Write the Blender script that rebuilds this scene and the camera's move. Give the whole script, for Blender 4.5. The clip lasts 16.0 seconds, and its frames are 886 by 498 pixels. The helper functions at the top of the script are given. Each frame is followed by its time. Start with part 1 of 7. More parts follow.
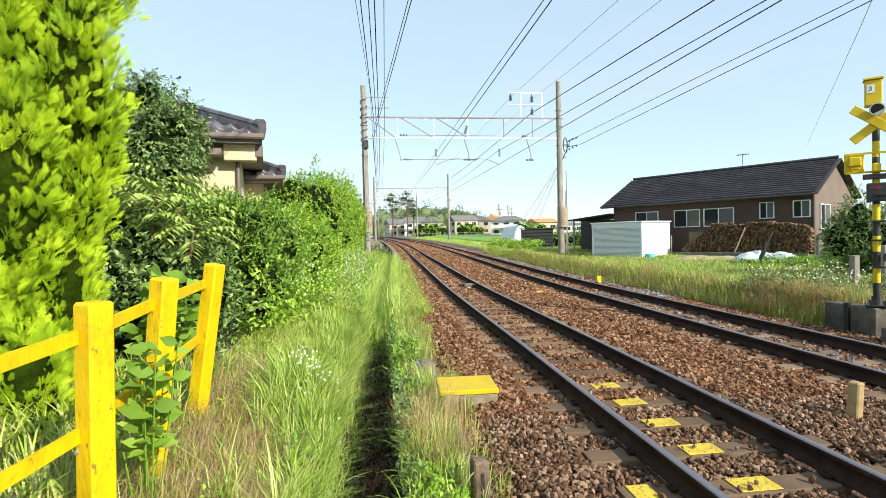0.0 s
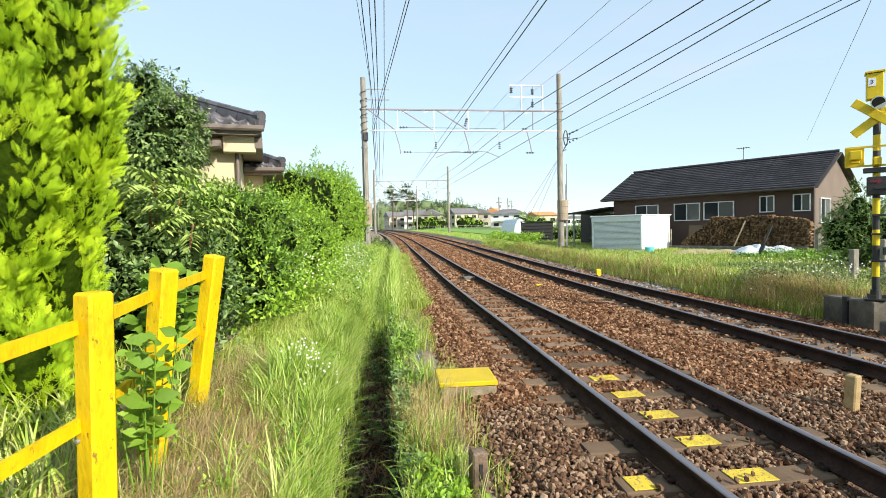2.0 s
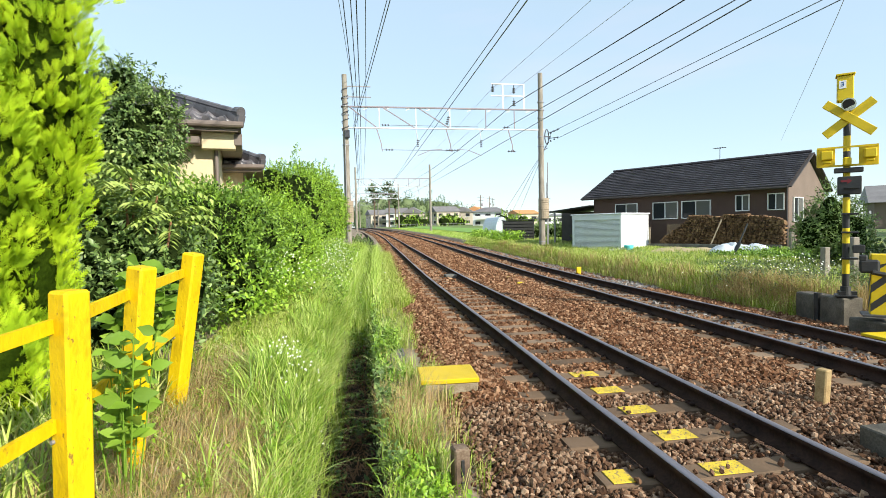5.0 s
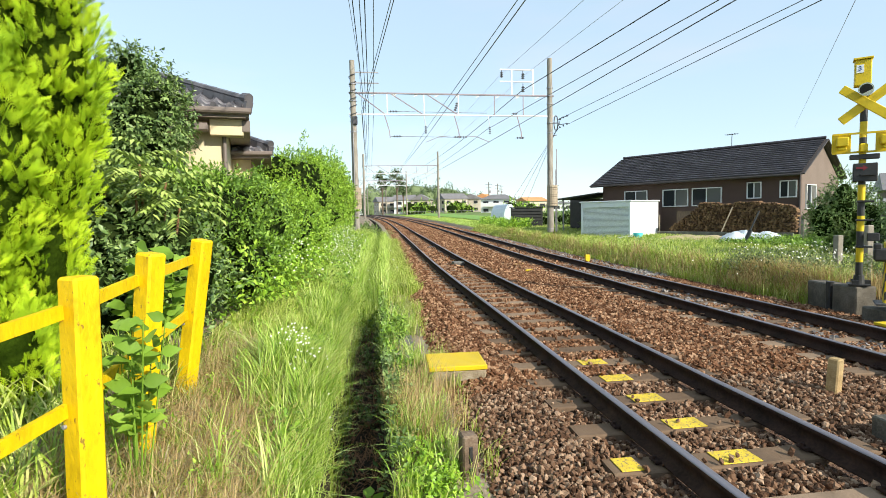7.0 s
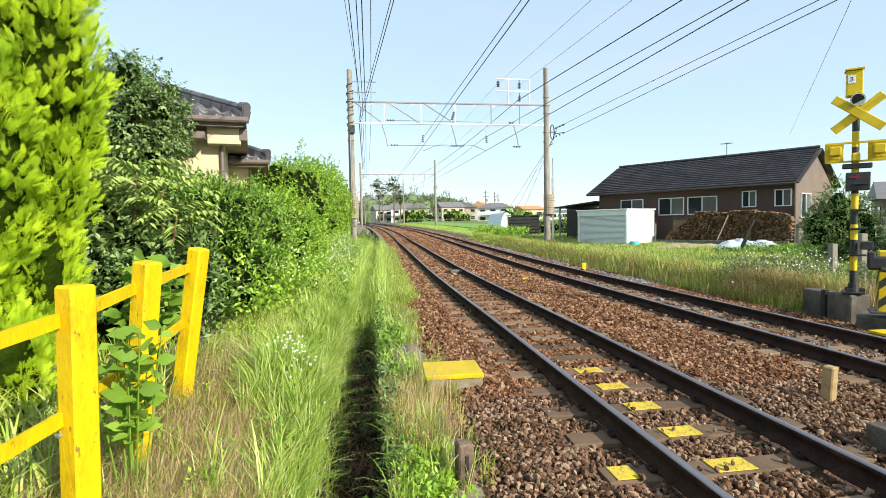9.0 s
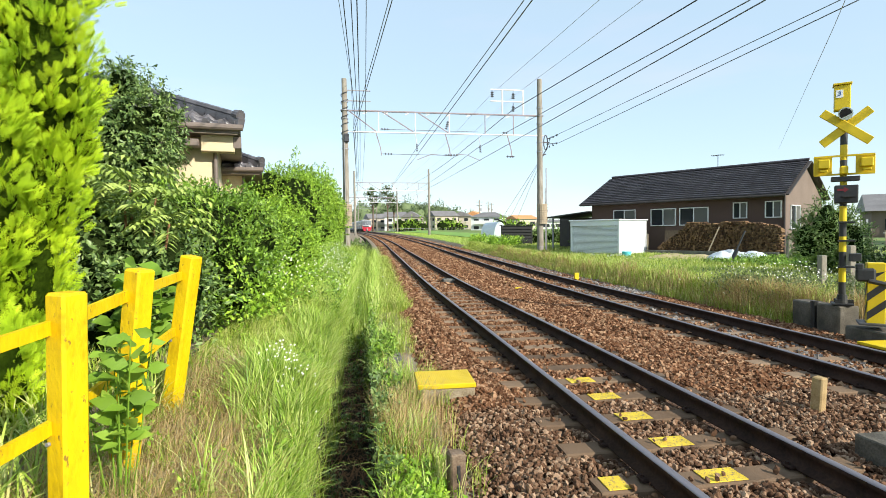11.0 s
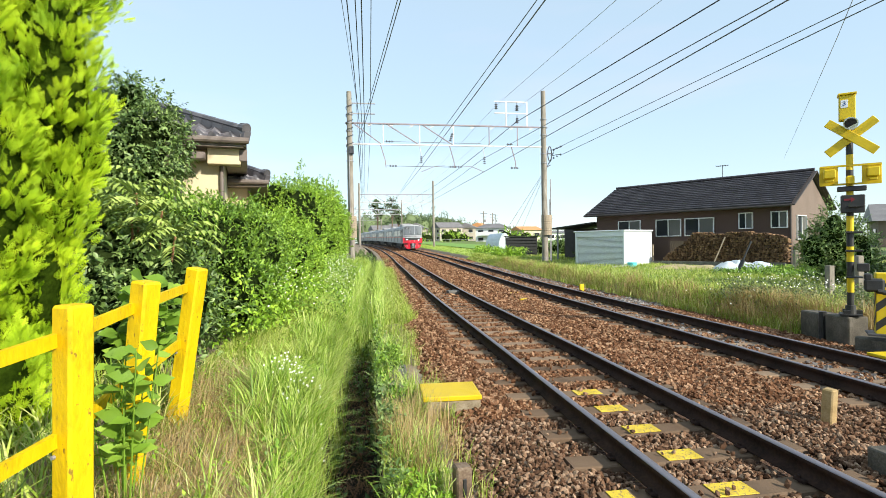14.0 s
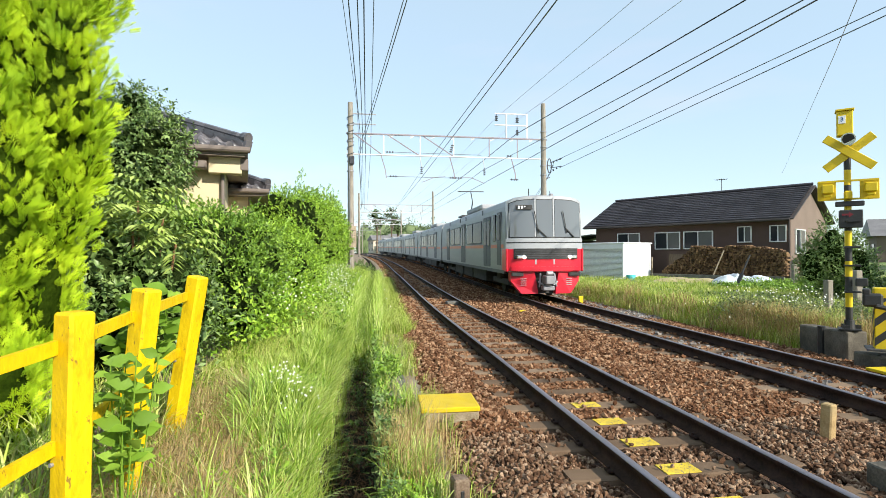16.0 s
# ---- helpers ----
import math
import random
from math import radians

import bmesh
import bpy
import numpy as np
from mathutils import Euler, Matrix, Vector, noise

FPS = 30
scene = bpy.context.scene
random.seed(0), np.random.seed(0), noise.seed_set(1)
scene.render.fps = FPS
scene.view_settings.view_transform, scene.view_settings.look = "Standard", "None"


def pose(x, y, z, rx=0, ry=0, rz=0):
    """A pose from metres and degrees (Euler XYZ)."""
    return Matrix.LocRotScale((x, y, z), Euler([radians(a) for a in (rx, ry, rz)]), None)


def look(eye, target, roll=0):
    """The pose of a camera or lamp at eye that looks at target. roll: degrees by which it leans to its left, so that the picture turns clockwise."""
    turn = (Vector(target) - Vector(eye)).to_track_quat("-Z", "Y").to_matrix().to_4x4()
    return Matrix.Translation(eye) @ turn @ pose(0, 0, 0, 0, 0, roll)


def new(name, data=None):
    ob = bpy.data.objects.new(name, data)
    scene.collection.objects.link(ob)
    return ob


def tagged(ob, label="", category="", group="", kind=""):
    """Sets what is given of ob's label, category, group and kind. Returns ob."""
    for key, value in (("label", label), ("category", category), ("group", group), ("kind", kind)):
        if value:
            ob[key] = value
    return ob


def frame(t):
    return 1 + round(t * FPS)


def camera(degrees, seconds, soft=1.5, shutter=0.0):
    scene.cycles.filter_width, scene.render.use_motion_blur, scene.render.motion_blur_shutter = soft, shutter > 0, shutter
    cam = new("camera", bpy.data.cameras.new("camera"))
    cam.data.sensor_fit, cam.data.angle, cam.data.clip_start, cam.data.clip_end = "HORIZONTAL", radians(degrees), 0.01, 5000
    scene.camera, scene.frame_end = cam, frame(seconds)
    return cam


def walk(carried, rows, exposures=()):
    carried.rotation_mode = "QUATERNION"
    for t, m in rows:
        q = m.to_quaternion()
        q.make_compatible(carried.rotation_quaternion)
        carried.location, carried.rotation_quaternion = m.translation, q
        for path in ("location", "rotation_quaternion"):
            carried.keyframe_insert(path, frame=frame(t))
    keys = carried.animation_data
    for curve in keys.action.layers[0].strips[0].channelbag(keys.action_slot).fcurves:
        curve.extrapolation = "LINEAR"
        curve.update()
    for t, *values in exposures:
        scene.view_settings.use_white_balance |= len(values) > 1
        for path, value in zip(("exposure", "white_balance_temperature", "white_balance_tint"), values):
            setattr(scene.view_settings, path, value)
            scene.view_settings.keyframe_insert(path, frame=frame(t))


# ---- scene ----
# ---- camera ----
cam = camera(80.0, 16.0, soft=0.45)
PATH = [  # seconds, x, y, z, pitch, roll, yaw
    (0, 0.001, 0.024, 1.585, -1.34, 1.48, -6.90),
    (0.5, 0.001, 0.025, 1.584, -1.89, 1.31, -6.75),
    (1, -0.002, 0.036, 1.582, -2.15, 1.44, -6.28),
    (1.5, 0.002, 0.027, 1.581, -1.93, 1.23, -6.26),
    (2, 0.003, 0.021, 1.579, -2.11, 1.31, -6.92),
    (2.5, 0.008, 0.023, 1.577, -2.37, 1.59, -7.10),
    (3, 0.005, 0.020, 1.579, -2.21, 1.18, -8.02),
    (3.5, 0.003, 0.008, 1.578, -2.09, 1.22, -8.56),
    (4, 0.000, 0.004, 1.579, -2.21, 1.44, -9.11),
    (6.5, 0.002, 0.029, 1.572, -3.25, 1.01, -8.21),
    (7, -0.001, 0.034, 1.575, -3.73, 1.15, -8.03),
    (7.5, 0.001, 0.029, 1.578, -3.69, 1.27, -8.11),
    (8, 0.002, 0.024, 1.578, -3.47, 1.10, -8.21),
    (8.5, 0.003, 0.018, 1.576, -3.07, 1.16, -8.25),
    (11, 0.002, -0.001, 1.581, -1.88, 0.71, -9.06),
    (11.5, -0.000, -0.006, 1.581, -1.19, 0.79, -9.19),
    (12, -0.004, -0.007, 1.581, -1.23, 0.58, -9.25),
    (12.5, -0.004, 0.001, 1.580, -1.45, 0.58, -9.00),
    (13, -0.004, -0.000, 1.582, -1.07, 0.56, -8.41),
    (13.5, 0.002, 0.000, 1.580, -1.03, 0.93, -8.56),
    (14, -0.002, 0.003, 1.580, -0.63, 0.91, -8.57),
    (14.5, 0.001, 0.000, 1.581, -0.52, 1.05, -9.00),
    (15, 0.001, -0.004, 1.578, -0.76, 1.34, -8.58),
    (15.5, -0.009, -0.009, 1.584, 0.06, 0.70, -9.26),
    (16, -0.011, -0.012, 1.582, 0.52, 0.34, -8.66),
]
walk(cam, [(t, pose(x, y, z, 90 + p, r, w)) for t, x, y, z, p, r, w in PATH])

# ---- light ----
SUN_FROM = radians(38)      # to the right of straight behind the camera
SUN_UP = radians(30)
world = bpy.data.worlds.new("world")
scene.world = world
world.use_nodes = True
wn = world.node_tree.nodes
sky = wn.new("ShaderNodeTexSky")
sky.sky_type = "NISHITA"
sky.sun_disc = False
sky.sun_elevation = SUN_UP
sky.sun_rotation = radians(180) - SUN_FROM
sky.air_density, sky.dust_density, sky.ozone_density = 1.0, 0.3, 2.0
wn["Background"].inputs["Strength"].default_value = 0.15
# thin bright haze over the whole sky
haze = wn.new("ShaderNodeMix")
haze.data_type = "RGBA"
haze.inputs["Factor"].default_value = 0.70
tcw = wn.new("ShaderNodeTexCoord")
mpw = wn.new("ShaderNodeMapping")
mpw.inputs["Scale"].default_value = (1.2, 1.2, 5.0)
wisp = wn.new("ShaderNodeTexNoise")
wisp.inputs["Scale"].default_value = 2.2
wisp.inputs["Detail"].default_value = 6
world.node_tree.links.new(tcw.outputs["Generated"], mpw.inputs[0])
world.node_tree.links.new(mpw.outputs[0], wisp.inputs["Vector"])
world.node_tree.links.new(sky.outputs[0], haze.inputs["A"])
wr = wn.new("ShaderNodeValToRGB")
wr.color_ramp.elements[0].position, wr.color_ramp.elements[0].color = 0.48, (0.83, 1.06, 1.20, 1)
wr.color_ramp.elements[1].position, wr.color_ramp.elements[1].color = 0.75, (0.98, 1.09, 1.2, 1)
gain = wn.new("ShaderNodeVectorMath")
gain.operation = "SCALE"
gain.inputs["Scale"].default_value = 3.0
world.node_tree.links.new(wisp.outputs["Fac"], wr.inputs[0])
world.node_tree.links.new(wr.outputs[0], gain.inputs[0])
world.node_tree.links.new(gain.outputs[0], haze.inputs["B"])
world.node_tree.links.new(haze.outputs["Result"], wn["Background"].inputs["Color"])
sun = new("sun", bpy.data.lights.new("sun", "SUN"))
sun.data.energy = 3.9
sun.data.angle = radians(0.5)
sun.data.color = (1.0, 0.94, 0.82)
sd = Vector((math.sin(SUN_FROM) * math.cos(SUN_UP), -math.cos(SUN_FROM) * math.cos(SUN_UP), math.sin(SUN_UP)))
sun.matrix_world = look(sd * 50, (0, 0, 0))
scene.view_settings.exposure = 0.85


# ---- materials ----
def ramp(nt, fac, stops):
    r = nt.nodes.new("ShaderNodeValToRGB")
    el = r.color_ramp.elements
    while len(el) < len(stops):
        el.new(0.5)
    for e, (p, c) in zip(el, stops):
        e.position, e.color = p, (*c, 1)
    nt.links.new(fac, r.inputs[0])
    return r.outputs[0]


def surface(name, colours, rough=0.7, metal=0.0, scale=8.0, bump=0.2, fine=60.0, spec=0.5, by="noise", coords="Object",
            stretch=(1, 1, 1), translucent=0.0, bump_dist=0.01, emission=0.0, flecks=None):
    """A procedural surface: colours spread by noise, by piece or by island, with two scales of variation and a fine relief."""
    m = bpy.data.materials.new(name)
    m.use_nodes = True
    nt = m.node_tree
    b = nt.nodes["Principled BSDF"]
    b.inputs["Roughness"].default_value = rough
    b.inputs["Metallic"].default_value = metal
    b.inputs["Specular IOR Level"].default_value = spec
    tc = nt.nodes.new("ShaderNodeTexCoord")
    mp = nt.nodes.new("ShaderNodeMapping")
    mp.inputs["Scale"].default_value = stretch
    nt.links.new(tc.outputs[coords], mp.inputs[0])
    n1 = nt.nodes.new("ShaderNodeTexNoise")
    n1.inputs["Scale"].default_value = scale
    n1.inputs["Detail"].default_value = 5
    nt.links.new(mp.outputs[0], n1.inputs["Vector"])
    n2 = nt.nodes.new("ShaderNodeTexNoise")
    n2.inputs["Scale"].default_value = fine
    n2.inputs["Detail"].default_value = 3
    nt.links.new(mp.outputs[0], n2.inputs["Vector"])
    fac = n1.outputs["Fac"]
    mix = nt.nodes.new("ShaderNodeMath")
    mix.operation = "MULTIPLY_ADD"
    if by == "island":
        g = nt.nodes.new("ShaderNodeNewGeometry")
        src, gain = g.outputs["Random Per Island"], 0.35
    elif by == "object":
        g = nt.nodes.new("ShaderNodeObjectInfo")
        src, gain = g.outputs["Random"], 0.5
    else:
        src, gain = n2.outputs["Fac"], 0.35
    nt.links.new(fac, mix.inputs[0])
    mix.inputs[1].default_value = 1.0 - gain if by == "noise" else 0.45
    sub = nt.nodes.new("ShaderNodeMath")
    sub.operation = "MULTIPLY"
    sub.inputs[1].default_value = gain if by == "noise" else 0.75
    nt.links.new(src, sub.inputs[0])
    nt.links.new(sub.outputs[0], mix.inputs[2])
    n = len(colours)
    lo, hi = (0.32, 0.68) if by == "noise" else (0.12, 0.95)
    col = ramp(nt, mix.outputs[0], [(lo + (hi - lo) * i / max(1, n - 1), c) for i, c in enumerate(colours)])
    if flecks:
        n3 = nt.nodes.new("ShaderNodeTexNoise")
        n3.inputs["Scale"].default_value = flecks[1]
        n3.inputs["Detail"].default_value = 6
        n3.inputs["Roughness"].default_value = 0.7
        nt.links.new(mp.outputs[0], n3.inputs["Vector"])
        k = ramp(nt, n3.outputs["Fac"], [(flecks[2], (0, 0, 0)), (flecks[2] + 0.05, (1, 1, 1))])
        fm = nt.nodes.new("ShaderNodeMix")
        fm.data_type = "RGBA"
        nt.links.new(k, fm.inputs["Factor"])
        nt.links.new(col, fm.inputs["A"])
        fm.inputs["B"].default_value = (*flecks[0], 1)
        col = fm.outputs["Result"]
    nt.links.new(col, b.inputs["Base Color"])
    if emission:
        nt.links.new(col, b.inputs["Emission Color"])
        b.inputs["Emission Strength"].default_value = emission
    if bump:
        bn = nt.nodes.new("ShaderNodeBump")
        bn.inputs["Strength"].default_value = bump
        bn.inputs["Distance"].default_value = bump_dist
        nt.links.new(n2.outputs["Fac"], bn.inputs["Height"])
        nt.links.new(bn.outputs[0], b.inputs["Normal"])
    if translucent:
        tr = nt.nodes.new("ShaderNodeBsdfTranslucent")
        nt.links.new(col, tr.inputs["Color"])
        mx = nt.nodes.new("ShaderNodeMixShader")
        mx.inputs[0].default_value = translucent
        nt.links.new(b.outputs[0], mx.inputs[1])
        nt.links.new(tr.outputs[0], mx.inputs[2])
        nt.links.new(mx.outputs[0], nt.nodes["Material Output"].inputs["Surface"])
    return m


def glass(name, tint, rough=0.03, spec=0.9, coat=0.6, ior=1.5):
    m = bpy.data.materials.new(name)
    m.use_nodes = True
    b = m.node_tree.nodes["Principled BSDF"]
    b.inputs["Base Color"].default_value = (*tint, 1)
    b.inputs["Roughness"].default_value = rough
    b.inputs["Specular IOR Level"].default_value = spec
    b.inputs["Coat Weight"].default_value = coat
    b.inputs["IOR"].default_value = ior
    return m


def glow(name, colour, strength):
    m = bpy.data.materials.new(name)
    m.use_nodes = True
    b = m.node_tree.nodes["Principled BSDF"]
    b.inputs["Base Color"].default_value = (*colour, 1)
    b.inputs["Emission Color"].default_value = (*colour, 1)
    b.inputs["Emission Strength"].default_value = strength
    return m


M = dict(
    soil=surface("soil", [(0.085, 0.062, 0.038), (0.20, 0.155, 0.10), (0.33, 0.27, 0.185)], 0.95, scale=1.5, fine=30, bump=0.6, bump_dist=0.03),
    field=surface("field_soil", [(0.07, 0.11, 0.02), (0.13, 0.20, 0.035), (0.24, 0.22, 0.10)], 0.95, scale=0.35, fine=12, bump=0.5, bump_dist=0.05),
    ballast=surface("ballast_bed", [(0.05, 0.025, 0.016), (0.135, 0.075, 0.048), (0.24, 0.15, 0.10)], 0.95, scale=24, fine=40, bump=1.0, bump_dist=0.05),
    stone=surface("ballast_stone", [(0.044, 0.020, 0.010), (0.128, 0.058, 0.029), (0.205, 0.102, 0.054), (0.38, 0.235, 0.14)], 0.95, scale=6, fine=80, bump=0.5, by="island", spec=0.1),
    pale_stone=surface("dusty_ballast_stone", [(0.040, 0.021, 0.012), (0.122, 0.065, 0.038), (0.195, 0.114, 0.069), (0.39, 0.265, 0.175)], 0.95, scale=6, fine=80, bump=0.5, by="island", spec=0.1),
    grey_stone=surface("grey_stone", [(0.09, 0.075, 0.065), (0.17, 0.15, 0.135), (0.28, 0.26, 0.24)], 0.9, scale=6, fine=80, bump=0.5, by="island"),
    rail=surface("rail_rust", [(0.018, 0.011, 0.009), (0.038, 0.022, 0.017), (0.06, 0.034, 0.024)], 0.85, 0.0, scale=5, fine=40, bump=0.3, spec=0.15),
    rail_top=surface("rail_head", [(0.16, 0.145, 0.16), (0.26, 0.24, 0.26)], 0.48, 0.6, scale=3, fine=200, bump=0.03, stretch=(6, 0.2, 1)),
    sleeper=surface("concrete_sleeper", [(0.10, 0.063, 0.040), (0.18, 0.122, 0.079), (0.26, 0.185, 0.125)], 0.95, scale=5, fine=70, bump=0.4, by="object", spec=0.15),
    concrete=surface("concrete", [(0.07, 0.064, 0.055), (0.135, 0.127, 0.112), (0.21, 0.20, 0.18)], 0.9, scale=3, fine=60, bump=0.3),
    pale_concrete=surface("pale_concrete", [(0.30, 0.27, 0.22), (0.42, 0.39, 0.33), (0.5, 0.47, 0.41)], 0.9, scale=4, fine=60, bump=0.3),
    dark_concrete=surface("dark_concrete", [(0.045, 0.045, 0.042), (0.10, 0.098, 0.09), (0.16, 0.155, 0.14)], 0.9, scale=4, fine=50, bump=0.4),
    dirty_concrete=surface("moss_stained_concrete", [(0.045, 0.038, 0.028), (0.095, 0.082, 0.062), (0.17, 0.15, 0.12)], 0.95, scale=4, fine=50, bump=0.5),
    dark_trim=surface("dark_brown_trim", [(0.035, 0.028, 0.026), (0.06, 0.048, 0.044)], 0.6, scale=3, fine=40, bump=0.1),
    pole=surface("pole_concrete", [(0.16, 0.135, 0.105), (0.26, 0.23, 0.19), (0.36, 0.33, 0.28)], 0.9, scale=2.5, fine=60, bump=0.3, stretch=(3, 3, 0.6)),
    steel=surface("galvanised_steel", [(0.24, 0.235, 0.25), (0.34, 0.335, 0.35)], 0.5, 0.3, scale=6, fine=60, bump=0.05),
    white_steel=surface("pale_steel", [(0.36, 0.36, 0.37), (0.48, 0.48, 0.49)], 0.5, 0.1, scale=4, fine=50, bump=0.05),
    lattice=surface("pale_lattice_steel", [(0.55, 0.55, 0.56), (0.66, 0.66, 0.67)], 0.6, 0.0, scale=4, fine=50, bump=0.05),
    chord=surface("weathered_steel", [(0.20, 0.17, 0.19), (0.30, 0.26, 0.28)], 0.6, 0.1, scale=6, fine=60, bump=0.05),
    dark_steel=surface("dark_steel", [(0.045, 0.045, 0.05), (0.10, 0.10, 0.11)], 0.55, 0.4, scale=6, fine=60, bump=0.1),
    wire=surface("wire", [(0.11, 0.115, 0.125), (0.17, 0.175, 0.19)], 0.6, 0.3, scale=6, fine=60, bump=0),
    dark_wire=surface("insulated_cable", [(0.02, 0.02, 0.024), (0.045, 0.045, 0.05)], 0.6, 0.0, scale=6, fine=60, bump=0),
    pale_wire=surface("pale_wire", [(0.36, 0.37, 0.39), (0.46, 0.47, 0.49)], 0.5, 0.3, scale=6, fine=60, bump=0),
    yellow=surface("yellow_paint", [(0.62, 0.40, 0.0), (0.82, 0.60, 0.0), (0.88, 0.66, 0.01)], 0.55, scale=5, fine=90, bump=0.25),
    fence_yellow=surface("chipped_yellow_paint", [(0.50, 0.31, 0.0), (0.64, 0.42, 0.0), (0.70, 0.47, 0.0), (0.74, 0.50, 0.005)], 0.6, scale=9, fine=45, bump=0.45, stretch=(1, 1, 0.5), spec=0.3, flecks=((0.24, 0.15, 0.02), 34, 0.62)),
    stub=surface("stained_concrete", [(0.12, 0.09, 0.05), (0.27, 0.21, 0.13), (0.42, 0.36, 0.26)], 0.9, scale=7, fine=60, bump=0.4),
    post_beige=surface("beige_post_concrete", [(0.27, 0.18, 0.075), (0.42, 0.29, 0.13), (0.52, 0.39, 0.21)], 0.9, scale=7, fine=60, bump=0.4),
    post_brown=surface("brown_post_concrete", [(0.07, 0.045, 0.028), (0.15, 0.10, 0.065), (0.26, 0.20, 0.14)], 0.9, scale=7, fine=60, bump=0.4),
    worn_yellow=surface("worn_yellow", [(0.46, 0.33, 0.05), (0.66, 0.47, 0.03), (0.74, 0.54, 0.03)], 0.75, scale=14, fine=90, bump=0.3, flecks=((0.22, 0.16, 0.09), 38, 0.55)),
    board_yellow=surface("board_yellow", [(0.58, 0.41, 0.0), (0.70, 0.51, 0.005)], 0.5, scale=3, fine=60, bump=0.05, flecks=((0.25, 0.17, 0.02), 14, 0.66)),
    black=surface("black_paint", [(0.012, 0.012, 0.012), (0.035, 0.034, 0.032)], 0.5, scale=8, fine=60, bump=0.1),
    brown_wall=surface("brown_render", [(0.085, 0.052, 0.040), (0.115, 0.072, 0.056)], 0.9, scale=0.8, fine=60, bump=0.3),
    pink_wall=surface("pale_render", [(0.15, 0.112, 0.09), (0.20, 0.15, 0.122)], 0.9, scale=0.8, fine=60, bump=0.3),
    beige_wall=surface("beige_render", [(0.56, 0.46, 0.29), (0.68, 0.57, 0.38)], 0.9, scale=1.0, fine=50, bump=0.3),
    brown_trim=surface("brown_trim", [(0.13, 0.10, 0.085), (0.20, 0.16, 0.135)], 0.6, scale=3, fine=40, bump=0.1),
    tile=surface("roof_tile", [(0.045, 0.042, 0.046), (0.085, 0.08, 0.086), (0.14, 0.13, 0.14)], 0.34, scale=3, fine=40, bump=0.12, by="object"),
    tile_bulk=surface("roof_tile_rows", [(0.042, 0.036, 0.041), (0.072, 0.062, 0.070), (0.112, 0.10, 0.11)], 0.42, scale=1.2, fine=30, bump=0.12),
    white=surface("white_paint", [(0.74, 0.76, 0.79), (0.84, 0.86, 0.88)], 0.45, scale=2, fine=40, bump=0.05),
    shutter=surface("shutter_grey", [(0.70, 0.72, 0.75), (0.79, 0.81, 0.84)], 0.45, scale=2, fine=40, bump=0.05),
    frame_white=surface("window_frame_white", [(0.72, 0.72, 0.70), (0.82, 0.82, 0.80)], 0.4, scale=4, fine=40, bump=0.02),
    pane=glass("window_pane", (0.03, 0.033, 0.036), 0.05, 0.5, 0.0, 1.25),
    curtain_pane=glass("pale_pane", (0.13, 0.13, 0.12), 0.08, 0.5, 0.0, 1.25),
    log=surface("log_end", [(0.045, 0.022, 0.010), (0.125, 0.066, 0.029), (0.26, 0.155, 0.075)], 0.9, scale=9, fine=50, bump=0.4, by="object"),
    log_bulk=surface("log_pile_rest", [(0.045, 0.022, 0.010), (0.125, 0.066, 0.029), (0.26, 0.155, 0.075)], 0.9, scale=9, fine=50, bump=0.4, by="island"),
    wood=surface("weathered_wood", [(0.25, 0.20, 0.14), (0.42, 0.34, 0.24)], 0.85, scale=4, fine=40, bump=0.3, stretch=(5, 5, 0.6)),
    tarp=surface("white_sheet", [(0.42, 0.47, 0.52), (0.66, 0.71, 0.75)], 0.4, scale=5, fine=30, bump=0.2),
    cyan=surface("cyan_plastic", [(0.10, 0.58, 0.68), (0.16, 0.68, 0.76)], 0.4, scale=5, fine=30, bump=0.05),
    bark=surface("bark", [(0.09, 0.06, 0.04), (0.18, 0.13, 0.09)], 0.95, scale=5, fine=40, bump=0.6, stretch=(4, 4, 0.8)),
    # near-black bush cores: the shade between leaves is put into the colour
    shade_core=surface("bush_inner_shade", [(0.008, 0.014, 0.004), (0.022, 0.034, 0.009)], 1.0, spec=0.0, scale=5, fine=20, bump=0.8, bump_dist=0.05),
    # conifer core: near-black green that holds the plant's inner shade as colour
    thuja_shade_core=surface("conifer_inner_shade", [(0.008, 0.016, 0.002), (0.03, 0.052, 0.004)], 1.0, spec=0.0, scale=8, fine=30, bump=0.8, bump_dist=0.03),
    thuja=surface("golden_conifer_spray", [(0.22, 0.38, 0.006), (0.38, 0.57, 0.009), (0.54, 0.72, 0.014), (0.66, 0.82, 0.02)], 0.7, scale=3.0, fine=9, bump=0, translucent=0.24),
    leaf=surface("shrub_leaf", [(0.05, 0.11, 0.012), (0.15, 0.28, 0.025), (0.30, 0.46, 0.055)], 0.45, scale=1.5, fine=40, bump=0, by="island", translucent=0.15),
    leaf_dark=surface("tree_leaf", [(0.045, 0.09, 0.022), (0.13, 0.215, 0.05), (0.27, 0.37, 0.11)], 0.45, scale=1.5, fine=40, bump=0, by="island", translucent=0.13),
    leaf_bright=surface("bright_leaf", [(0.09, 0.19, 0.012), (0.24, 0.42, 0.03), (0.42, 0.60, 0.06)], 0.45, scale=1.5, fine=40, bump=0, by="island", translucent=0.15),
    leaf_frond=surface("frond_leaflet", [(0.15, 0.23, 0.03), (0.32, 0.43, 0.08), (0.47, 0.56, 0.15)], 0.5, scale=1.5, fine=40, bump=0, by="island", translucent=0.2),
    leaf_big=surface("broad_leaf", [(0.10, 0.19, 0.015), (0.19, 0.33, 0.03), (0.32, 0.47, 0.06)], 0.6, scale=3, fine=40, bump=0.1, by="object", translucent=0.25, spec=0.3),
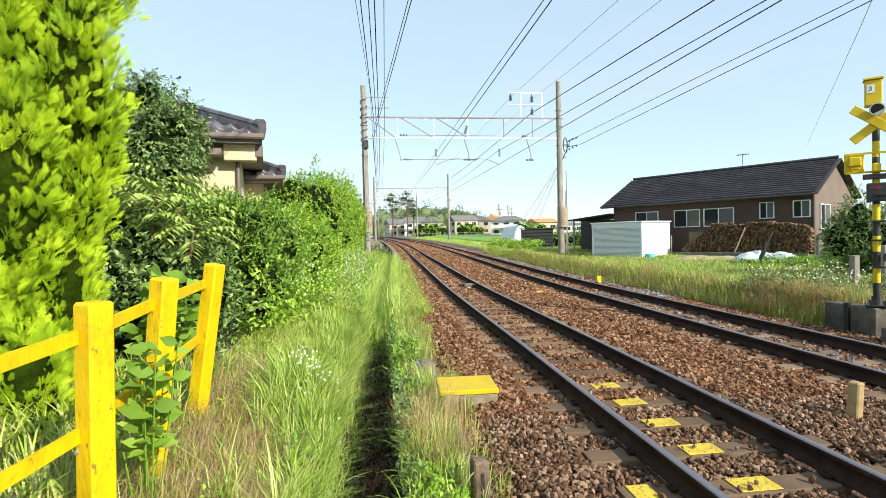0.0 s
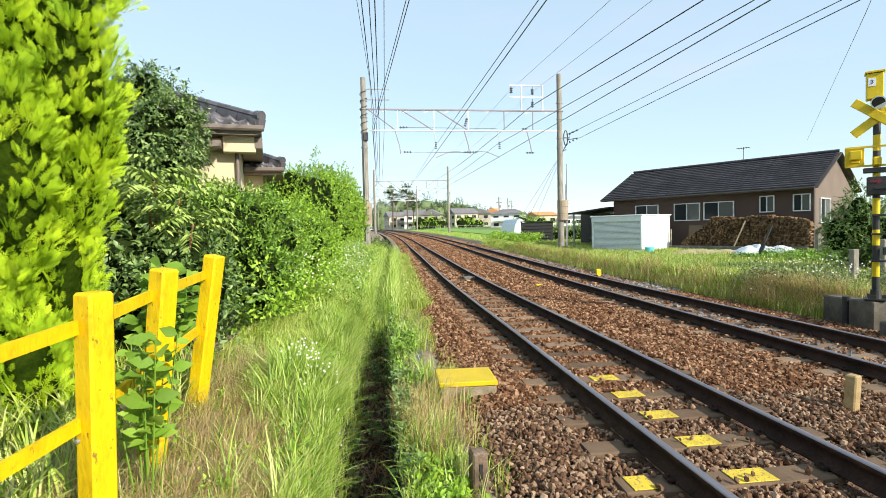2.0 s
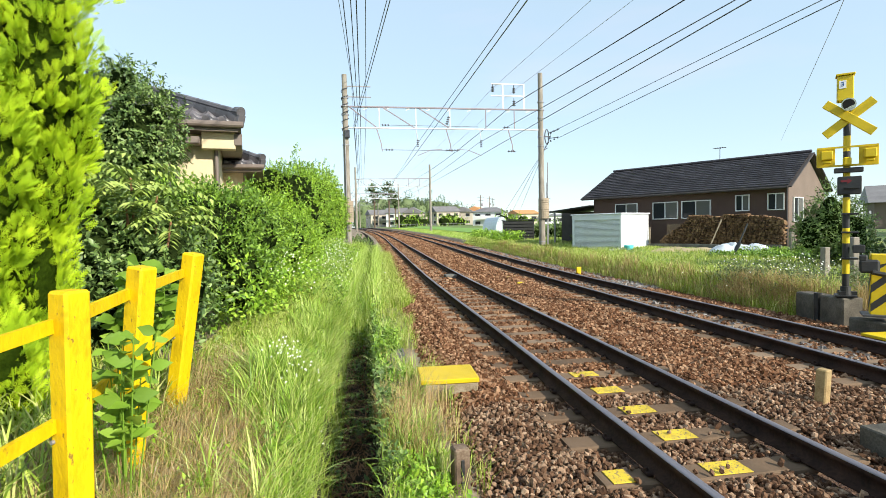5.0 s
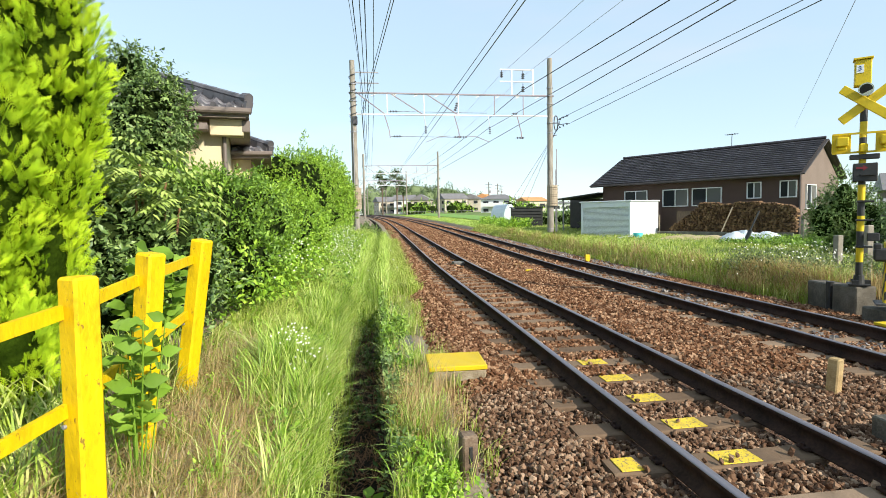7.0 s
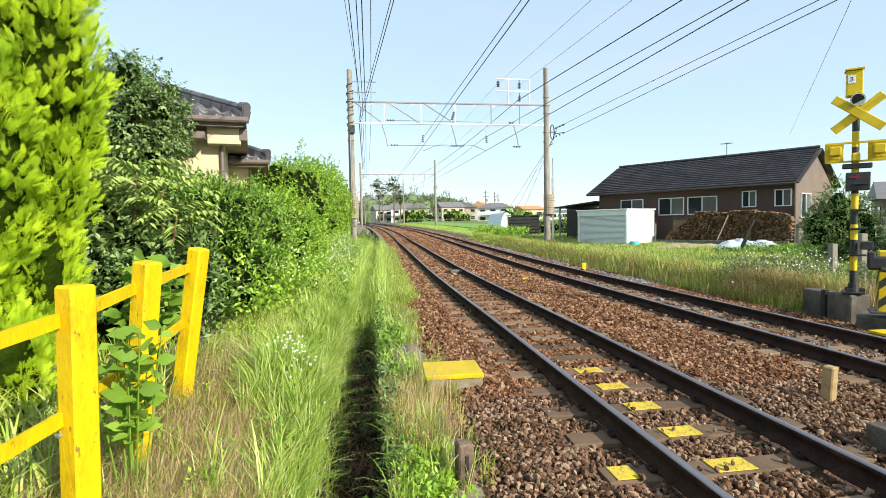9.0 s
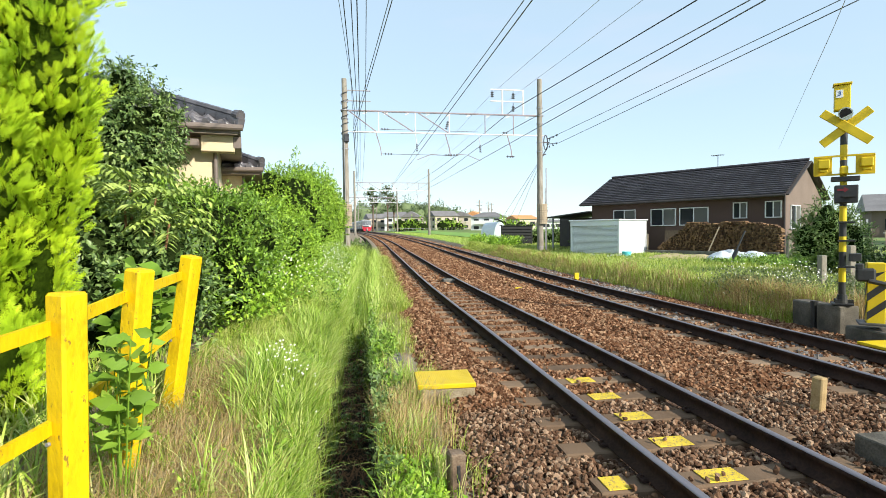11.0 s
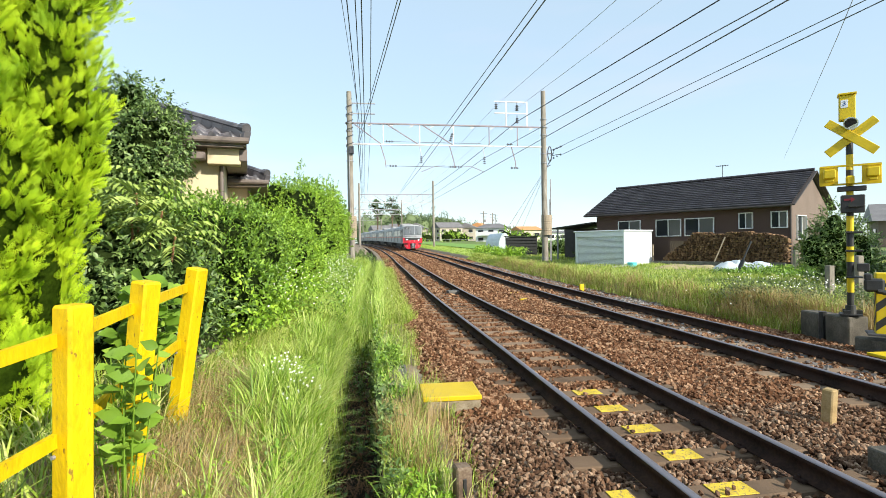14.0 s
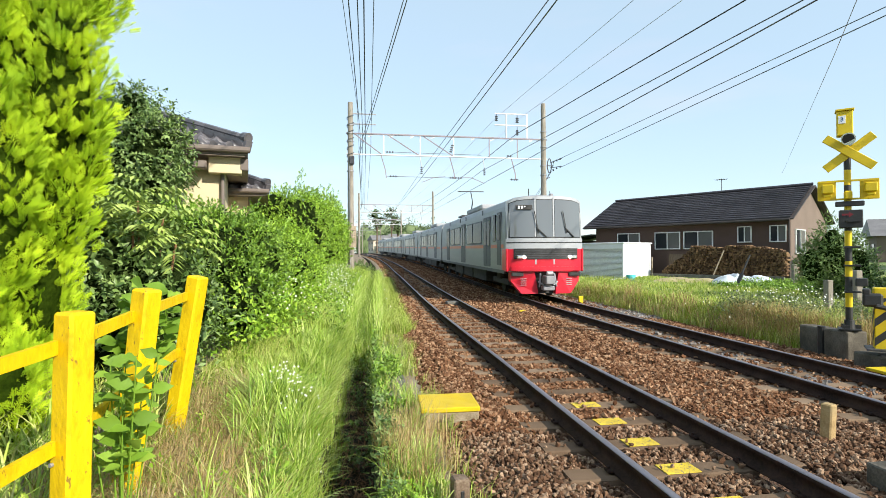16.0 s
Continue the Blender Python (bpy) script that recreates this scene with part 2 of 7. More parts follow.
    leaf_pale=surface("pale_leaf", [(0.06, 0.09, 0.03), (0.13, 0.17, 0.055), (0.24, 0.28, 0.13)], 0.6, scale=1.5, fine=40, bump=0, by="island", translucent=0.2),
    red_stem=surface("reddish_stem", [(0.20, 0.09, 0.04), (0.30, 0.15, 0.07)], 0.7, scale=6, fine=40, bump=0.2),
    leaf_shade=surface("shade_leaf", [(0.012, 0.03, 0.008), (0.04, 0.075, 0.018), (0.09, 0.14, 0.035)], 0.5, scale=1.5, fine=40, bump=0, by="island", translucent=0.15),
    leaf_far=surface("far_leaf", [(0.06, 0.09, 0.04), (0.12, 0.17, 0.07), (0.18, 0.24, 0.10)], 0.7, scale=0.5, fine=10, bump=0, by="island", translucent=0.2),
    grass=surface("grass_blade", [(0.075, 0.14, 0.010), (0.25, 0.36, 0.025), (0.40, 0.49, 0.07), (0.60, 0.58, 0.22)], 0.55, scale=1.2, fine=30, bump=0, by="island", translucent=0.2),
    lush=surface("lush_grass_blade", [(0.09, 0.18, 0.012), (0.25, 0.41, 0.03), (0.44, 0.57, 0.10), (0.58, 0.64, 0.22)], 0.5, scale=1.0, fine=30, bump=0, by="island", translucent=0.2),
    # ditch floor and walls: brown soil, darkened for the deep shade down there
    ditch_dark=surface("ditch_soil_shade", [(0.012, 0.009, 0.006), (0.035, 0.026, 0.017), (0.075, 0.055, 0.035)], 0.9, scale=5, fine=40, bump=0.8, bump_dist=0.03, spec=0.2),
    dry=surface("dry_grass", [(0.22, 0.145, 0.05), (0.40, 0.28, 0.11), (0.55, 0.41, 0.19)], 0.7, scale=1.2, fine=30, bump=0, by="island", translucent=0.2),
    straw=surface("cut_straw", [(0.34, 0.26, 0.14), (0.52, 0.42, 0.25), (0.64, 0.54, 0.36)], 0.8, scale=1.2, fine=30, bump=0, by="island", translucent=0.2),
    petal=surface("white_petal", [(0.75, 0.75, 0.70), (0.9, 0.9, 0.86)], 0.6, scale=4, fine=30, bump=0, by="island", translucent=0.3),
    train_side=surface("train_stainless", [(0.27, 0.272, 0.275), (0.34, 0.342, 0.345)], 0.5, 0.25, scale=1.0, fine=60, bump=0.04, stretch=(0.3, 0.3, 3)),
    train_red=surface("train_red", [(0.56, 0.016, 0.034), (0.64, 0.022, 0.045)], 0.3, scale=2, fine=40, bump=0.02),
    train_grey=surface("train_grey", [(0.09, 0.095, 0.105), (0.12, 0.125, 0.135)], 0.6, 0.0, scale=2, fine=40, bump=0.02),
    front_grey=surface("front_grey", [(0.36, 0.37, 0.39), (0.44, 0.45, 0.47)], 0.35, 0.2, scale=2, fine=40, bump=0.02),
    screen=glass("windscreen_glass", (0.14, 0.15, 0.16), 0.04, 0.8, 0.5),
    train_roof=surface("train_roof", [(0.30, 0.30, 0.31), (0.42, 0.42, 0.43)], 0.7, scale=2, fine=40, bump=0.1),
    orange_band=surface("orange_band", [(0.55, 0.10, 0.03), (0.62, 0.13, 0.04)], 0.4, scale=2, fine=40, bump=0.02),
    under=surface("underframe", [(0.02, 0.02, 0.02), (0.06, 0.055, 0.05)], 0.8, scale=4, fine=40, bump=0.2),
    train_glass=glass("train_glass", (0.010, 0.011, 0.013), 0.08, 0.3, 0.0, 1.1),
    headlamp=glow("headlamp", (1.0, 0.95, 0.82), 12.0),
    red_lamp=glow("red_arrow", (0.16, 0.01, 0.015), 0.06),
    red_paint=surface("red_print", [(0.6, 0.03, 0.03), (0.7, 0.05, 0.05)], 0.5, scale=4, fine=40, bump=0),
    blue_paint=surface("blue_print", [(0.03, 0.08, 0.25), (0.05, 0.12, 0.32)], 0.5, scale=4, fine=40, bump=0),
    tin_roof=surface("far_roof_grey", [(0.13, 0.122, 0.122), (0.21, 0.20, 0.20)], 0.7, scale=1, fine=15, bump=0.1),
    orange_roof=surface("far_roof_orange", [(0.50, 0.22, 0.08), (0.60, 0.30, 0.12)], 0.7, scale=1, fine=15, bump=0.1),
    far_wall=surface("far_wall_cream", [(0.48, 0.41, 0.33), (0.58, 0.51, 0.42)], 0.9, scale=0.5, fine=15, bump=0.1),
    far_white=surface("far_wall_white", [(0.66, 0.66, 0.66), (0.74, 0.74, 0.74)], 0.8, scale=0.5, fine=15, bump=0.1),
    paddy=surface("paddy_green", [(0.12, 0.24, 0.03), (0.20, 0.36, 0.05)], 0.8, scale=0.5, fine=10, bump=0.3, bump_dist=0.1),
    asphalt=surface("asphalt", [(0.045, 0.045, 0.045), (0.08, 0.08, 0.078)], 0.9, scale=2, fine=120, bump=0.4),
    bulb=surface("chrome", [(0.62, 0.62, 0.63), (0.75, 0.75, 0.76)], 0.25, 0.9, scale=4, fine=60, bump=0.02),
)


# ---- mesh helpers ----
def rise(y):
    """How far the line has climbed at y: level by the crossing, then a gentle grade."""
    t = np.clip(np.asarray(y, float) - 15.0, 0.0, 150.0)
    return 0.0135 * t * t / (t + 12.0)


def mesh_of(name, v, tris, mats, flat=False):
    """A mesh from numpy vertices and triangles."""
    me = bpy.data.meshes.new(name)
    v = np.asarray(v, np.float32).reshape(-1, 3)
    f = np.asarray(tris, np.int32).reshape(-1, 3)
    me.vertices.add(len(v))
    me.vertices.foreach_set("co", v.ravel())
    me.loops.add(f.size)
    me.loops.foreach_set("vertex_index", f.ravel())
    me.polygons.add(len(f))
    me.polygons.foreach_set("loop_start", np.arange(0, f.size, 3, dtype=np.int32))
    me.update(calc_edges=True)
    if flat:
        me.polygons.foreach_set("use_smooth", np.zeros(len(f), bool))
    for m in mats:
        me.materials.append(m)
    return me


def part(name, bm, material, parent=None, label="", at=None, smooth=False):
    """Link a bmesh as one mesh object, under a thing if one is given."""
    me = bpy.data.meshes.new(name)
    if smooth:
        for f in bm.faces:
            f.smooth = True
    bm.to_mesh(me)
    bm.free()
    me.materials.append(material)
    ob = new(name, me)
    if parent is not None:
        ob.parent = parent
    if at is not None:
        ob.matrix_basis = at
    if label:
        tagged(ob, label)
    return ob


def empty(name, m, label, category, group="", kind=""):
    ob = new(name)
    ob.empty_display_size = 0.1
    y = m.translation.y
    ob.matrix_basis = Matrix.Translation((0, 0, float(rise(y)) if y > 50 else 0)) @ m
    return tagged(ob, label, category, group, kind)


def add_box(bm, c, s, m=None, bevel=0.0):
    """A box of size s round c, bevelled, turned by m, added to bm."""
    t = bmesh.new()
    bmesh.ops.create_cube(t, size=1.0, matrix=Matrix.Diagonal((*s, 1)))
    if bevel:
        bmesh.ops.bevel(t, geom=t.edges[:], offset=bevel, segments=1, affect="EDGES")
    t.transform((m if m is not None else Matrix()) if c is None else Matrix.Translation(c) @ (m if m is not None else Matrix()))
    merge(bm, t)


def merge(bm, t):
    me = bpy.data.meshes.new("tmp")
    t.to_mesh(me)
    t.free()
    bm.from_mesh(me)
    bpy.data.meshes.remove(me)


def add_rod(bm, a, b, r, r2=None, n=8):
    """A round rod from a to b."""
    a, b = Vector(a), Vector(b)
    d = b - a
    t = bmesh.new()
    bmesh.ops.create_cone(t, cap_ends=True, segments=n, radius1=r, radius2=r if r2 is None else r2, depth=d.length)
    t.transform(Matrix.Translation((a + b) / 2) @ d.to_track_quat("Z", "Y").to_matrix().to_4x4())
    merge(bm, t)


def add_beam(bm, a, b, w, h):
    """A square bar from a to b."""
    a, b = Vector(a), Vector(b)
    d = b - a
    t = bmesh.new()
    bmesh.ops.create_cube(t, size=1.0, matrix=Matrix.Diagonal((w, h, d.length, 1)))
    t.transform(Matrix.Translation((a + b) / 2) @ d.to_track_quat("Z", "Y").to_matrix().to_4x4())
    merge(bm, t)


def box(name, c, s, mat, parent=None, bevel=0.0, m=None, label=""):
    bm = bmesh.new()
    add_box(bm, c, s, m, bevel)
    return part(name, bm, mat, parent, label)


def rod(name, a, b, r, mat, parent=None, r2=None, n=10, label=""):
    bm = bmesh.new()
    add_rod(bm, a, b, r, r2, n)
    return part(name, bm, mat, parent, label, smooth=False)


def prism(bm, profile, a, b):
    """A profile of (x, z) points carried from y = a to y = b."""
    va = [bm.verts.new((x, a, z)) for x, z in profile]
    vb = [bm.verts.new((x, b, z)) for x, z in profile]
    n = len(profile)
    for i in range(n):
        j = (i + 1) % n
        bm.faces.new((va[i], va[j], vb[j], vb[i]))
    bm.faces.new(va[::-1])
    bm.faces.new(vb)
    bmesh.ops.recalc_face_normals(bm, faces=bm.faces[:])


# ---- the line of the two tracks ----
STEP = 1.0
LINE = []
x, y, s = 5.93 - 0.00, -25.0, -25.0
while s < 620:
    slope = 0.0 if s < 0 else 0.0018 * s if s < 18 else 0.0324
    turn = slope - max(0.0, s - 27) / 1100.0
    LINE.append((s, x, y, turn))
    x, y, s = x + math.sin(turn) * STEP, y + math.cos(turn) * STEP, s + STEP


def line_at(s, off=0.0):
    """A place on the far track's centre line, s metres along, off metres to its right, and its turn to the right."""
    k = max(0.0, min(len(LINE) - 1.001, s - LINE[0][0]))
    i = int(k)
    f = k - i
    a, b = LINE[i], LINE[i + 1]
    x, y, h = (a[j] + (b[j] - a[j]) * f for j in (1, 2, 3))
    return x + off * math.cos(h), y - off * math.sin(h), h


def spacing(s):
    return 3.38 + 0.47 * min(1.0, max(0.0, (s - 8) / 32.0))


def smooth01(v):
    v = min(1.0, max(0.0, v))
    return v * v * (3 - 2 * v)



# ---- ground ----
LY = np.array([p[2] for p in LINE[:330]])
LX = np.array([p[1] for p in LINE[:330]])


def line_x(y):
    """The far track's centre at y, less its place beside the camera."""
    return np.interp(y, LY, LX) - 5.93


PROFILE_V = [-3000, -400, -60, -20, -8, -4, -2.4, -1.6, -1.2, -0.9, -0.6, -0.46, -0.41, -0.38, -0.35, 0.03, 0.06, 0.10, 0.3, 0.6, 0.8, 1.2,
             4.2, 7.4, 7.7, 7.95, 8.1, 8.3, 9.0, 11, 14, 18, 24, 32, 45, 60, 100, 200, 400, 800, 3000]
PROFILE_Z = [0.2, 0.2, 0.25, 0.35, 0.35, 0.34, 0.32, 0.28, 0.24, 0.14, -0.02, -0.14, -0.2, -0.72, -0.74, -0.74, -0.72, -0.22, -0.24, -0.26, -0.27, -0.3,
             -0.3, -0.3, -0.28, -0.24, -0.1, 0.06, 0.10, 0.10, 0.12, 0.18, 0.36, 0.4, 0.3, 0.2, 0.1, 0.0, 0, 0, 0]


def ground_z(v, y):
    z = np.interp(v, PROFILE_V, PROFILE_Z) + rise(y)
    return z + np.where((v < -0.45) & (v > -60), 0.04 * np.sin(v * 2.1 + y * 1.3) * np.sin(y * 0.9), 0) + np.where((v > 8.3) & (v < 60), 0.03 * np.sin(v * 1.1 + y * 0.7), 0)


def make_ground():
    ys = np.concatenate([np.arange(-30, 0, 3.0), np.arange(0, 20, 0.35), np.arange(20, 60, 1.0), np.arange(60, 200, 4.0), [210, 240, 290, 400, 700, 1200, 2500, 4500]])
    vs = np.array(PROFILE_V, float)
    Y, V = np.meshgrid(ys, vs, indexing="ij")
    X = V + line_x(Y)
    Z = ground_z(V, Y)
    n, m = len(ys), len(vs)
    i = (np.arange(n - 1)[:, None] * m + np.arange(m - 1)[None, :]).ravel()
    tris = np.concatenate([np.stack([i, i + 1, i + m + 1], 1), np.stack([i, i + m + 1, i + m], 1)])
    me = mesh_of("ground", np.stack([X, Y, Z], -1), tris, [M["soil"], M["field"], M["ditch_dark"]])
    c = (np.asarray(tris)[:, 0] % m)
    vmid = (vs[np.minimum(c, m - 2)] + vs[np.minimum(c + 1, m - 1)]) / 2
    # index 2: ditch floor and walls, their shade included in the dark colour
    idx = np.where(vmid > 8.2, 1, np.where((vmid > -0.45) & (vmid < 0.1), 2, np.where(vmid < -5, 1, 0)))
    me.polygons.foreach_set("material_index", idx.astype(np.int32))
    tagged(new("ground", me), "bare soil, grass and field ground beside the railway", "ground", kind="structure")


make_ground()


def strip(name, v0, v1, z, y0, y1, mat, label, category, edge=0.0, kind="structure"):
    """A band of ground along the line, with sloped edges."""
    ys = np.concatenate([np.arange(y0, min(y1, 60), 1.0), np.arange(min(y1, 60), y1, 4.0), [y1]])
    vs = np.array([v0 - edge, v0, (v0 + v1) / 2, v1, v1 + edge]) if edge else np.array([v0, v1])
    zs = np.array([z - 0.12, z, z, z, z - 0.12]) if edge else np.array([z, z])
    Y, V = np.meshgrid(ys, vs, indexing="ij")
    X = V + line_x(Y)
    Z = np.broadcast_to(zs, X.shape) + rise(Y)
    n, m = X.shape
    i = (np.arange(n - 1)[:, None] * m + np.arange(m - 1)[None, :]).ravel()
    tris = np.concatenate([np.stack([i, i + 1, i + m + 1], 1), np.stack([i, i + m + 1, i + m], 1)])
    me = mesh_of(name, np.stack([X, Y, Z], -1), tris, [mat])
    return tagged(new(name, me), label, category, kind=kind)


# the lane that crosses the line, on which the camera stands
def lane():
    bm = bmesh.new()
    add_box(bm, (-12.3, -1.3, -0.40), (28.0, 6.0, 0.8), bevel=0.02)
    add_box(bm, (24.3, -1.0, -0.40), (32.0, 6.0, 0.8), bevel=0.02)
    ob = part("road", bm, M["asphalt"])
    tagged(ob, "grey asphalt lane leading over the level crossing", "road", kind="structure")


lane()
strip("ballast_bed", 1.0, 7.55, -0.215, -24, 300, M["ballast"], "rust-brown crushed stone ballast under the two tracks", "ballast", edge=0.28)


# ---- tracks ----
RAIL = [(-0.064, -0.153), (0.064, -0.153), (0.064, -0.142), (0.012, -0.118), (0.010, -0.05), (0.032, -0.04), (0.0325, -0.006), (0.027, 0.0),
        (-0.027, 0.0), (-0.0325, -0.006), (-0.032, -0.04), (-0.010, -0.05), (-0.012, -0.118), (-0.064, -0.142)]


def rail_mesh(off_of, name):
    ss = list(np.arange(-24, 60, 1.5)) + list(np.arange(60, 300, 3.0))
    verts, tris, idx = [], [], []
    k = len(RAIL)
    for j, s in enumerate(ss):
        x, y, h = line_at(s, off_of(s))
        for px, pz in RAIL:
            verts.append((x + px * math.cos(h), y - px * math.sin(h), pz + float(rise(y))))
        if j:
            for i in range(k):
                a, b = (j - 1) * k + i, (j - 1) * k + (i + 1) % k
                tris += [(a, b, b + k), (a, b + k, a + k)]
                idx += [1 if i in (6, 7, 8) else 0] * 2
    me = mesh_of(name, verts, tris, [M["rail"], M["rail_top"]])
    me.polygons.foreach_set("material_index", np.array(idx, np.int32))
    return me


def sleeper_mesh():
    bm = bmesh.new()
    prof = [(-0.13, -0.34), (0.13, -0.34), (0.115, -0.165), (0.10, -0.155), (-0.10, -0.155), (-0.115, -0.165)]
    va = [bm.verts.new((-1.0, u, z)) for u, z in prof]
    vm1 = [bm.verts.new((-0.3, u, z - (0.012 if z > -0.2 else 0))) for u, z in prof]
    vm2 = [bm.verts.new((0.3, u, z - (0.012 if z > -0.2 else 0))) for u, z in prof]
    vb = [bm.verts.new((1.0, u, z)) for u, z in prof]
    for a, b in ((va, vm1), (vm1, vm2), (vm2, vb)):
        for i in range(6):
            j = (i + 1) % 6
            bm.faces.new((a[i], a[j], b[j], b[i]))
    bm.faces.new(va)
    bm.faces.new(vb)
    bmesh.ops.recalc_face_normals(bm, faces=bm.faces[:])
    me = bpy.data.meshes.new("sleeper")
    bm.to_mesh(me)
    bm.free()
    me.materials.append(M["sleeper"])
    return me


def clip_mesh():
    bm = bmesh.new()
    for rx in (-0.566, 0.566):
        for sx in (-1, 1):
            add_box(bm, (rx + sx * 0.085, 0, -0.139), (0.05, 0.09, 0.025), bevel=0.006)
            add_rod(bm, (rx + sx * 0.095, 0, -0.14), (rx + sx * 0.095, 0, -0.105), 0.014, n=6)
    me = bpy.data.meshes.new("rail_clips")
    bm.to_mesh(me)
    bm.free()
    me.materials.append(M["rail"])
    return me


SLEEPER, CLIPS = sleeper_mesh(), clip_mesh()
SLEEPER_STEP = 0.605
SLEEPER_AT = {}


def make_track(name, off_of, start, label):
    tr = empty(name, Matrix(), label, "railway track", kind="structure")
    for side in (-0.566, 0.566):
        ob = new("rail", rail_mesh(lambda s: off_of(s) + side, "rail"))
        ob.parent = tr
    far_v, far_t = [], []
    base = np.array([v.co[:] for v in SLEEPER.vertices])
    SLEEPER.calc_loop_triangles()
    bt = np.array([t.vertices[:] for t in SLEEPER.loop_triangles])
    k, s = 0, start
    places = []
    while s < 150:
        x, y, h = line_at(s, off_of(s))
        places.append((s, x, y, h))
        m = pose(x, y, float(rise(y)), 0, 0, -math.degrees(h))
        if s < 55:
            ob = new("sleeper", SLEEPER)
            ob.parent, ob.matrix_basis = tr, m
            if s < 14:
                c = new("rail_clips", CLIPS)
                c.parent = ob
        else:
            far_t.append(bt + k * len(base))
            far_v.append(base @ np.array(m.to_3x3()).T + np.array(m.translation))
            k += 1
        s += SLEEPER_STEP
    ob = new("far_sleepers", mesh_of("far_sleepers", np.concatenate(far_v), np.concatenate(far_t), [M["sleeper"]]))
    ob.parent = tr
    tagged(ob, kind="stuff")
    SLEEPER_AT[name] = places
    return tr


def near_off(s):
    return -spacing(s)


near_track = make_track("near_track", near_off, -2.14 - 6 * 0.605, "single railway track with dark rusty rails on concrete sleepers")
far_track = make_track("far_track", lambda s: 0.0, -3.0, "parallel railway track curving away between the fields")

# yellow markings painted on five sleepers, and one on a sleeper end
sl = [o for o in near_track.children if o.name.startswith("sleeper")]
for o in sl:
    yy = o.matrix_basis.translation.y
    if 3.2 < yy < 6.0:
        bm = bmesh.new()
        add_box(bm, (-0.06, 0, -0.1625), (0.30, 0.19, 0.008), bevel=0.003)
        part("yellow_marking", bm, M["worn_yellow"], o, "worn yellow paint square")
    if 3.2 < yy < 3.75:
        bm = bmesh.new()
        add_box(bm, (-0.86, 0, -0.152), (0.16, 0.19, 0.008), bevel=0.003)
        part("yellow_marking", bm, M["worn_yellow"], o, "worn yellow paint square")


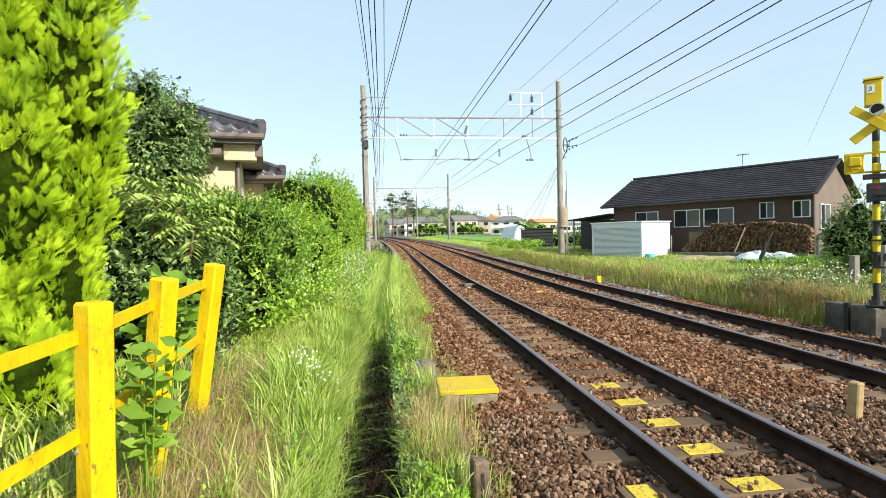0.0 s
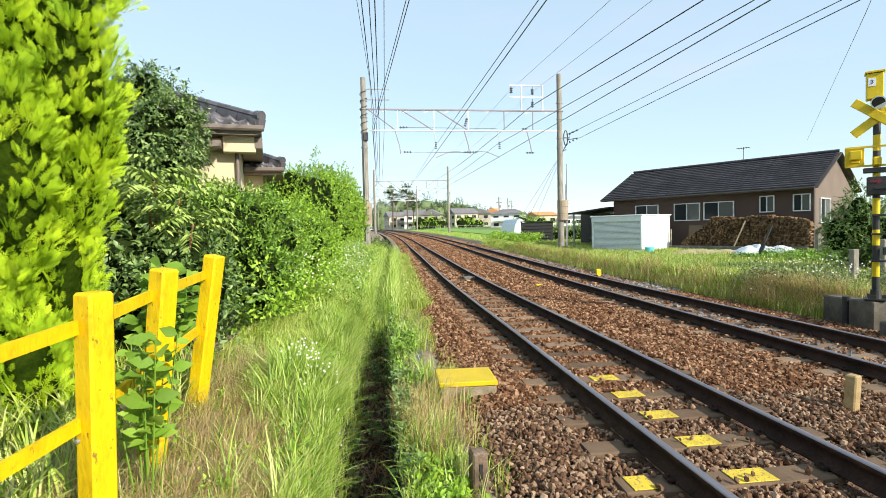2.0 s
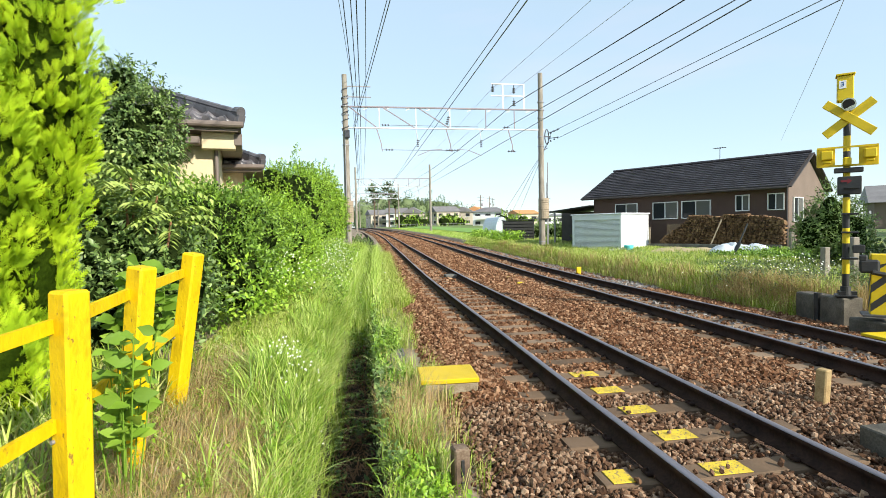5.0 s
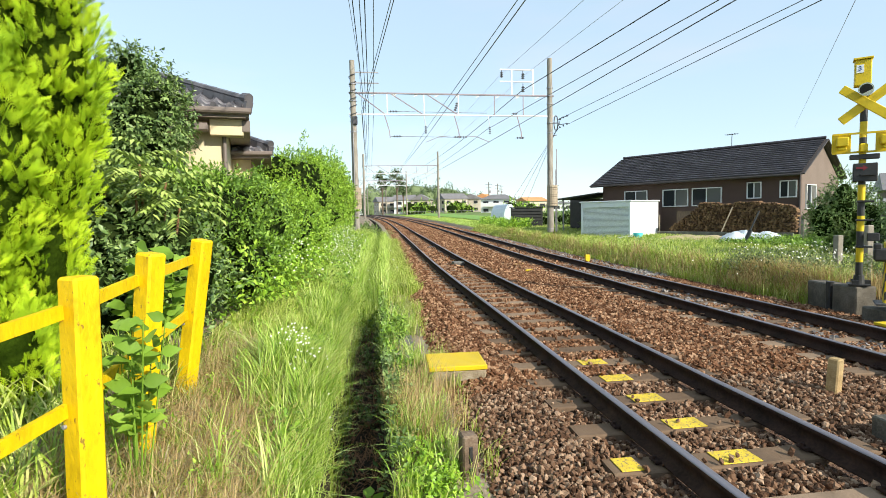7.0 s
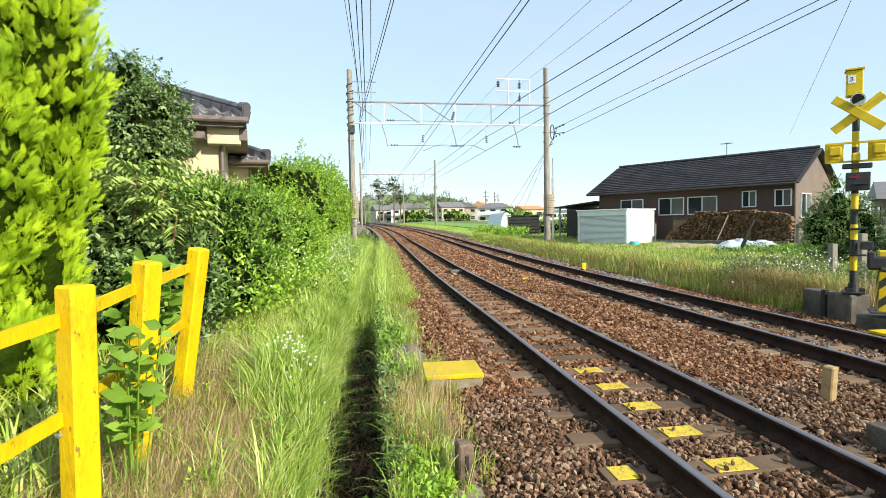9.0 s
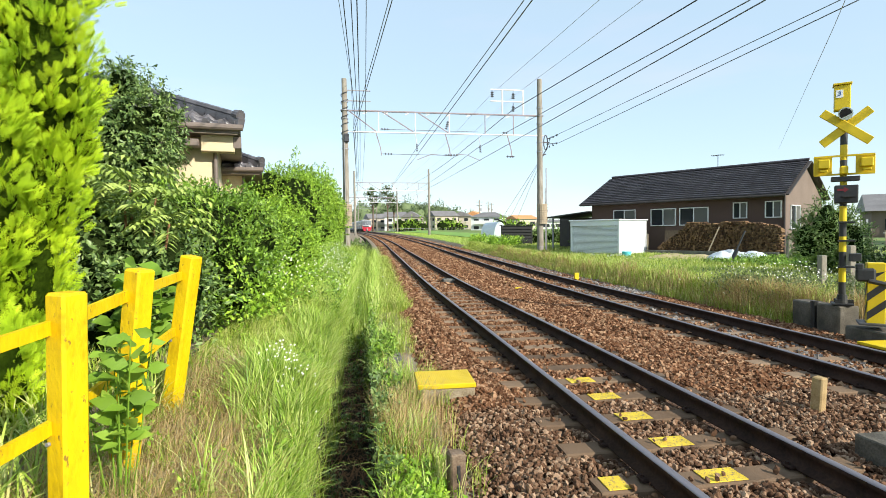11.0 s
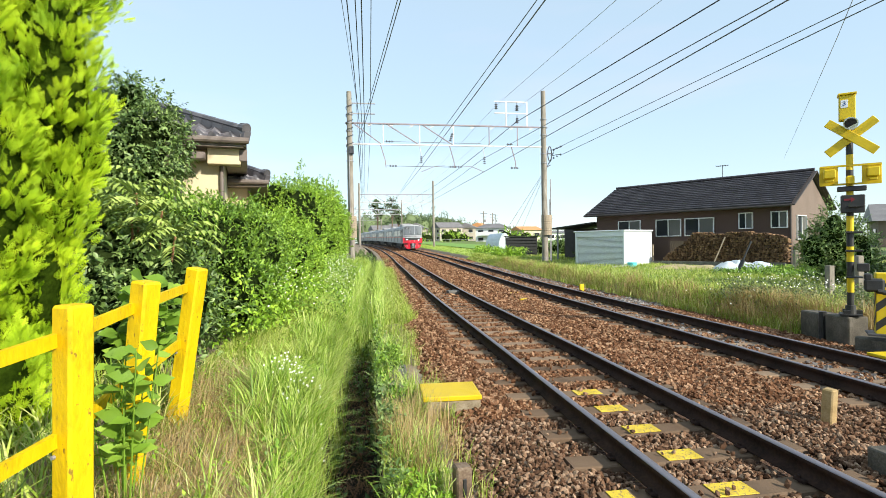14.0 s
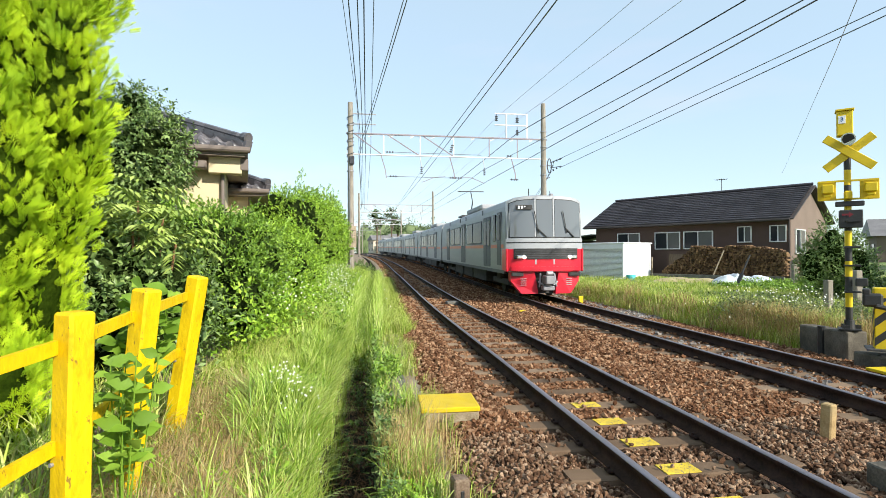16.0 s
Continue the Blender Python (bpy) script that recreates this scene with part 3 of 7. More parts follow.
# ---- overhead line ----
def gantry(s, full):
    """Two concrete poles with a lattice beam over both tracks."""
    x, y, h = line_at(s)
    m = pose(x, y, 0, 0, 0, -math.degrees(h) + (3.0 if full else 0))
    g = empty("overhead_gantry", m, "concrete poles carrying a pale steel beam over the tracks", "railway gantry", "overhead gantries")
    xl, xr = -7.38, 4.92
    for px, top in ((xl, 10.8), (xr, 11.25)):
        p = rod("pole", (px, 0, -0.3), (px, 0, top), 0.21, M["pole"], g, r2=0.15, n=16, label="grey concrete pole")
        if full:
            for bz in (0.5, 6.6, 7.2, 8.4, 8.9, 9.4):
                rod("band", (px, 0, bz), (px, 0, bz + 0.05), 0.215, M["steel"], p, n=16)
            gx = px + (0.0 if px < 0 else 0.12)
            for k in range(9):
                rod("guard_slat", (gx, -0.02, 2.0 + k * 0.145), (gx, -0.02, 2.0 + k * 0.145 + 0.13), 0.34, M["wood"], p, r2=0.33, n=16, label="grey ribbed guard round the pole")
    up, lo = 8.92, 7.66
    box("top_chord", ((xl + xr) / 2, 0, up), (xr - xl + 0.5, 0.10, 0.09), M["chord"], g, 0.01)
    box("bottom_chord", ((xl + xr) / 2, 0, lo), (xr - xl + 0.5, 0.09, 0.08), M["lattice"], g, 0.01)
    for a, b in ((-7.16, -5.47), (-5.17, -3.15), (-2.98, -0.98)):
        bm = bmesh.new()
        add_beam(bm, (a, 0.0, up), (b, 0.0, lo), 0.05, 0.06)
        part("diagonal", bm, M["chord"], g)
    for a in (1.3, 3.16):
        bm = bmesh.new()
        add_beam(bm, (a, 0.0, up), (a, 0.0, lo), 0.05, 0.05)
        part("upright", bm, M["chord"], g)
    for a in (-5.36, -3.12, -1.0):
        bm = bmesh.new()
        add_beam(bm, (a, 0.0, up), (a, 0.0, lo), 0.06, 0.06)
        part("upright", bm, M["lattice"], g)
    for a, dx in ((-5.54, 0.32), (-1.26, 0.31), (2.75, 0.30)):
        bm = bmesh.new()
        add_beam(bm, (a, 0, lo), (a + dx * 0.85, 0, lo - 0.95), 0.05, 0.05)
        add_beam(bm, (a + dx * 0.85, 0, lo - 0.95), (a + dx, 0, lo - 1.4), 0.05, 0.05)
        part("drop_arm", bm, M["chord"], g)
    for k in range(9):
        bm = bmesh.new()
        a = -6.3 + k * 1.28
        add_beam(bm, (a, 0, up - 0.05), (a + 0.22, 0, up - 0.05), 0.03, 0.05)
        add_beam(bm, (a, 0, up - 0.18), (a + 0.24, 0, up - 0.07), 0.04, 0.05)
        part("bracket", bm, M["lattice"], g)
    if not full:
        for zc in (up, lo):
            box("rear_chord", ((xl + xr) / 2, 0.5, zc), (xr - xl, 0.08, 0.08), M["lattice"], g)
        for k in range(14):
            bm = bmesh.new()
            xa = xl + (xr - xl) * k / 14
            xb = xl + (xr - xl) * (k + 1) / 14
            add_beam(bm, (xa, 0.25, up if k % 2 else lo), (xb, 0.25, lo if k % 2 else up), 0.06, 0.06)
            part("lattice_bar", bm, M["lattice"], g)
    # insulators and steady arms over each track
    for cx, sg in ((-3.04, 1), (0.98, -1)):
        bm = bmesh.new()
        for k in range(4):
            add_rod(bm, (cx, 0, 6.55 + k * 0.12), (cx, 0, 6.61 + k * 0.12), 0.085, 0.05, 10)
        part("insulator", bm, M["dark_steel"], g)
        rod("hanger", (cx - 0.1, 0, lo), (cx, 0, 7.0), 0.025, M["lattice"], g)
        bm = bmesh.new()
        add_beam(bm, (cx, 0, 6.02), (cx + sg * 0.85, 0, 6.36), 0.035, 0.035)
        add_beam(bm, (cx + sg * 0.85, 0, 6.36), (cx + sg * 1.5, 0, 6.40), 0.03, 0.03)
        part("steady_arm", bm, M["chord"], g)
    if full:
        for lx, lz, n in ((-5.0, 6.36, 3), (-1.25, 6.34, 5), (2.75, 6.3, 3), (-5.2, 7.85, 3), (2.5, 7.8, 2)):
            bm = bmesh.new()
            for k in range(n):
                add_rod(bm, (lx + k * 0.17, 0, lz), (lx + k * 0.17 + 0.08, 0, lz), 0.075, 0.04, 8)
            add_beam(bm, (lx - 0.1, 0, lz), (lx + n * 0.17, 0, lz), 0.02, 0.02)
            part("insulator", bm, M["dark_steel"], g)
        for a, b, z in ((-5.25, -0.9, 6.36), (-5.2, 0.8, 7.85)):
            rod("span_wire", (a, 0, z), (b, 0, z - 0.04), 0.014, M["wire"], g, n=6)
        bm = bmesh.new()
        for k in range(4):
            add_rod(bm, (-1.2 + k * 0.04, 0, 7.95 + k * 0.13), (-1.18 + k * 0.04, 0, 8.02 + k * 0.13), 0.10, 0.06, 10)
        part("insulator", bm, M["dark_steel"], g)
        # pale frame on top that lifts two thin wires
        for a in (2.43, 3.81):
            box("frame_post", (a, 0, up + 0.83), (0.08, 0.08, 1.58), M["lattice"], g)
        for z in (1.58, 0.85):
            box("frame_bar", (2.74, 0, up + z), (2.14, 0.07, 0.07), M["lattice"], g)
        for a, z in ((1.78, 1.12), (3.16, 1.05), (3.16, 0.25)):
            bm = bmesh.new()
            for k in range(3):
                add_rod(bm, (a, 0, up + z + k * 0.12), (a, 0, up + z + 0.07 + k * 0.12), 0.11, 0.06, 10)
            add_rod(bm, (a, 0, up + z - 0.05), (a, 0, up + z + 0.5), 0.02)
            part("insulator", bm, M["dark_steel"], g)
        # cable wound round the pole
        bm = bmesh.new()
        for k in range(60):
            a0, a1 = k * 0.62, (k + 1) * 0.62
            z0, z1 = 7.3 + k * 0.045, 7.3 + (k + 1) * 0.045
            add_rod(bm, (xl + 0.21 * math.cos(a0), 0.21 * math.sin(a0), z0), (xl + 0.21 * math.cos(a1), 0.21 * math.sin(a1), z1), 0.022, n=5)
        part("wound_cable", bm, M["dark_steel"], g)
        box("junction", (xl + 0.08, -0.2, 7.25), (0.3, 0.22, 0.5), M["dark_steel"], g, 0.04)
        for z in (10.12, 9.5):
            box("cross_arm", (xl + 0.7, 0, z), (1.7, 0.06, 0.06), M["steel"], g)
        # tension wheel on the pole
        bm = bmesh.new()
        for k in range(20):
            a0, a1 = k * math.tau / 20, (k + 1) * math.tau / 20
            add_rod(bm, (xr + 0.40 + 0.13 * math.cos(a0), 0, 7.24 + 0.46 * math.sin(a0)), (xr + 0.40 + 0.13 * math.cos(a1), 0, 7.24 + 0.46 * math.sin(a1)), 0.035, n=6)
        add_beam(bm, (xr, 0, 7.24), (xr + 0.60, 0, 7.24), 0.06, 0.06)
        add_beam(bm, (xr, 0, 6.3), (xr + 0.42, 0, 6.5), 0.06, 0.06)
        part("tension_wheel", bm, M["dark_steel"], g)
        rod("conduit", (xr + 0.42, 0, 0.0), (xr + 0.42, 0, 5.6), 0.03, M["steel"], g)
        rod("conduit", (xr + 0.30, -0.12, 0.0), (xr + 0.30, -0.12, 4.3), 0.025, M["steel"], g)
        rod("conduit", (xl - 0.05, -0.22, 0.0), (xl - 0.05, -0.22, 7.0), 0.022, M["steel"], g)
    return g


gantry(32.6, True)
for s in (88, 134, 178, 226):
    gantry(s, False)

WIRES = [
    ("messenger_wire", (3.95, -25.0, 6.68), (3.56, 32.4, 6.68), 0.012, 0),
    ("contact_wire", (3.41, -25.0, 6.10), (3.46, 32.4, 6.10), 0.014, 0),
    ("signal_wire", (10.98, -25.0, 10.06), (8.26, 32.4, 10.06), 0.010, 1),
    ("signal_wire", (12.75, -25.0, 9.95), (9.62, 32.4, 9.95), 0.010, 1),
    ("feeder_wire", (15.12, -25.0, 9.14), (9.64, 32.4, 9.14), 0.022, 0),
    ("messenger_wire", (11.37, -25.0, 6.76), (7.39, 32.4, 6.76), 0.014, 0),
    ("contact_wire", (8.33, -25.0, 5.96), (7.45, 32.4, 5.96), 0.014, 0),
    ("anchor_wire", (13.43, -25.0, 7.67), (12.60, 32.4, 7.67), 0.013, 0),
    ("anchor_wire", (11.46, -25.0, 7.16), (12.73, 32.4, 7.16), 0.014, 0),
    ("power_line", (-1.91, -25.0, 10.62), (-0.30, 32.4, 10.62), 0.012, 0),
    ("power_line", (-1.00, -25.0, 8.97), (-0.13, 32.4, 8.97), 0.017, 0),
    ("power_line", (-0.52, -25.0, 9.40), (0.01, 32.4, 9.40), 0.017, 0),
    ("power_line", (-0.24, -25.0, 8.08), (0.19, 32.4, 8.08), 0.017, 0),
    ("power_line", (-0.12, -25.0, 8.08), (0.51, 32.4, 8.08), 0.012, 0),
    ("feeder_wire", (3.42, -25.0, 7.84), (-0.22, 32.4, 7.84), 0.012, 0),
    ("feeder_wire", (3.36, -25.0, 7.57), (-0.19, 32.4, 7.57), 0.014, 0),
]


def wire(name, pts, r, mat, label="dark overhead wire strung between gantry poles", cat="wire"):
    cu = bpy.data.curves.new(name, "CURVE")
    cu.dimensions = "3D"
    cu.bevel_depth, cu.bevel_resolution = r, 1
    sp = cu.splines.new("POLY")
    sp.points.add(len(pts) - 1)
    for p, c in zip(sp.points, pts):
        p.co = (*c, 1)
    cu.materials.append(mat)
    return tagged(new(name, cu), label, cat, "overhead wires")


def sagged(a, b, sag, n=10):
    a, b = Vector(a), Vector(b)
    return [a.lerp(b, i / n) - Vector((0, 0, sag * 4 * (i / n) * (1 - i / n))) for i in range(n + 1)]


G1 = line_at(32.6)
for name, a, b, r, pale in WIRES:
    off = b[0] - G1[0]
    pts = sagged(a, b, 0.0, 6)
    last = Vector(b)
    if name != "anchor_wire":
        for s in (88, 134, 178, 226):
            x, y, h = line_at(s, off)
            nxt = Vector((x, y, b[2] + float(rise(y))))
            pts += sagged(last, nxt, 0.35 if "contact" not in name else 0.05, 6)[1:]
            last = nxt
    wire(name, pts, r, M["pale_wire"] if pale else M["dark_wire"] if r > 0.016 else M["wire"])
for z0, z1 in ((7.67, 7.42), (7.16, 7.10)):
    ai = empty("anchor_link", pose(12.62, 32.4, z0), "short insulator link between wire and tension wheel", "insulator", "anchor links")
    bm = bmesh.new()
    add_rod(bm, (0.05, -0.1, 0), (-0.62, 0.2, z1 - z0), 0.022, n=6)
    for k in range(3):
        add_rod(bm, (-0.02 - k * 0.2, -0.07 + k * 0.09, -0.02 - k * 0.09), (-0.09 - k * 0.2, -0.04 + k * 0.09, -0.05 - k * 0.09), 0.07, 0.05, 8)
    part("link", bm, M["dark_steel"], ai)
for dx in (-0.35, 0.0, 0.35):
    wire("stay_wire", [(12.1 + dx * 0.3, 32.3, 7.2 + dx), (17.0 + dx * 3, 60.1, 2.1)], 0.014, M["wire"])
wire("service_wire", [(19.72, 22.33, 5.31), (6.15, 6.07, 4.17), (2.5, 1.76, 3.86)], 0.004, M["steel"], "thin grey service wire running to the brown house")


# ---- brown house ----
HOUSE = Matrix(((0.535, 0.844, 0, 20.45), (-0.844, 0.535, 0, 22.7), (0, 0, 1, 0), (0, 0, 0, 1)))   # x along the eave, y across the house


def tile_roof(parent, length, depth, rise, step=0.30, course=0.245, mat="tile_bulk"):
    """Courses of wavy pantiles on one slope, from the eave at y = 0 up to y = depth, x from 0 down to -length."""
    n = int(depth / course)
    nx = int(length / step) * 4
    for k in range(n):
        verts, tris = [], []
        y0, y1 = k * course, (k + 1) * course + 0.03
        z0, z1 = rise * y0 / depth + 0.075, rise * y1 / depth + 0.012
        for i in range(nx + 1):
            xx = -length * i / nx
            w = 0.007 * math.cos(i / 4 * math.tau)
            verts += [(xx, y0, z0 + w + 0.012), (xx, y1, z1 + w), (xx, y0 + 0.14, z0 + w - 0.085)]
        for i in range(nx):
            a = 3 * i
            tris += [(a, a + 3, a + 4), (a, a + 4, a + 1), (a + 2, a + 5, a + 3), (a + 2, a + 3, a)]
        ob = new("tile_course", mesh_of("tile_course", verts, tris, [M[mat]]))
        ob.parent = parent


def window(parent, c, w, h, axis, mat="pane", leaves=2, frame_mat="frame_white"):
    """A framed window of sliding leaves on a wall; axis "x" lies along x and faces -y."""
    along = Vector((1, 0, 0)) if axis == "x" else Vector((0, 1, 0))
    out = Vector((0, -1, 0)) if axis == "x" else Vector((1, 0, 0))
    c = Vector(c)

    def size(a, t, z):
        return (a, t, z) if axis == "x" else (t, a, z)

    f = bmesh.new()
    for sgn in (-1, 1):
        add_box(f, c + along * sgn * (w / 2) + out * 0.03, size(0.05, 0.10, h + 0.05), bevel=0.006)
        add_box(f, c + Vector((0, 0, sgn * h / 2)) + out * 0.03, size(w + 0.05, 0.10, 0.05), bevel=0.006)
    wob = part("window", f, M[frame_mat], parent)
    for k in range(leaves):
        cx = c + along * (-w / 2 + w * (k + 0.5) / leaves)
        g = bmesh.new()
        add_box(g, cx + out * (0.015 + 0.015 * (k % 2)), size(w / leaves - 0.02, 0.02, h - 0.04))
        part("pane", g, M[mat if k % 2 == 0 else "curtain_pane"], wob)
        if k:
            s = bmesh.new()
            add_box(s, c + along * (-w / 2 + w * k / leaves) + out * 0.045, size(0.05, 0.04, h))
            part("stile", s, M[frame_mat], wob)
    return wob


def brown_house():
    h = empty("brown_house", HOUSE, "single-storey brown rendered house with dark tiled gable roof", "house")
    L, W, ov = 11.6, 7.6, 0.55
    ez, rz, gz = 3.22, 5.12, 0.3
    wl, wr = -L + 0.5, -0.18
    # long wall with window openings left as recesses behind the frames
    box("wall", ((wl + wr) / 2, ov + 0.1, (ez + gz) / 2), (wr - wl, 0.2, ez - gz), M["brown_wall"], h, label="brown rendered long wall")
    box("wall", ((wl + wr) / 2, W - ov, (ez + gz) / 2), (wr - wl, 0.2, ez - gz), M["brown_wall"], h)
    for xx, mat in ((wr - 0.1, "pink_wall"), (wl + 0.1, "brown_wall")):
        bm = bmesh.new()
        pts = [(ov + 0.2, gz), (W - ov - 0.1, gz), (W - ov - 0.1, ez), (W / 2, rz - 0.18), (ov + 0.2, ez)]
        fr = [bm.verts.new((xx + 0.1, y, z)) for y, z in pts]
        bk = [bm.verts.new((xx - 0.1, y, z)) for y, z in pts]
        bm.faces.new(fr)
        bm.faces.new(bk[::-1])
        for i in range(5):
            j = (i + 1) % 5
            bm.faces.new((fr[i], bk[i], bk[j], fr[j]))
        bmesh.ops.recalc_face_normals(bm, faces=bm.faces[:])
        part("gable_wall", bm, M[mat], h, "pale rendered gable wall")
    roof = new("roof")
    roof.parent = h
    for flip in (0, 1):
        r = new("roof_slope")
        r.parent = roof
        bm = bmesh.new()
        vs = [bm.verts.new(p) for p in ((0, 0, 0), (-L, 0, 0), (-L, W / 2, rz - ez), (0, W / 2, rz - ez), (0, 0, -0.12), (-L, 0, -0.12), (-L, W / 2, rz - ez - 0.12), (0, W / 2, rz - ez - 0.12))]
        for f in ((0, 1, 2, 3), (4, 7, 6, 5), (0, 4, 5, 1), (1, 5, 6, 2), (2, 6, 7, 3), (3, 7, 4, 0)):
            bm.faces.new([vs[i] for i in f])
        sl = part("roof_deck", bm, M["dark_trim"], r)
        tile_roof(r, L, W / 2, rz - ez)
        r.matrix_basis = Matrix.Translation((0, 0, ez)) if not flip else pose(-L, W, ez, 0, 0, 180)
    bm = bmesh.new()
    for k in range(40):
        x0 = -L * k / 40
        add_rod(bm, (x0 + 0.02, W / 2, rz + 0.07), (x0 - L / 40, W / 2, rz + 0.07), 0.075, 0.07, 8)
    part("ridge_tiles", bm, M["tile_bulk"], h)
    for yy0, yy1 in ((0, W / 2), (W, W / 2)):
        for xx in (0.03, -L - 0.03):
            bm = bmesh.new()
            add_beam(bm, (xx, yy0, ez - 0.05), (xx, yy1, rz - 0.05), 0.22, 0.06)
            part("verge_board", bm, M["dark_trim"], h)
    rod("gutter", (0, -0.06, ez - 0.06), (-L, -0.06, ez - 0.06), 0.06, M["dark_trim"], h)
    rod("downpipe", (wr + 0.0, ov - 0.06, gz), (wr + 0.0, ov - 0.06, ez), 0.04, M["dark_trim"], h)
    y = ov
    for cx, w, zc, hh in ((-0.68, 0.70, 2.5, 0.80), (-2.22, 0.64, 2.5, 0.80)):
        window(h, (cx, y, zc), w, hh, "x", leaves=2)
    window(h, (-4.6, y, 2.26), 1.55, 0.95, "x")
    window(h, (-6.35, y, 2.26), 1.45, 0.95, "x")
    window(h, (-8.8, y, 2.3), 1.45, 0.9, "x")
    window(h, (wr, 2.1, 2.1), 1.5, 1.2, "y")
    # aerial
    bm = bmesh.new()
    ax, ay = -4.6, W / 2
    add_rod(bm, (ax, ay, rz), (ax, ay, rz + 0.85), 0.02)
    for k in range(5):
        add_rod(bm, (ax - 0.3 + k * 0.13, ay - 0.25, rz + 0.8), (ax - 0.3 + k * 0.13, ay + 0.25, rz + 0.8), 0.012)
    add_rod(bm, (ax - 0.35, ay, rz + 0.8), (ax + 0.35, ay, rz + 0.8), 0.015)
    part("aerial", bm, M["dark_steel"], h)
    # carport roof at the far end
    c = empty("carport", HOUSE, "dark lean-to carport on grey posts beside the house", "carport")
    bm = bmesh.new()
    add_beam(bm, (-L + 0.4, 2.2, 2.75), (-L - 3.0, 2.2, 2.45), 4.0, 0.08)
    part("canopy", bm, M["black"], c)
    for yy in (0.4, 4.0):
        rod("post", (-L - 2.5, yy, 0.2), (-L - 2.5, yy, 2.5), 0.06, M["steel"], c)
    # added dark panel and box stand in for the carport's shaded inside
    box("back_wall", (-L - 1.7, 3.0, 1.3), (4.2, 0.08, 2.3), M["dark_trim"], c, label="dark panel added for the shaded carport interior")
    box("tool_chest", (-L - 1.0, 2.3, 0.75), (1.6, 0.7, 1.1), M["under"], c, 0.03, label="dark box added in the shade under the canopy")
    k = empty("garden_kerb", HOUSE, "low grey concrete kerb along the foot of the log pile", "kerb")
    box("kerb", (-3.2, -1.25, 0.30), (6.6, 0.10, 0.22), M["concrete"], k, 0.01)
    return h


brown_house()


def shed():
    m = HOUSE.copy()
    m.translation = (13.75, 26.4, 0.05)
    s = empty("garden_shed", m, "white metal storage shed with a grey roller shutter", "shed")
    D, L, H = 2.95, 3.1, 2.02
    # walls: shutter side along x (towards the track), plain side facing the lane
    box("side_panel", (-0.05, D / 2, H / 2), (0.1, D, H), M["white"], s, 0.01, label="bright white side panel")
    box("back_panel", (-L / 2, D - 0.05, H / 2), (L - 0.12, 0.1, H), M["white"], s, 0.01)
    box("end_panel", (-L + 0.05, D / 2, H / 2), (0.1, D, H), M["white"], s, 0.01)
    bm = bmesh.new()
    n = 26
    for k in range(n):
        z = 0.03 + k * (H - 0.32) / n
        add_box(bm, (-L / 2, 0.06, z + 0.037), (L - 0.2, 0.03, (H - 0.32) / n - 0.014), bevel=0.006)
    part("shutter_slats", bm, M["shutter"], s, "grey roller shutter slats")
    box("shutter_backing", (-L / 2, 0.09, H / 2), (L - 0.2, 0.02, H - 0.1), M["steel"], s)
    box("lintel", (-L / 2, 0.03, H - 0.14), (L, 0.1, 0.28), M["shutter"], s, 0.01)
    box("roof", (-L / 2, D / 2, H + 0.04), (L + 0.14, D + 0.14, 0.07), M["white"], s, 0.015)
    return s


shed()


# ---- black bin store, tank and far right bits ----
def slat_store():
    m = pose(13.3, 43.5, 0.05, 0, 0, -12)
    s = empty("slatted_store", m, "low black slatted bin store beside the field", "bin store")
    for k in range(7):
        box("slat", (0, 0, 0.15 + k * 0.27), (2.6, 0.06, 0.22), M["black"], s, 0.01)
    for xx in (-1.3, 1.3):
        box("post", (xx, 0.05, 1.0), (0.08, 0.08, 2.0), M["black"], s)
    box("side", (1.3, 0.75, 1.0), (0.06, 1.4, 1.9), M["black"], s)
    box("back", (0, 0.12, 1.0), (2.5, 0.03, 1.9), M["black"], s)
    box("lid", (0, 0.7, 2.03), (2.8, 1.6, 0.06), M["black"], s)


slat_store()


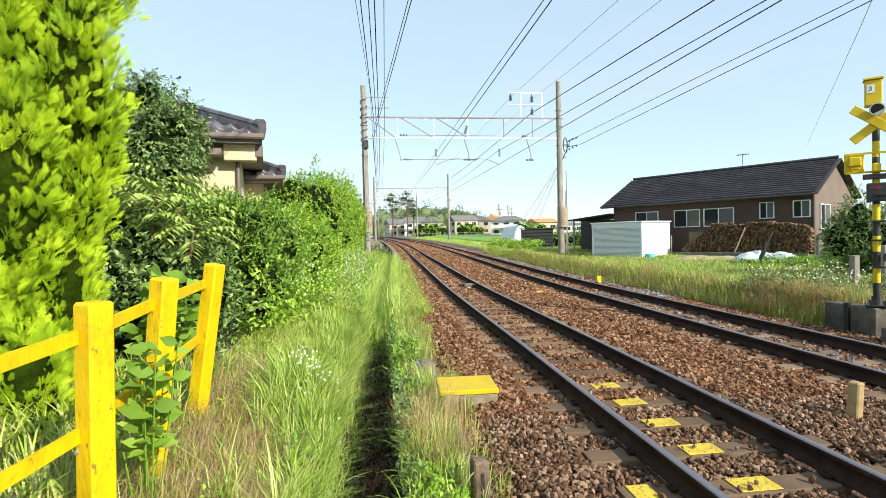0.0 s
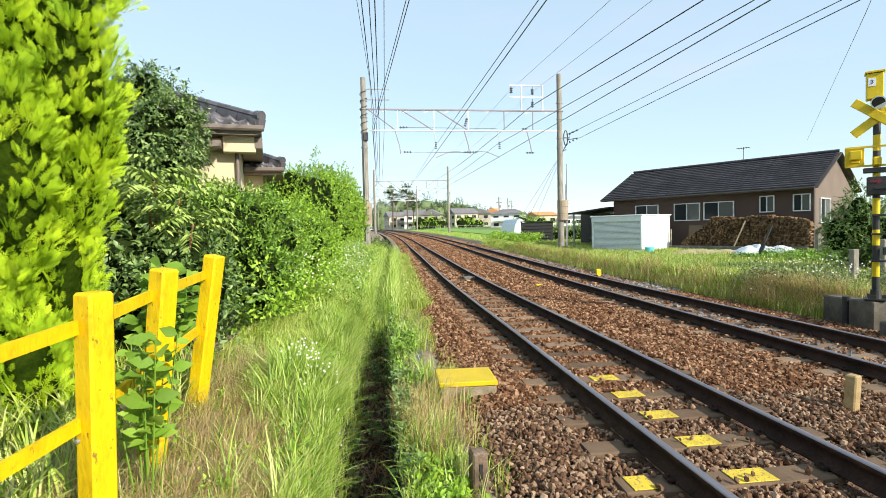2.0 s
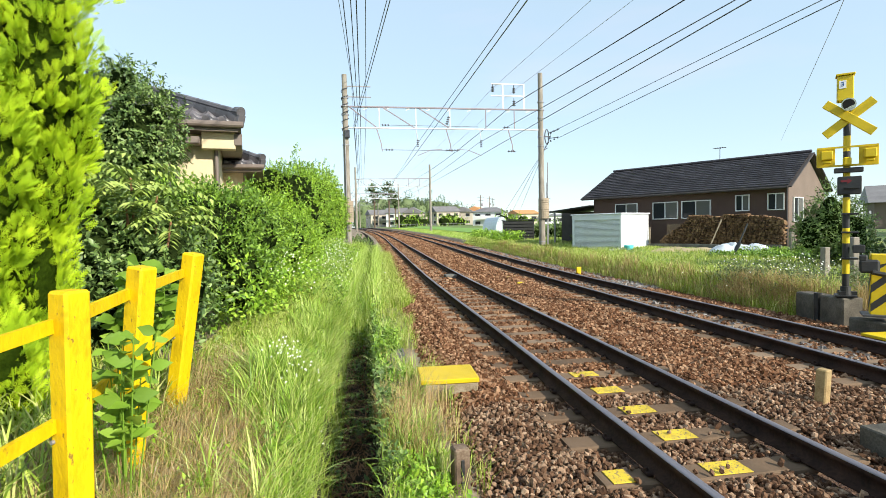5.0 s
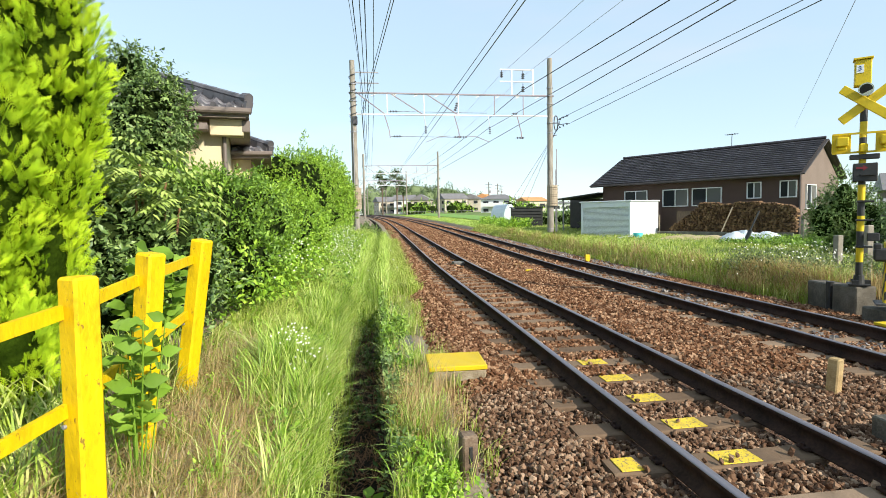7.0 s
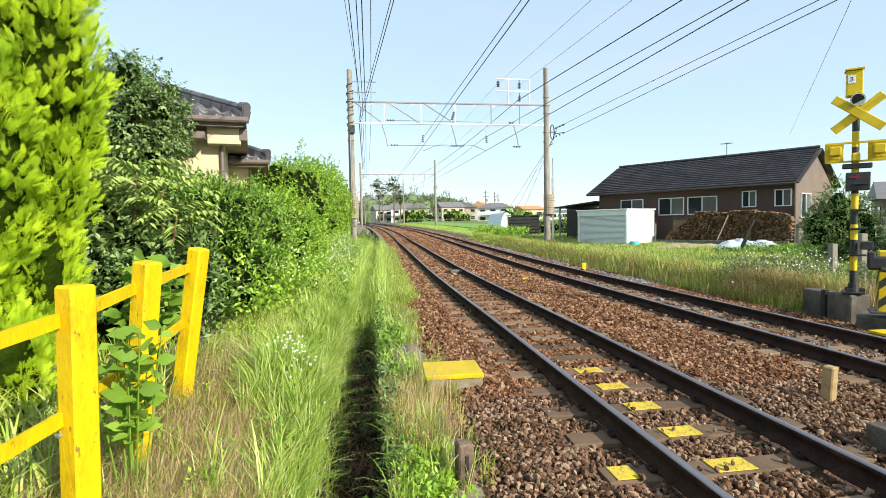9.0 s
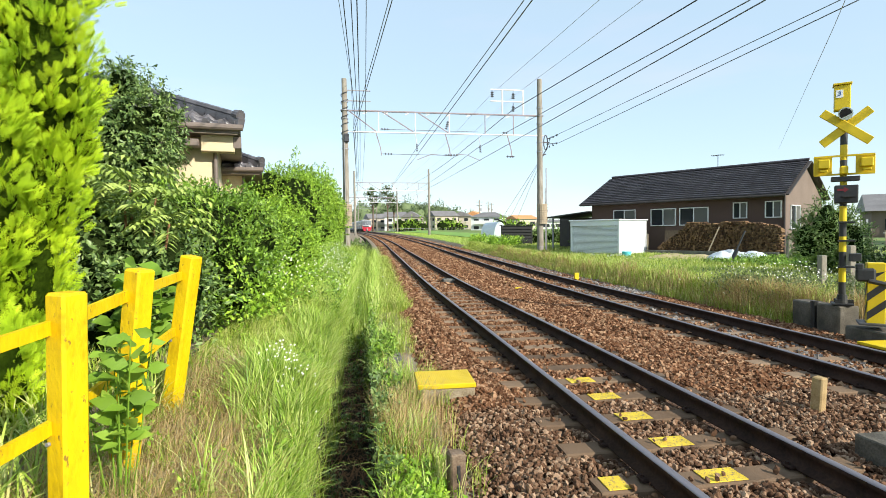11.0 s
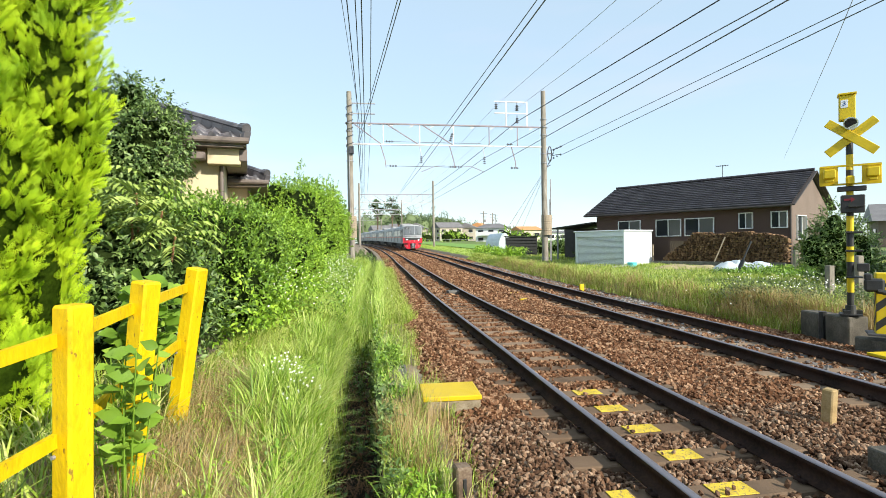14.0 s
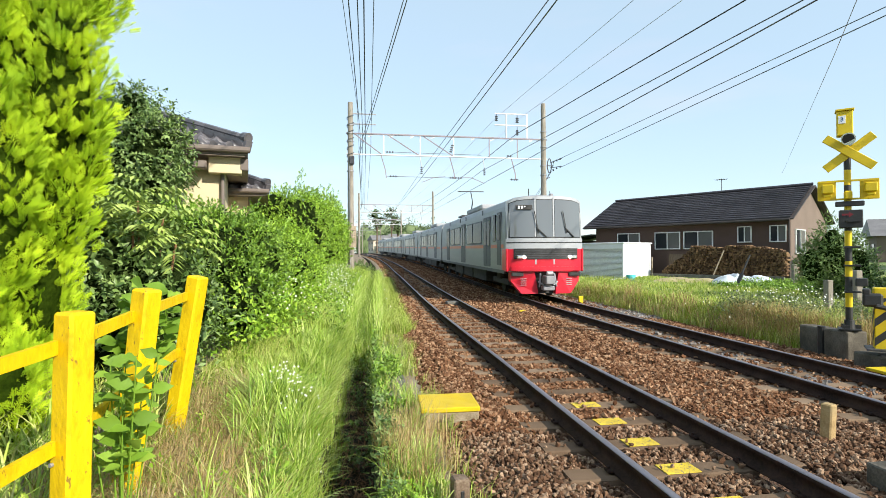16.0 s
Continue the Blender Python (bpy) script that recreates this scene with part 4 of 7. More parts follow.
# ---- beige house ----
def beige_house():
    """Two wings with hipped roofs of dark glazed tiles."""
    def wing(name, m, L, W, ez, rz, gz, label):
        h = empty(name, m, label, "house")
        ov = 0.5
        # x from 0 (right end) to -L, y from 0 (front eave) to W
        box("wall", (-L / 2 - ov / 2, ov + 0.1, (ez + gz) / 2), (L - ov, 0.2, ez - gz), M["beige_wall"], h, label="beige rendered wall")
        box("wall", (-ov - 0.1, W / 2 + ov / 2 + 0.1, (ez + gz) / 2), (0.2, W - ov - 0.2, ez - gz), M["beige_wall"], h)
        roof = new("roof")
        roof.parent = h
        pitch = (rz - ez) / (W / 2)
        # front hip slope with tiles cut to the hip line
        course, step = 0.26, 0.29
        n = int(W / 2 / course)
        for k in range(n):
            verts, tris = [], []
            y0, y1 = k * course, (k + 1) * course + 0.03
            nx = int((L - y0) / step * 6)
            for i in range(nx + 1):
                xx = -y0 - (L - y0) * i / nx
                u = (-xx / step) % 1.0
                w = 0.040 * math.cos(u * math.tau) + (0.03 if u < 0.17 else 0)
                verts += [(xx, y0, y0 * pitch + 0.06 + w), (xx, y1, y1 * pitch + 0.015 + w), (xx, y0 + 0.004, y0 * pitch + 0.02 + w - 0.04)]
            for i in range(nx):
                a = 3 * i
                tris += [(a, a + 3, a + 4), (a, a + 4, a + 1), (a + 2, a + 5, a + 3), (a + 2, a + 3, a)]
            t = new("tile_course", mesh_of("tile_course", verts, tris, [M["tile"]]))
            t.parent = roof
        bm = bmesh.new()
        pts = [(0, 0, 0), (-L, 0, 0), (-L, W / 2, rz - ez), (-W / 2, W / 2, rz - ez), (0, W, 0), (-L, W, 0)]
        v = [bm.verts.new(p) for p in pts]
        bm.faces.new((v[0], v[3], v[2], v[1]))
        bm.faces.new((v[0], v[4], v[3]))
        bm.faces.new((v[4], v[5], v[2], v[3]))
        part("roof_deck", bm, M["tile_bulk"], roof)
        # hip ridge with stacked tiles and an end ornament
        a, b = Vector((0.02, -0.02, 0.10)), Vector((-W / 2, W / 2, rz - ez + 0.13))
        for k in range(16):
            bm = bmesh.new()
            p, q = a.lerp(b, k / 16), a.lerp(b, (k + 1.1) / 16)
            add_beam(bm, p - Vector((0, 0, 0.07)), q - Vector((0, 0, 0.07)), 0.17, 0.22)
            add_rod(bm, p + Vector((0, 0, 0.075)), q + Vector((0, 0, 0.075)), 0.075, 0.07, 8)
            part("ridge_tile", bm, M["tile"], roof)
        bm = bmesh.new()
        add_rod(bm, a + Vector((0.0, 0, 0.09)), a + Vector((-0.10, 0.10, 0.13)), 0.115, 0.10, 12)
        part("ridge_end", bm, M["tile"], roof, "round glazed ridge end tile")
        bm = bmesh.new()
        add_rod(bm, (-0.05, -0.03, 0.05), (-0.05, 0.04, 0.06), 0.06, 0.06, 10)
        first = part("eave_tile", bm, M["tile"], roof)
        for k in range(1, int(L / step)):
            e = new("eave_tile", first.data)
            e.parent, e.matrix_basis = roof, Matrix.Translation((-k * step, 0, 0))
        roof.matrix_basis = Matrix.Translation((0, 0, ez))
        box("fascia", (-L / 2, 0.02, ez - 0.07), (L, 0.06, 0.16), M["brown_trim"], h)
        box("side_fascia", (-0.02, W / 2, ez - 0.07), (0.06, W - 0.1, 0.16), M["brown_trim"], h)
        bm = bmesh.new()
        add_rod(bm, (0.05, -0.06, ez - 0.05), (-L, -0.06, ez - 0.05), 0.065, n=10)
        part("gutter", bm, M["brown_trim"], h)
        box("soffit", (-L / 2, ov / 2, ez - 0.16), (L - 0.1, ov, 0.03), M["brown_trim"], h)
        box("side_soffit", (-ov / 2, W / 2, ez - 0.16), (ov - 0.04, W - 0.2, 0.026), M["brown_trim"], h)
        rod("downpipe", (-ov + 0.02, ov - 0.05, gz), (-ov + 0.02, ov - 0.05, ez - 0.1), 0.04, M["brown_trim"], h)
        return h

    a = wing("beige_house", pose(-2.28, 11.0, 0, 0, 0, 11.6), 7.0, 6.5, 3.72, 5.15, 0.2, "beige rendered house with dark glazed tile hip roof")
    box("beam", (-0.42, 0.36, 3.40), (0.62, 0.30, 0.34), M["beige_wall"], a, 0.01, label="beige boxed eave beam")
    box("box_gutter", (-1.9, 0.16, 3.36), (2.3, 0.34, 0.14), M["brown_trim"], a, 0.015, label="brown boxed eave under the roof edge")
    box("side_gutter", (-0.06, 0.75, 3.42), (0.16, 1.1, 0.24), M["brown_trim"], a, 0.015)
    window(a, (-1.75, 0.5, 2.35), 1.1, 0.9, "x", frame_mat="brown_trim")
    b = wing("beige_house_wing", pose(-2.6, 15.1, 0, 0, 0, 9.6), 6.0, 5.0, 3.38, 4.5, 0.2, "lower beige wing with dark glazed tile roof")


beige_house()



# ---- train ----
CAR_L, CAR_GAP = 18.4, 0.6


def body_ring(y, k, zk=0.0, w=1.37):
    """One cross-section of the car body; k narrows it, zk lowers the roof."""
    pr = [(1.0, 0.95), (1.0, 2.2), (0.985, 2.9), (0.955, 3.2), (0.88, 3.40), (0.70, 3.52), (0.35, 3.60), (0.0, 3.62)]
    right = [(w * k * px, z - zk * max(0, (z - 2.0)) / 1.6) for px, z in pr]
    return [(x, y, z) for x, z in right] + [(-x, y, z) for x, z in right[-2::-1]]


def train_car(front, back):
    c = empty("train_car", Matrix(), "silver commuter train car with dark windows and red front" if front else "silver commuter train car with dark windows", "train car", "train cars")
    bm = bmesh.new()
    if front:
        ys = [(0.14, 0.93, 0.17), (0.20, 0.965, 0.09), (0.32, 0.99, 0.03), (0.6, 1.0, 0.0), (CAR_L, 1.0, 0.0)]
    else:
        ys = [(0.0, 1.0, 0.0), (CAR_L, 1.0, 0.0)]
    rings = [[bm.verts.new(p) for p in body_ring(y, k, z)] for y, k, z in ys]
    for a, b in zip(rings, rings[1:]):
        for i in range(len(a) - 1):
            bm.faces.new((a[i], a[i + 1], b[i + 1], b[i]))
        bm.faces.new((a[-1], a[0], b[0], b[-1]))
    bm.faces.new(rings[0][::-1])
    bm.faces.new(rings[-1])
    bmesh.ops.recalc_face_normals(bm, faces=bm.faces[:])
    body = part("body", bm, M["train_side"], c, smooth=False)
    # doors and windows, both sides
    doors = (3.3, 9.3, 15.2)
    wins = ((5.4, 1.9), (7.3, 1.4), (11.3, 1.9), (13.2, 1.4))
    for sx in (-1, 1):
        X = sx * 1.372
        for d in doors:
            db = bmesh.new()
            for k in (-1, 1):
                add_box(db, (X, d + k * 0.33, 2.02), (0.03, 0.63, 1.95), bevel=0.01)
            dob = part("door", db, M["train_grey"], c, "grey double sliding door")
            g = bmesh.new()
            for k in (-1, 1):
                add_box(g, (X + sx * 0.012, d + k * 0.33, 2.35), (0.02, 0.42, 0.95), bevel=0.006)
            part("door_glass", g, M["train_glass"], dob)
        for wy, wl in wins:
            f = bmesh.new()
            add_box(f, (X, wy, 2.42), (0.02, wl + 0.1, 0.98), bevel=0.008)
            wob = part("window", f, M["train_grey"], c)
            g = bmesh.new()
            add_box(g, (X + sx * 0.008, wy, 2.42), (0.02, wl, 0.88), bevel=0.006)
            part("pane", g, M["train_glass"], wob)
        for d0, d1 in ((0.5, 2.55), (4.05, 8.55), (10.05, 14.45), (15.95, 18.2)):
            box("orange_band", (X - sx * 0.004, (d0 + d1) / 2, 1.82), (0.02, d1 - d0, 0.13), M["orange_band"], c)
        for d0 in (4.15, 8.4, 10.2, 14.3):
            box("side_lamp", (X, d0, 3.22), (0.03, 0.12, 0.2), M["dark_steel"], c)
        box("sill_beam", (X - sx * 0.03, CAR_L / 2, 0.93), (0.08, CAR_L - 0.8, 0.12), M["train_grey"], c)
    if front:
        for sx in (-1, 1):
            g = bmesh.new()
            add_box(g, (sx * 1.37, 1.9, 2.5), (0.03, 0.32, 1.0), bevel=0.01)
            part("cab_window", g, M["train_glass"], c)
            g = bmesh.new()
            add_box(g, (sx * 1.372, 1.15, 2.1), (0.03, 0.62, 1.9), bevel=0.01)
            part("cab_door", g, M["train_grey"], c)
            g = bmesh.new()
            add_box(g, (sx * 1.385, 1.15, 2.5), (0.03, 0.42, 0.9), bevel=0.01)
            part("cab_door_glass", g, M["train_glass"], c)
            box("red_corner", (sx * 1.335, 0.42, 1.34), (0.075, 0.62, 0.78), M["train_red"], c, 0.02)
    # underframe, bogies, wheels
    for k, (u0, u1) in enumerate(((4.6, 7.6), (7.9, 10.4), (10.8, 13.6))):
        box("equipment_box", (0, (u0 + u1) / 2, 0.62), (2.3, u1 - u0, 0.5), M["under"], c, 0.03)
    for by in (2.5, CAR_L - 2.5):
        b = bmesh.new()
        for sx in (-1, 1):
            add_box(b, (sx * 0.95, by, 0.52), (0.14, 2.6, 0.22), bevel=0.03)
            add_box(b, (sx * 0.95, by, 0.72), (0.3, 0.6, 0.25), bevel=0.05)
        add_box(b, (0, by, 0.55), (1.9, 0.4, 0.25), bevel=0.03)
        bog = part("bogie", b, M["under"], c)
        for wy in (by - 1.05, by + 1.05):
            w = bmesh.new()
            for sx in (-1, 1):
                add_rod(w, (sx * 0.50, wy, 0.43), (sx * 0.62, wy, 0.43), 0.43, n=20)
            add_rod(w, (-0.5, wy, 0.43), (0.5, wy, 0.43), 0.08)
            part("wheelset", w, M["under"], bog)
    # roof
    box("air_conditioner", (0, 9.2, 3.72), (1.7, 4.2, 0.26), M["train_roof"], c, 0.06)
    box("roof_walkway", (0, 4.0, 3.66), (0.5, 4.0, 0.04), M["train_roof"], c)
    if front:
        p = bmesh.new()
        add_box(p, (0, 14.6, 3.72), (1.4, 1.6, 0.1))
        add_rod(p, (0, 14.9, 3.75), (0, 14.2, 4.6), 0.035)
        add_rod(p, (0, 14.2, 4.6), (0, 14.8, 5.25), 0.03)
        add_rod(p, (-0.8, 14.8, 5.28), (0.8, 14.8, 5.28), 0.03)
        part("pantograph", p, M["dark_steel"], c)
        cab_front(c)
    if not front or back:
        box("gangway", (0, -0.22, 2.0), (1.1, 0.5, 2.1), M["under"], c)
    return c


def nose_y(x):
    """How far the front face falls back towards its corners."""
    return -0.10 + 0.26 * (abs(x) / 1.3) ** 3


def curved(name, x0, x1, z0, z1, out, mat, parent, label="", crown=0.0, foot=0.0, thick=0.06, n=30):
    """A panel that follows the rounded nose, with lowered top corners."""
    bm = bmesh.new()
    cols = []
    for i in range(n + 1):
        x = x0 + (x1 - x0) * i / n
        e = (abs(x) / 1.3) ** 5
        y = nose_y(x) - out
        lo, hi = z0 + foot * e, z1 - crown * e
        back = 0.05 * (hi - 2.0) if hi > 2.2 else 0.0
        cols.append([bm.verts.new((x, y, lo)), bm.verts.new((x, y + back, hi)), bm.verts.new((x, y + thick, lo)), bm.verts.new((x, y + thick + back, hi))])
    for a, b in zip(cols, cols[1:]):
        bm.faces.new((a[0], b[0], b[1], a[1]))
        bm.faces.new((a[2], a[3], b[3], b[2]))
        bm.faces.new((a[1], b[1], b[3], a[3]))
        bm.faces.new((a[0], a[2], b[2], b[0]))
    for a in (cols[0], cols[-1]):
        bm.faces.new((a[0], a[1], a[3], a[2]))
    bmesh.ops.recalc_face_normals(bm, faces=bm.faces[:])
    return part(name, bm, mat, parent, label, smooth=False)


def cab_front(c):
    curved("front_mask", -1.32, 1.32, 2.04, 3.52, 0.0, M["front_grey"], c, "pale grey windscreen surround", crown=0.15, thick=0.2)
    curved("windscreen_mask", -1.27, 1.27, 2.10, 3.42, 0.012, M["black"], c, crown=0.15)
    for x0, x1, name in ((-1.24, -0.44, "windscreen"), (-0.36, 0.20, "door_screen"), (0.28, 1.24, "windscreen")):
        curved(name, x0, x1, 2.13, 3.39, 0.026, M["screen"], c, crown=0.15, thick=0.02)
    for x0 in (-0.40, 0.24):
        curved("pillar", x0 - 0.025, x0 + 0.025, 1.2, 3.45, 0.04, M["front_grey"], c, thick=0.05, n=2)
    curved("upper_blind", -1.05, -0.5, 3.06, 3.22, 0.032, M["under"], c, thick=0.01, n=4)
    for k in range(4):
        box("destination_bar", (-0.95 + k * 0.1, nose_y(0.9) - 0.02, 3.14), (0.06, 0.03, 0.09), M["white"], c)
    curved("grey_band", -1.35, 1.35, 1.72, 2.08, 0.02, M["front_grey"], c, thick=0.25)
    curved("dark_line", -1.34, 1.34, 1.93, 1.96, 0.034, M["black"], c, thick=0.03)
    curved("red_apron", -1.36, 1.36, 0.94, 1.72, 0.03, M["train_red"], c, "glossy red lower front", foot=0.04, thick=0.4)
    curved("red_lip", -1.2, 1.2, 0.98, 1.12, 0.075, M["train_red"], c, thick=0.08)
    g = curved("grille", -1.12, 1.12, 1.38, 1.74, 0.055, M["black"], c, "black ribbed grille with headlamps", thick=0.04)
    for k in range(5):
        curved("rib", -1.08, 1.08, 1.43 + k * 0.06, 1.45 + k * 0.06, 0.07, M["dark_steel"], g, thick=0.02)
    for sx in (-1, 1):
        yl = nose_y(0.86) - 0.075
        box("lamp_housing", (sx * 0.88, yl, 1.45), (0.34, 0.06, 0.12), M["bulb"], c, 0.02)
        rod("headlamp", (sx * 0.80, yl - 0.02, 1.45), (sx * 0.80, yl - 0.05, 1.45), 0.055, M["headlamp"], c, n=14)
        b = bmesh.new()
        x1 = -0.02 if sx < 0 else 0.98
        add_beam(b, (x1, nose_y(x1) - 0.06, 2.12), (x1 - 0.32, nose_y(x1 - 0.3) - 0.05, 2.42), 0.035, 0.03)
        add_beam(b, (x1 - 0.28, nose_y(x1 - 0.3) - 0.055, 2.25), (x1 - 0.42, nose_y(x1 - 0.4) - 0.03, 3.0), 0.025, 0.02)
        part("wiper", b, M["black"], c)
        b = bmesh.new()
        pts = [(1.22, 0.93), (0.42, 0.93), (0.30, 0.2), (0.86, 0.2), (1.2, 0.62)]
        f = [b.verts.new((sx * px, nose_y(px) + 0.02, z)) for px, z in pts]
        k = [b.verts.new((sx * px, nose_y(px) + 0.34, z)) for px, z in pts]
        b.faces.new(f)
        b.faces.new(k[::-1])
        for i in range(5):
            j = (i + 1) % 5
            b.faces.new((f[i], k[i], k[j], f[j]))
        bmesh.ops.recalc_face_normals(b, faces=b.faces[:])
        sk = part("skirt", b, M["train_red"], c, "red skirt plate")
        for q in range(4):
            box("vent", (sx * 0.8, nose_y(0.8) + 0.012, 0.5 + q * 0.07), (0.2, 0.02, 0.02), M["front_grey"], sk)
        box("step", (sx * 1.0, nose_y(1.0) + 0.0, 0.86), (0.40, 0.10, 0.13), M["black"], c, 0.01)
    b = bmesh.new()
    Y = -0.08
    add_box(b, (0, Y - 0.15, 0.68), (0.30, 0.5, 0.28), bevel=0.03)
    add_box(b, (0, Y - 0.1, 0.40), (0.40, 0.3, 0.16), bevel=0.03)
    for sx in (-1, 1):
        add_rod(b, (sx * 0.24, Y - 0.05, 0.9), (sx * 0.30, Y - 0.12, 0.45), 0.03)
        add_rod(b, (sx * 0.16, Y - 0.2, 0.5), (sx * 0.34, Y - 0.1, 0.62), 0.025)
    add_rod(b, (-0.1, Y - 0.3, 0.9), (0.1, Y - 0.3, 0.9), 0.09)
    part("coupler", b, M["steel"], c, "grey coupler with hoses")
    box("coupler_pocket", (0, 0.3, 0.6), (0.85, 0.3, 0.8), M["under"], c)
    box("roof_horn", (0.35, 0.5, 3.62), (0.1, 0.2, 0.08), M["steel"], c)
    rod("aerial", (-0.4, 0.7, 3.6), (-0.4, 0.7, 3.85), 0.02, M["dark_steel"], c)


TRAIN = [train_car(i == 0, False) for i in range(6)]
TRAIN_FRONT, TRAIN_SPEED = 17.3, 29.2       # where the front stands at 16 s, and metres a second


def motions():
    for i, c in enumerate(TRAIN):
        rows = []
        for k in range(33):
            t = k * 0.5
            s = TRAIN_FRONT + TRAIN_SPEED * (16.0 - t) + i * (CAR_L + CAR_GAP)
            x0, y0, h0 = line_at(s)
            x1, y1, h1 = line_at(s + CAR_L)
            z0, z1 = float(rise(y0)), float(rise(y1))
            rows.append((t, pose(x0, y0, z0, math.degrees(math.atan2(z1 - z0, CAR_L)), 0, -math.degrees(math.atan2(x1 - x0, y1 - y0)))))
        walk(c, rows)



# ---- yellow guard fence ----
def guard_fence():
    f = empty("guard_fence", Matrix(), "bright yellow painted crossing fence with leaning square posts", "fence")
    posts = [((-1.34, 1.78, 0.3), (-1.33, 1.72, 1.30), -28), ((-1.225, 2.40, 0.12), (-1.198, 2.40, 1.35), -28), ((-1.315, 3.12, 0.12), (-1.165, 3.06, 1.40), -26), ((-1.415, 4.12, 0.1), (-1.185, 4.02, 1.43), -24)]
    for a, b, turn in posts:
        a, b = Vector(a), Vector(b)
        bm = bmesh.new()
        ax = (b - a).normalized()
        lean = Vector((0, 0, 1)).rotation_difference(ax).to_matrix().to_4x4()
        add_box(bm, None, (0.112, 0.112, (b - a).length), Matrix.Translation((a + b) / 2) @ lean @ pose(0, 0, 0, 0, 0, turn), bevel=0.012)
        p = part("post", bm, M["fence_yellow"], f, "square yellow post with chipped paint")
        side = lean @ pose(0, 0, 0, 0, 0, turn)
        for dz in (0.17, 0.62):
            q = b - ax * dz + (side @ Vector((-0.03, -0.057, 0)))
            rod("bolt", q, q + (side @ Vector((0, -0.012, 0))), 0.009, M["steel"], p, n=8)
    for k in range(3):
        a0, a1 = Vector(posts[k][1]), Vector(posts[k + 1][1])
        b0, b1 = Vector(posts[k][0]), Vector(posts[k + 1][0])
        for drop in (0.14, 0.55):
            u0 = (b0 - a0).normalized() * drop + a0 + Vector((-0.045, 0, 0))
            u1 = (b1 - a1).normalized() * drop + a1 + Vector((-0.045, 0, 0))
            bm = bmesh.new()
            add_beam(bm, u0, u1, 0.024, 0.058)
            part("rail", bm, M["fence_yellow"], f)


guard_fence()


# ---- small things by the track ----
def step_block():
    s = empty("step_block", pose(0.90, 5.70, -0.25, 0, 0, -2), "low concrete block with a yellow ribbed plate on top", "step block")
    box("base", (0, 0, 0.09), (0.60, 0.54, 0.18), M["stub"], s, 0.012, label="stained concrete base")
    plate = box("plate", (0, 0, 0.205), (0.62, 0.56, 0.05), M["board_yellow"], s, 0.006, label="yellow ribbed plate")
    bm = bmesh.new()
    for i in range(26):
        for j in range(12):
            add_box(bm, (-0.2875 + i * 0.023, -0.2475 + j * 0.045, 0.231), (0.011, 0.034, 0.005))
    part("rib", bm, M["board_yellow"], plate)


step_block()


def stub(m, h, w, label, mat="stub", grooves=()):
    s = empty("marker_post", m, label, "marker post", "marker posts")
    bm = bmesh.new()
    add_box(bm, (0, 0, h / 2), (w, w, h), bevel=0.012)
    part("shaft", bm, M[mat], s)
    for gz, gh in grooves:
        bm = bmesh.new()
        add_box(bm, (0, -w / 2 + 0.001, gz), (w * 0.24, 0.012, gh), bevel=0.004)
        part("groove", bm, M["black"], s)


stub(pose(4.35, 4.42, -0.24, 3, 0, 18), 0.38, 0.100, "short pale beige concrete marker post in the ballast", "post_beige")
stub(pose(0.645, 3.58, -0.30, 0, 0, 8), 0.345, 0.112, "short weathered brown marker post with slots beside the ditch", "post_brown", ((0.21, 0.12), (0.07, 0.10)))
stub(pose(-0.35, 46, -0.2, 0, 0, 0), 1.1, 0.16, "white distance post beside the track")
for i, (x, y) in enumerate(((7.42, 17.3), (5.0, 17.2), (4.75, 15.3))):
    s = empty("line_marker", pose(x, y, -0.24), "small yellow plastic marker beside the rail", "marker", "line markers")
    hgt = 0.34 if i == 0 else 0.12
    box("body", (0, 0, hgt / 2), (0.16 if i == 0 else 0.28, 0.10, hgt), M["board_yellow"], s, 0.015)
for x, y in ((3.05, 18.0), (3.2, 27.0)):
    s = empty("track_device", pose(x, y, -0.2), "flat grey device fixed between the rails", "track device", "track devices")
    box("case", (0, 0, 0.08), (0.42, 0.5, 0.12), M["concrete"], s, 0.02)
box_c = empty("cable_trough", Matrix(), "half-buried concrete cable trough lids beside the ditch", "cable trough")
for k in range(9):
    y = 4.4 + k * 0.62
    if k in (2, 6):
        continue
    box("lid", (0.38 + 0.02 * (k % 3), y, -0.225), (0.30, 0.58, 0.05), M["dark_concrete"], box_c, 0.008)

# crossing deck at the near end of the tracks
deck = empty("crossing_deck", Matrix(), "rubber and concrete crossing panels between the rails", "crossing deck", kind="structure")
for x0, x1 in ((3.72, 4.70), (4.72, 5.12)):
    for k in range(5):
        box("panel", ((x0 + x1) / 2, 3.02 - k * 0.9 + (0.2 if x0 > 4.7 else 0), -0.09), (x1 - x0, 0.86, 0.18), M["dirty_concrete"], deck, 0.01)
for x0, x1 in ((2.10, 3.0), (5.5, 6.36)):
    for k in range(5):
        box("panel", ((x0 + x1) / 2, 1.6 - k * 0.9, -0.075), (x1 - x0, 0.86, 0.13), M["dark_concrete"], deck, 0.01)
for y in (3.5, 3.95):
    box("pale_edge", (5.12, y, -0.06), (0.14, 0.2, 0.05), M["concrete"], deck, 0.01)


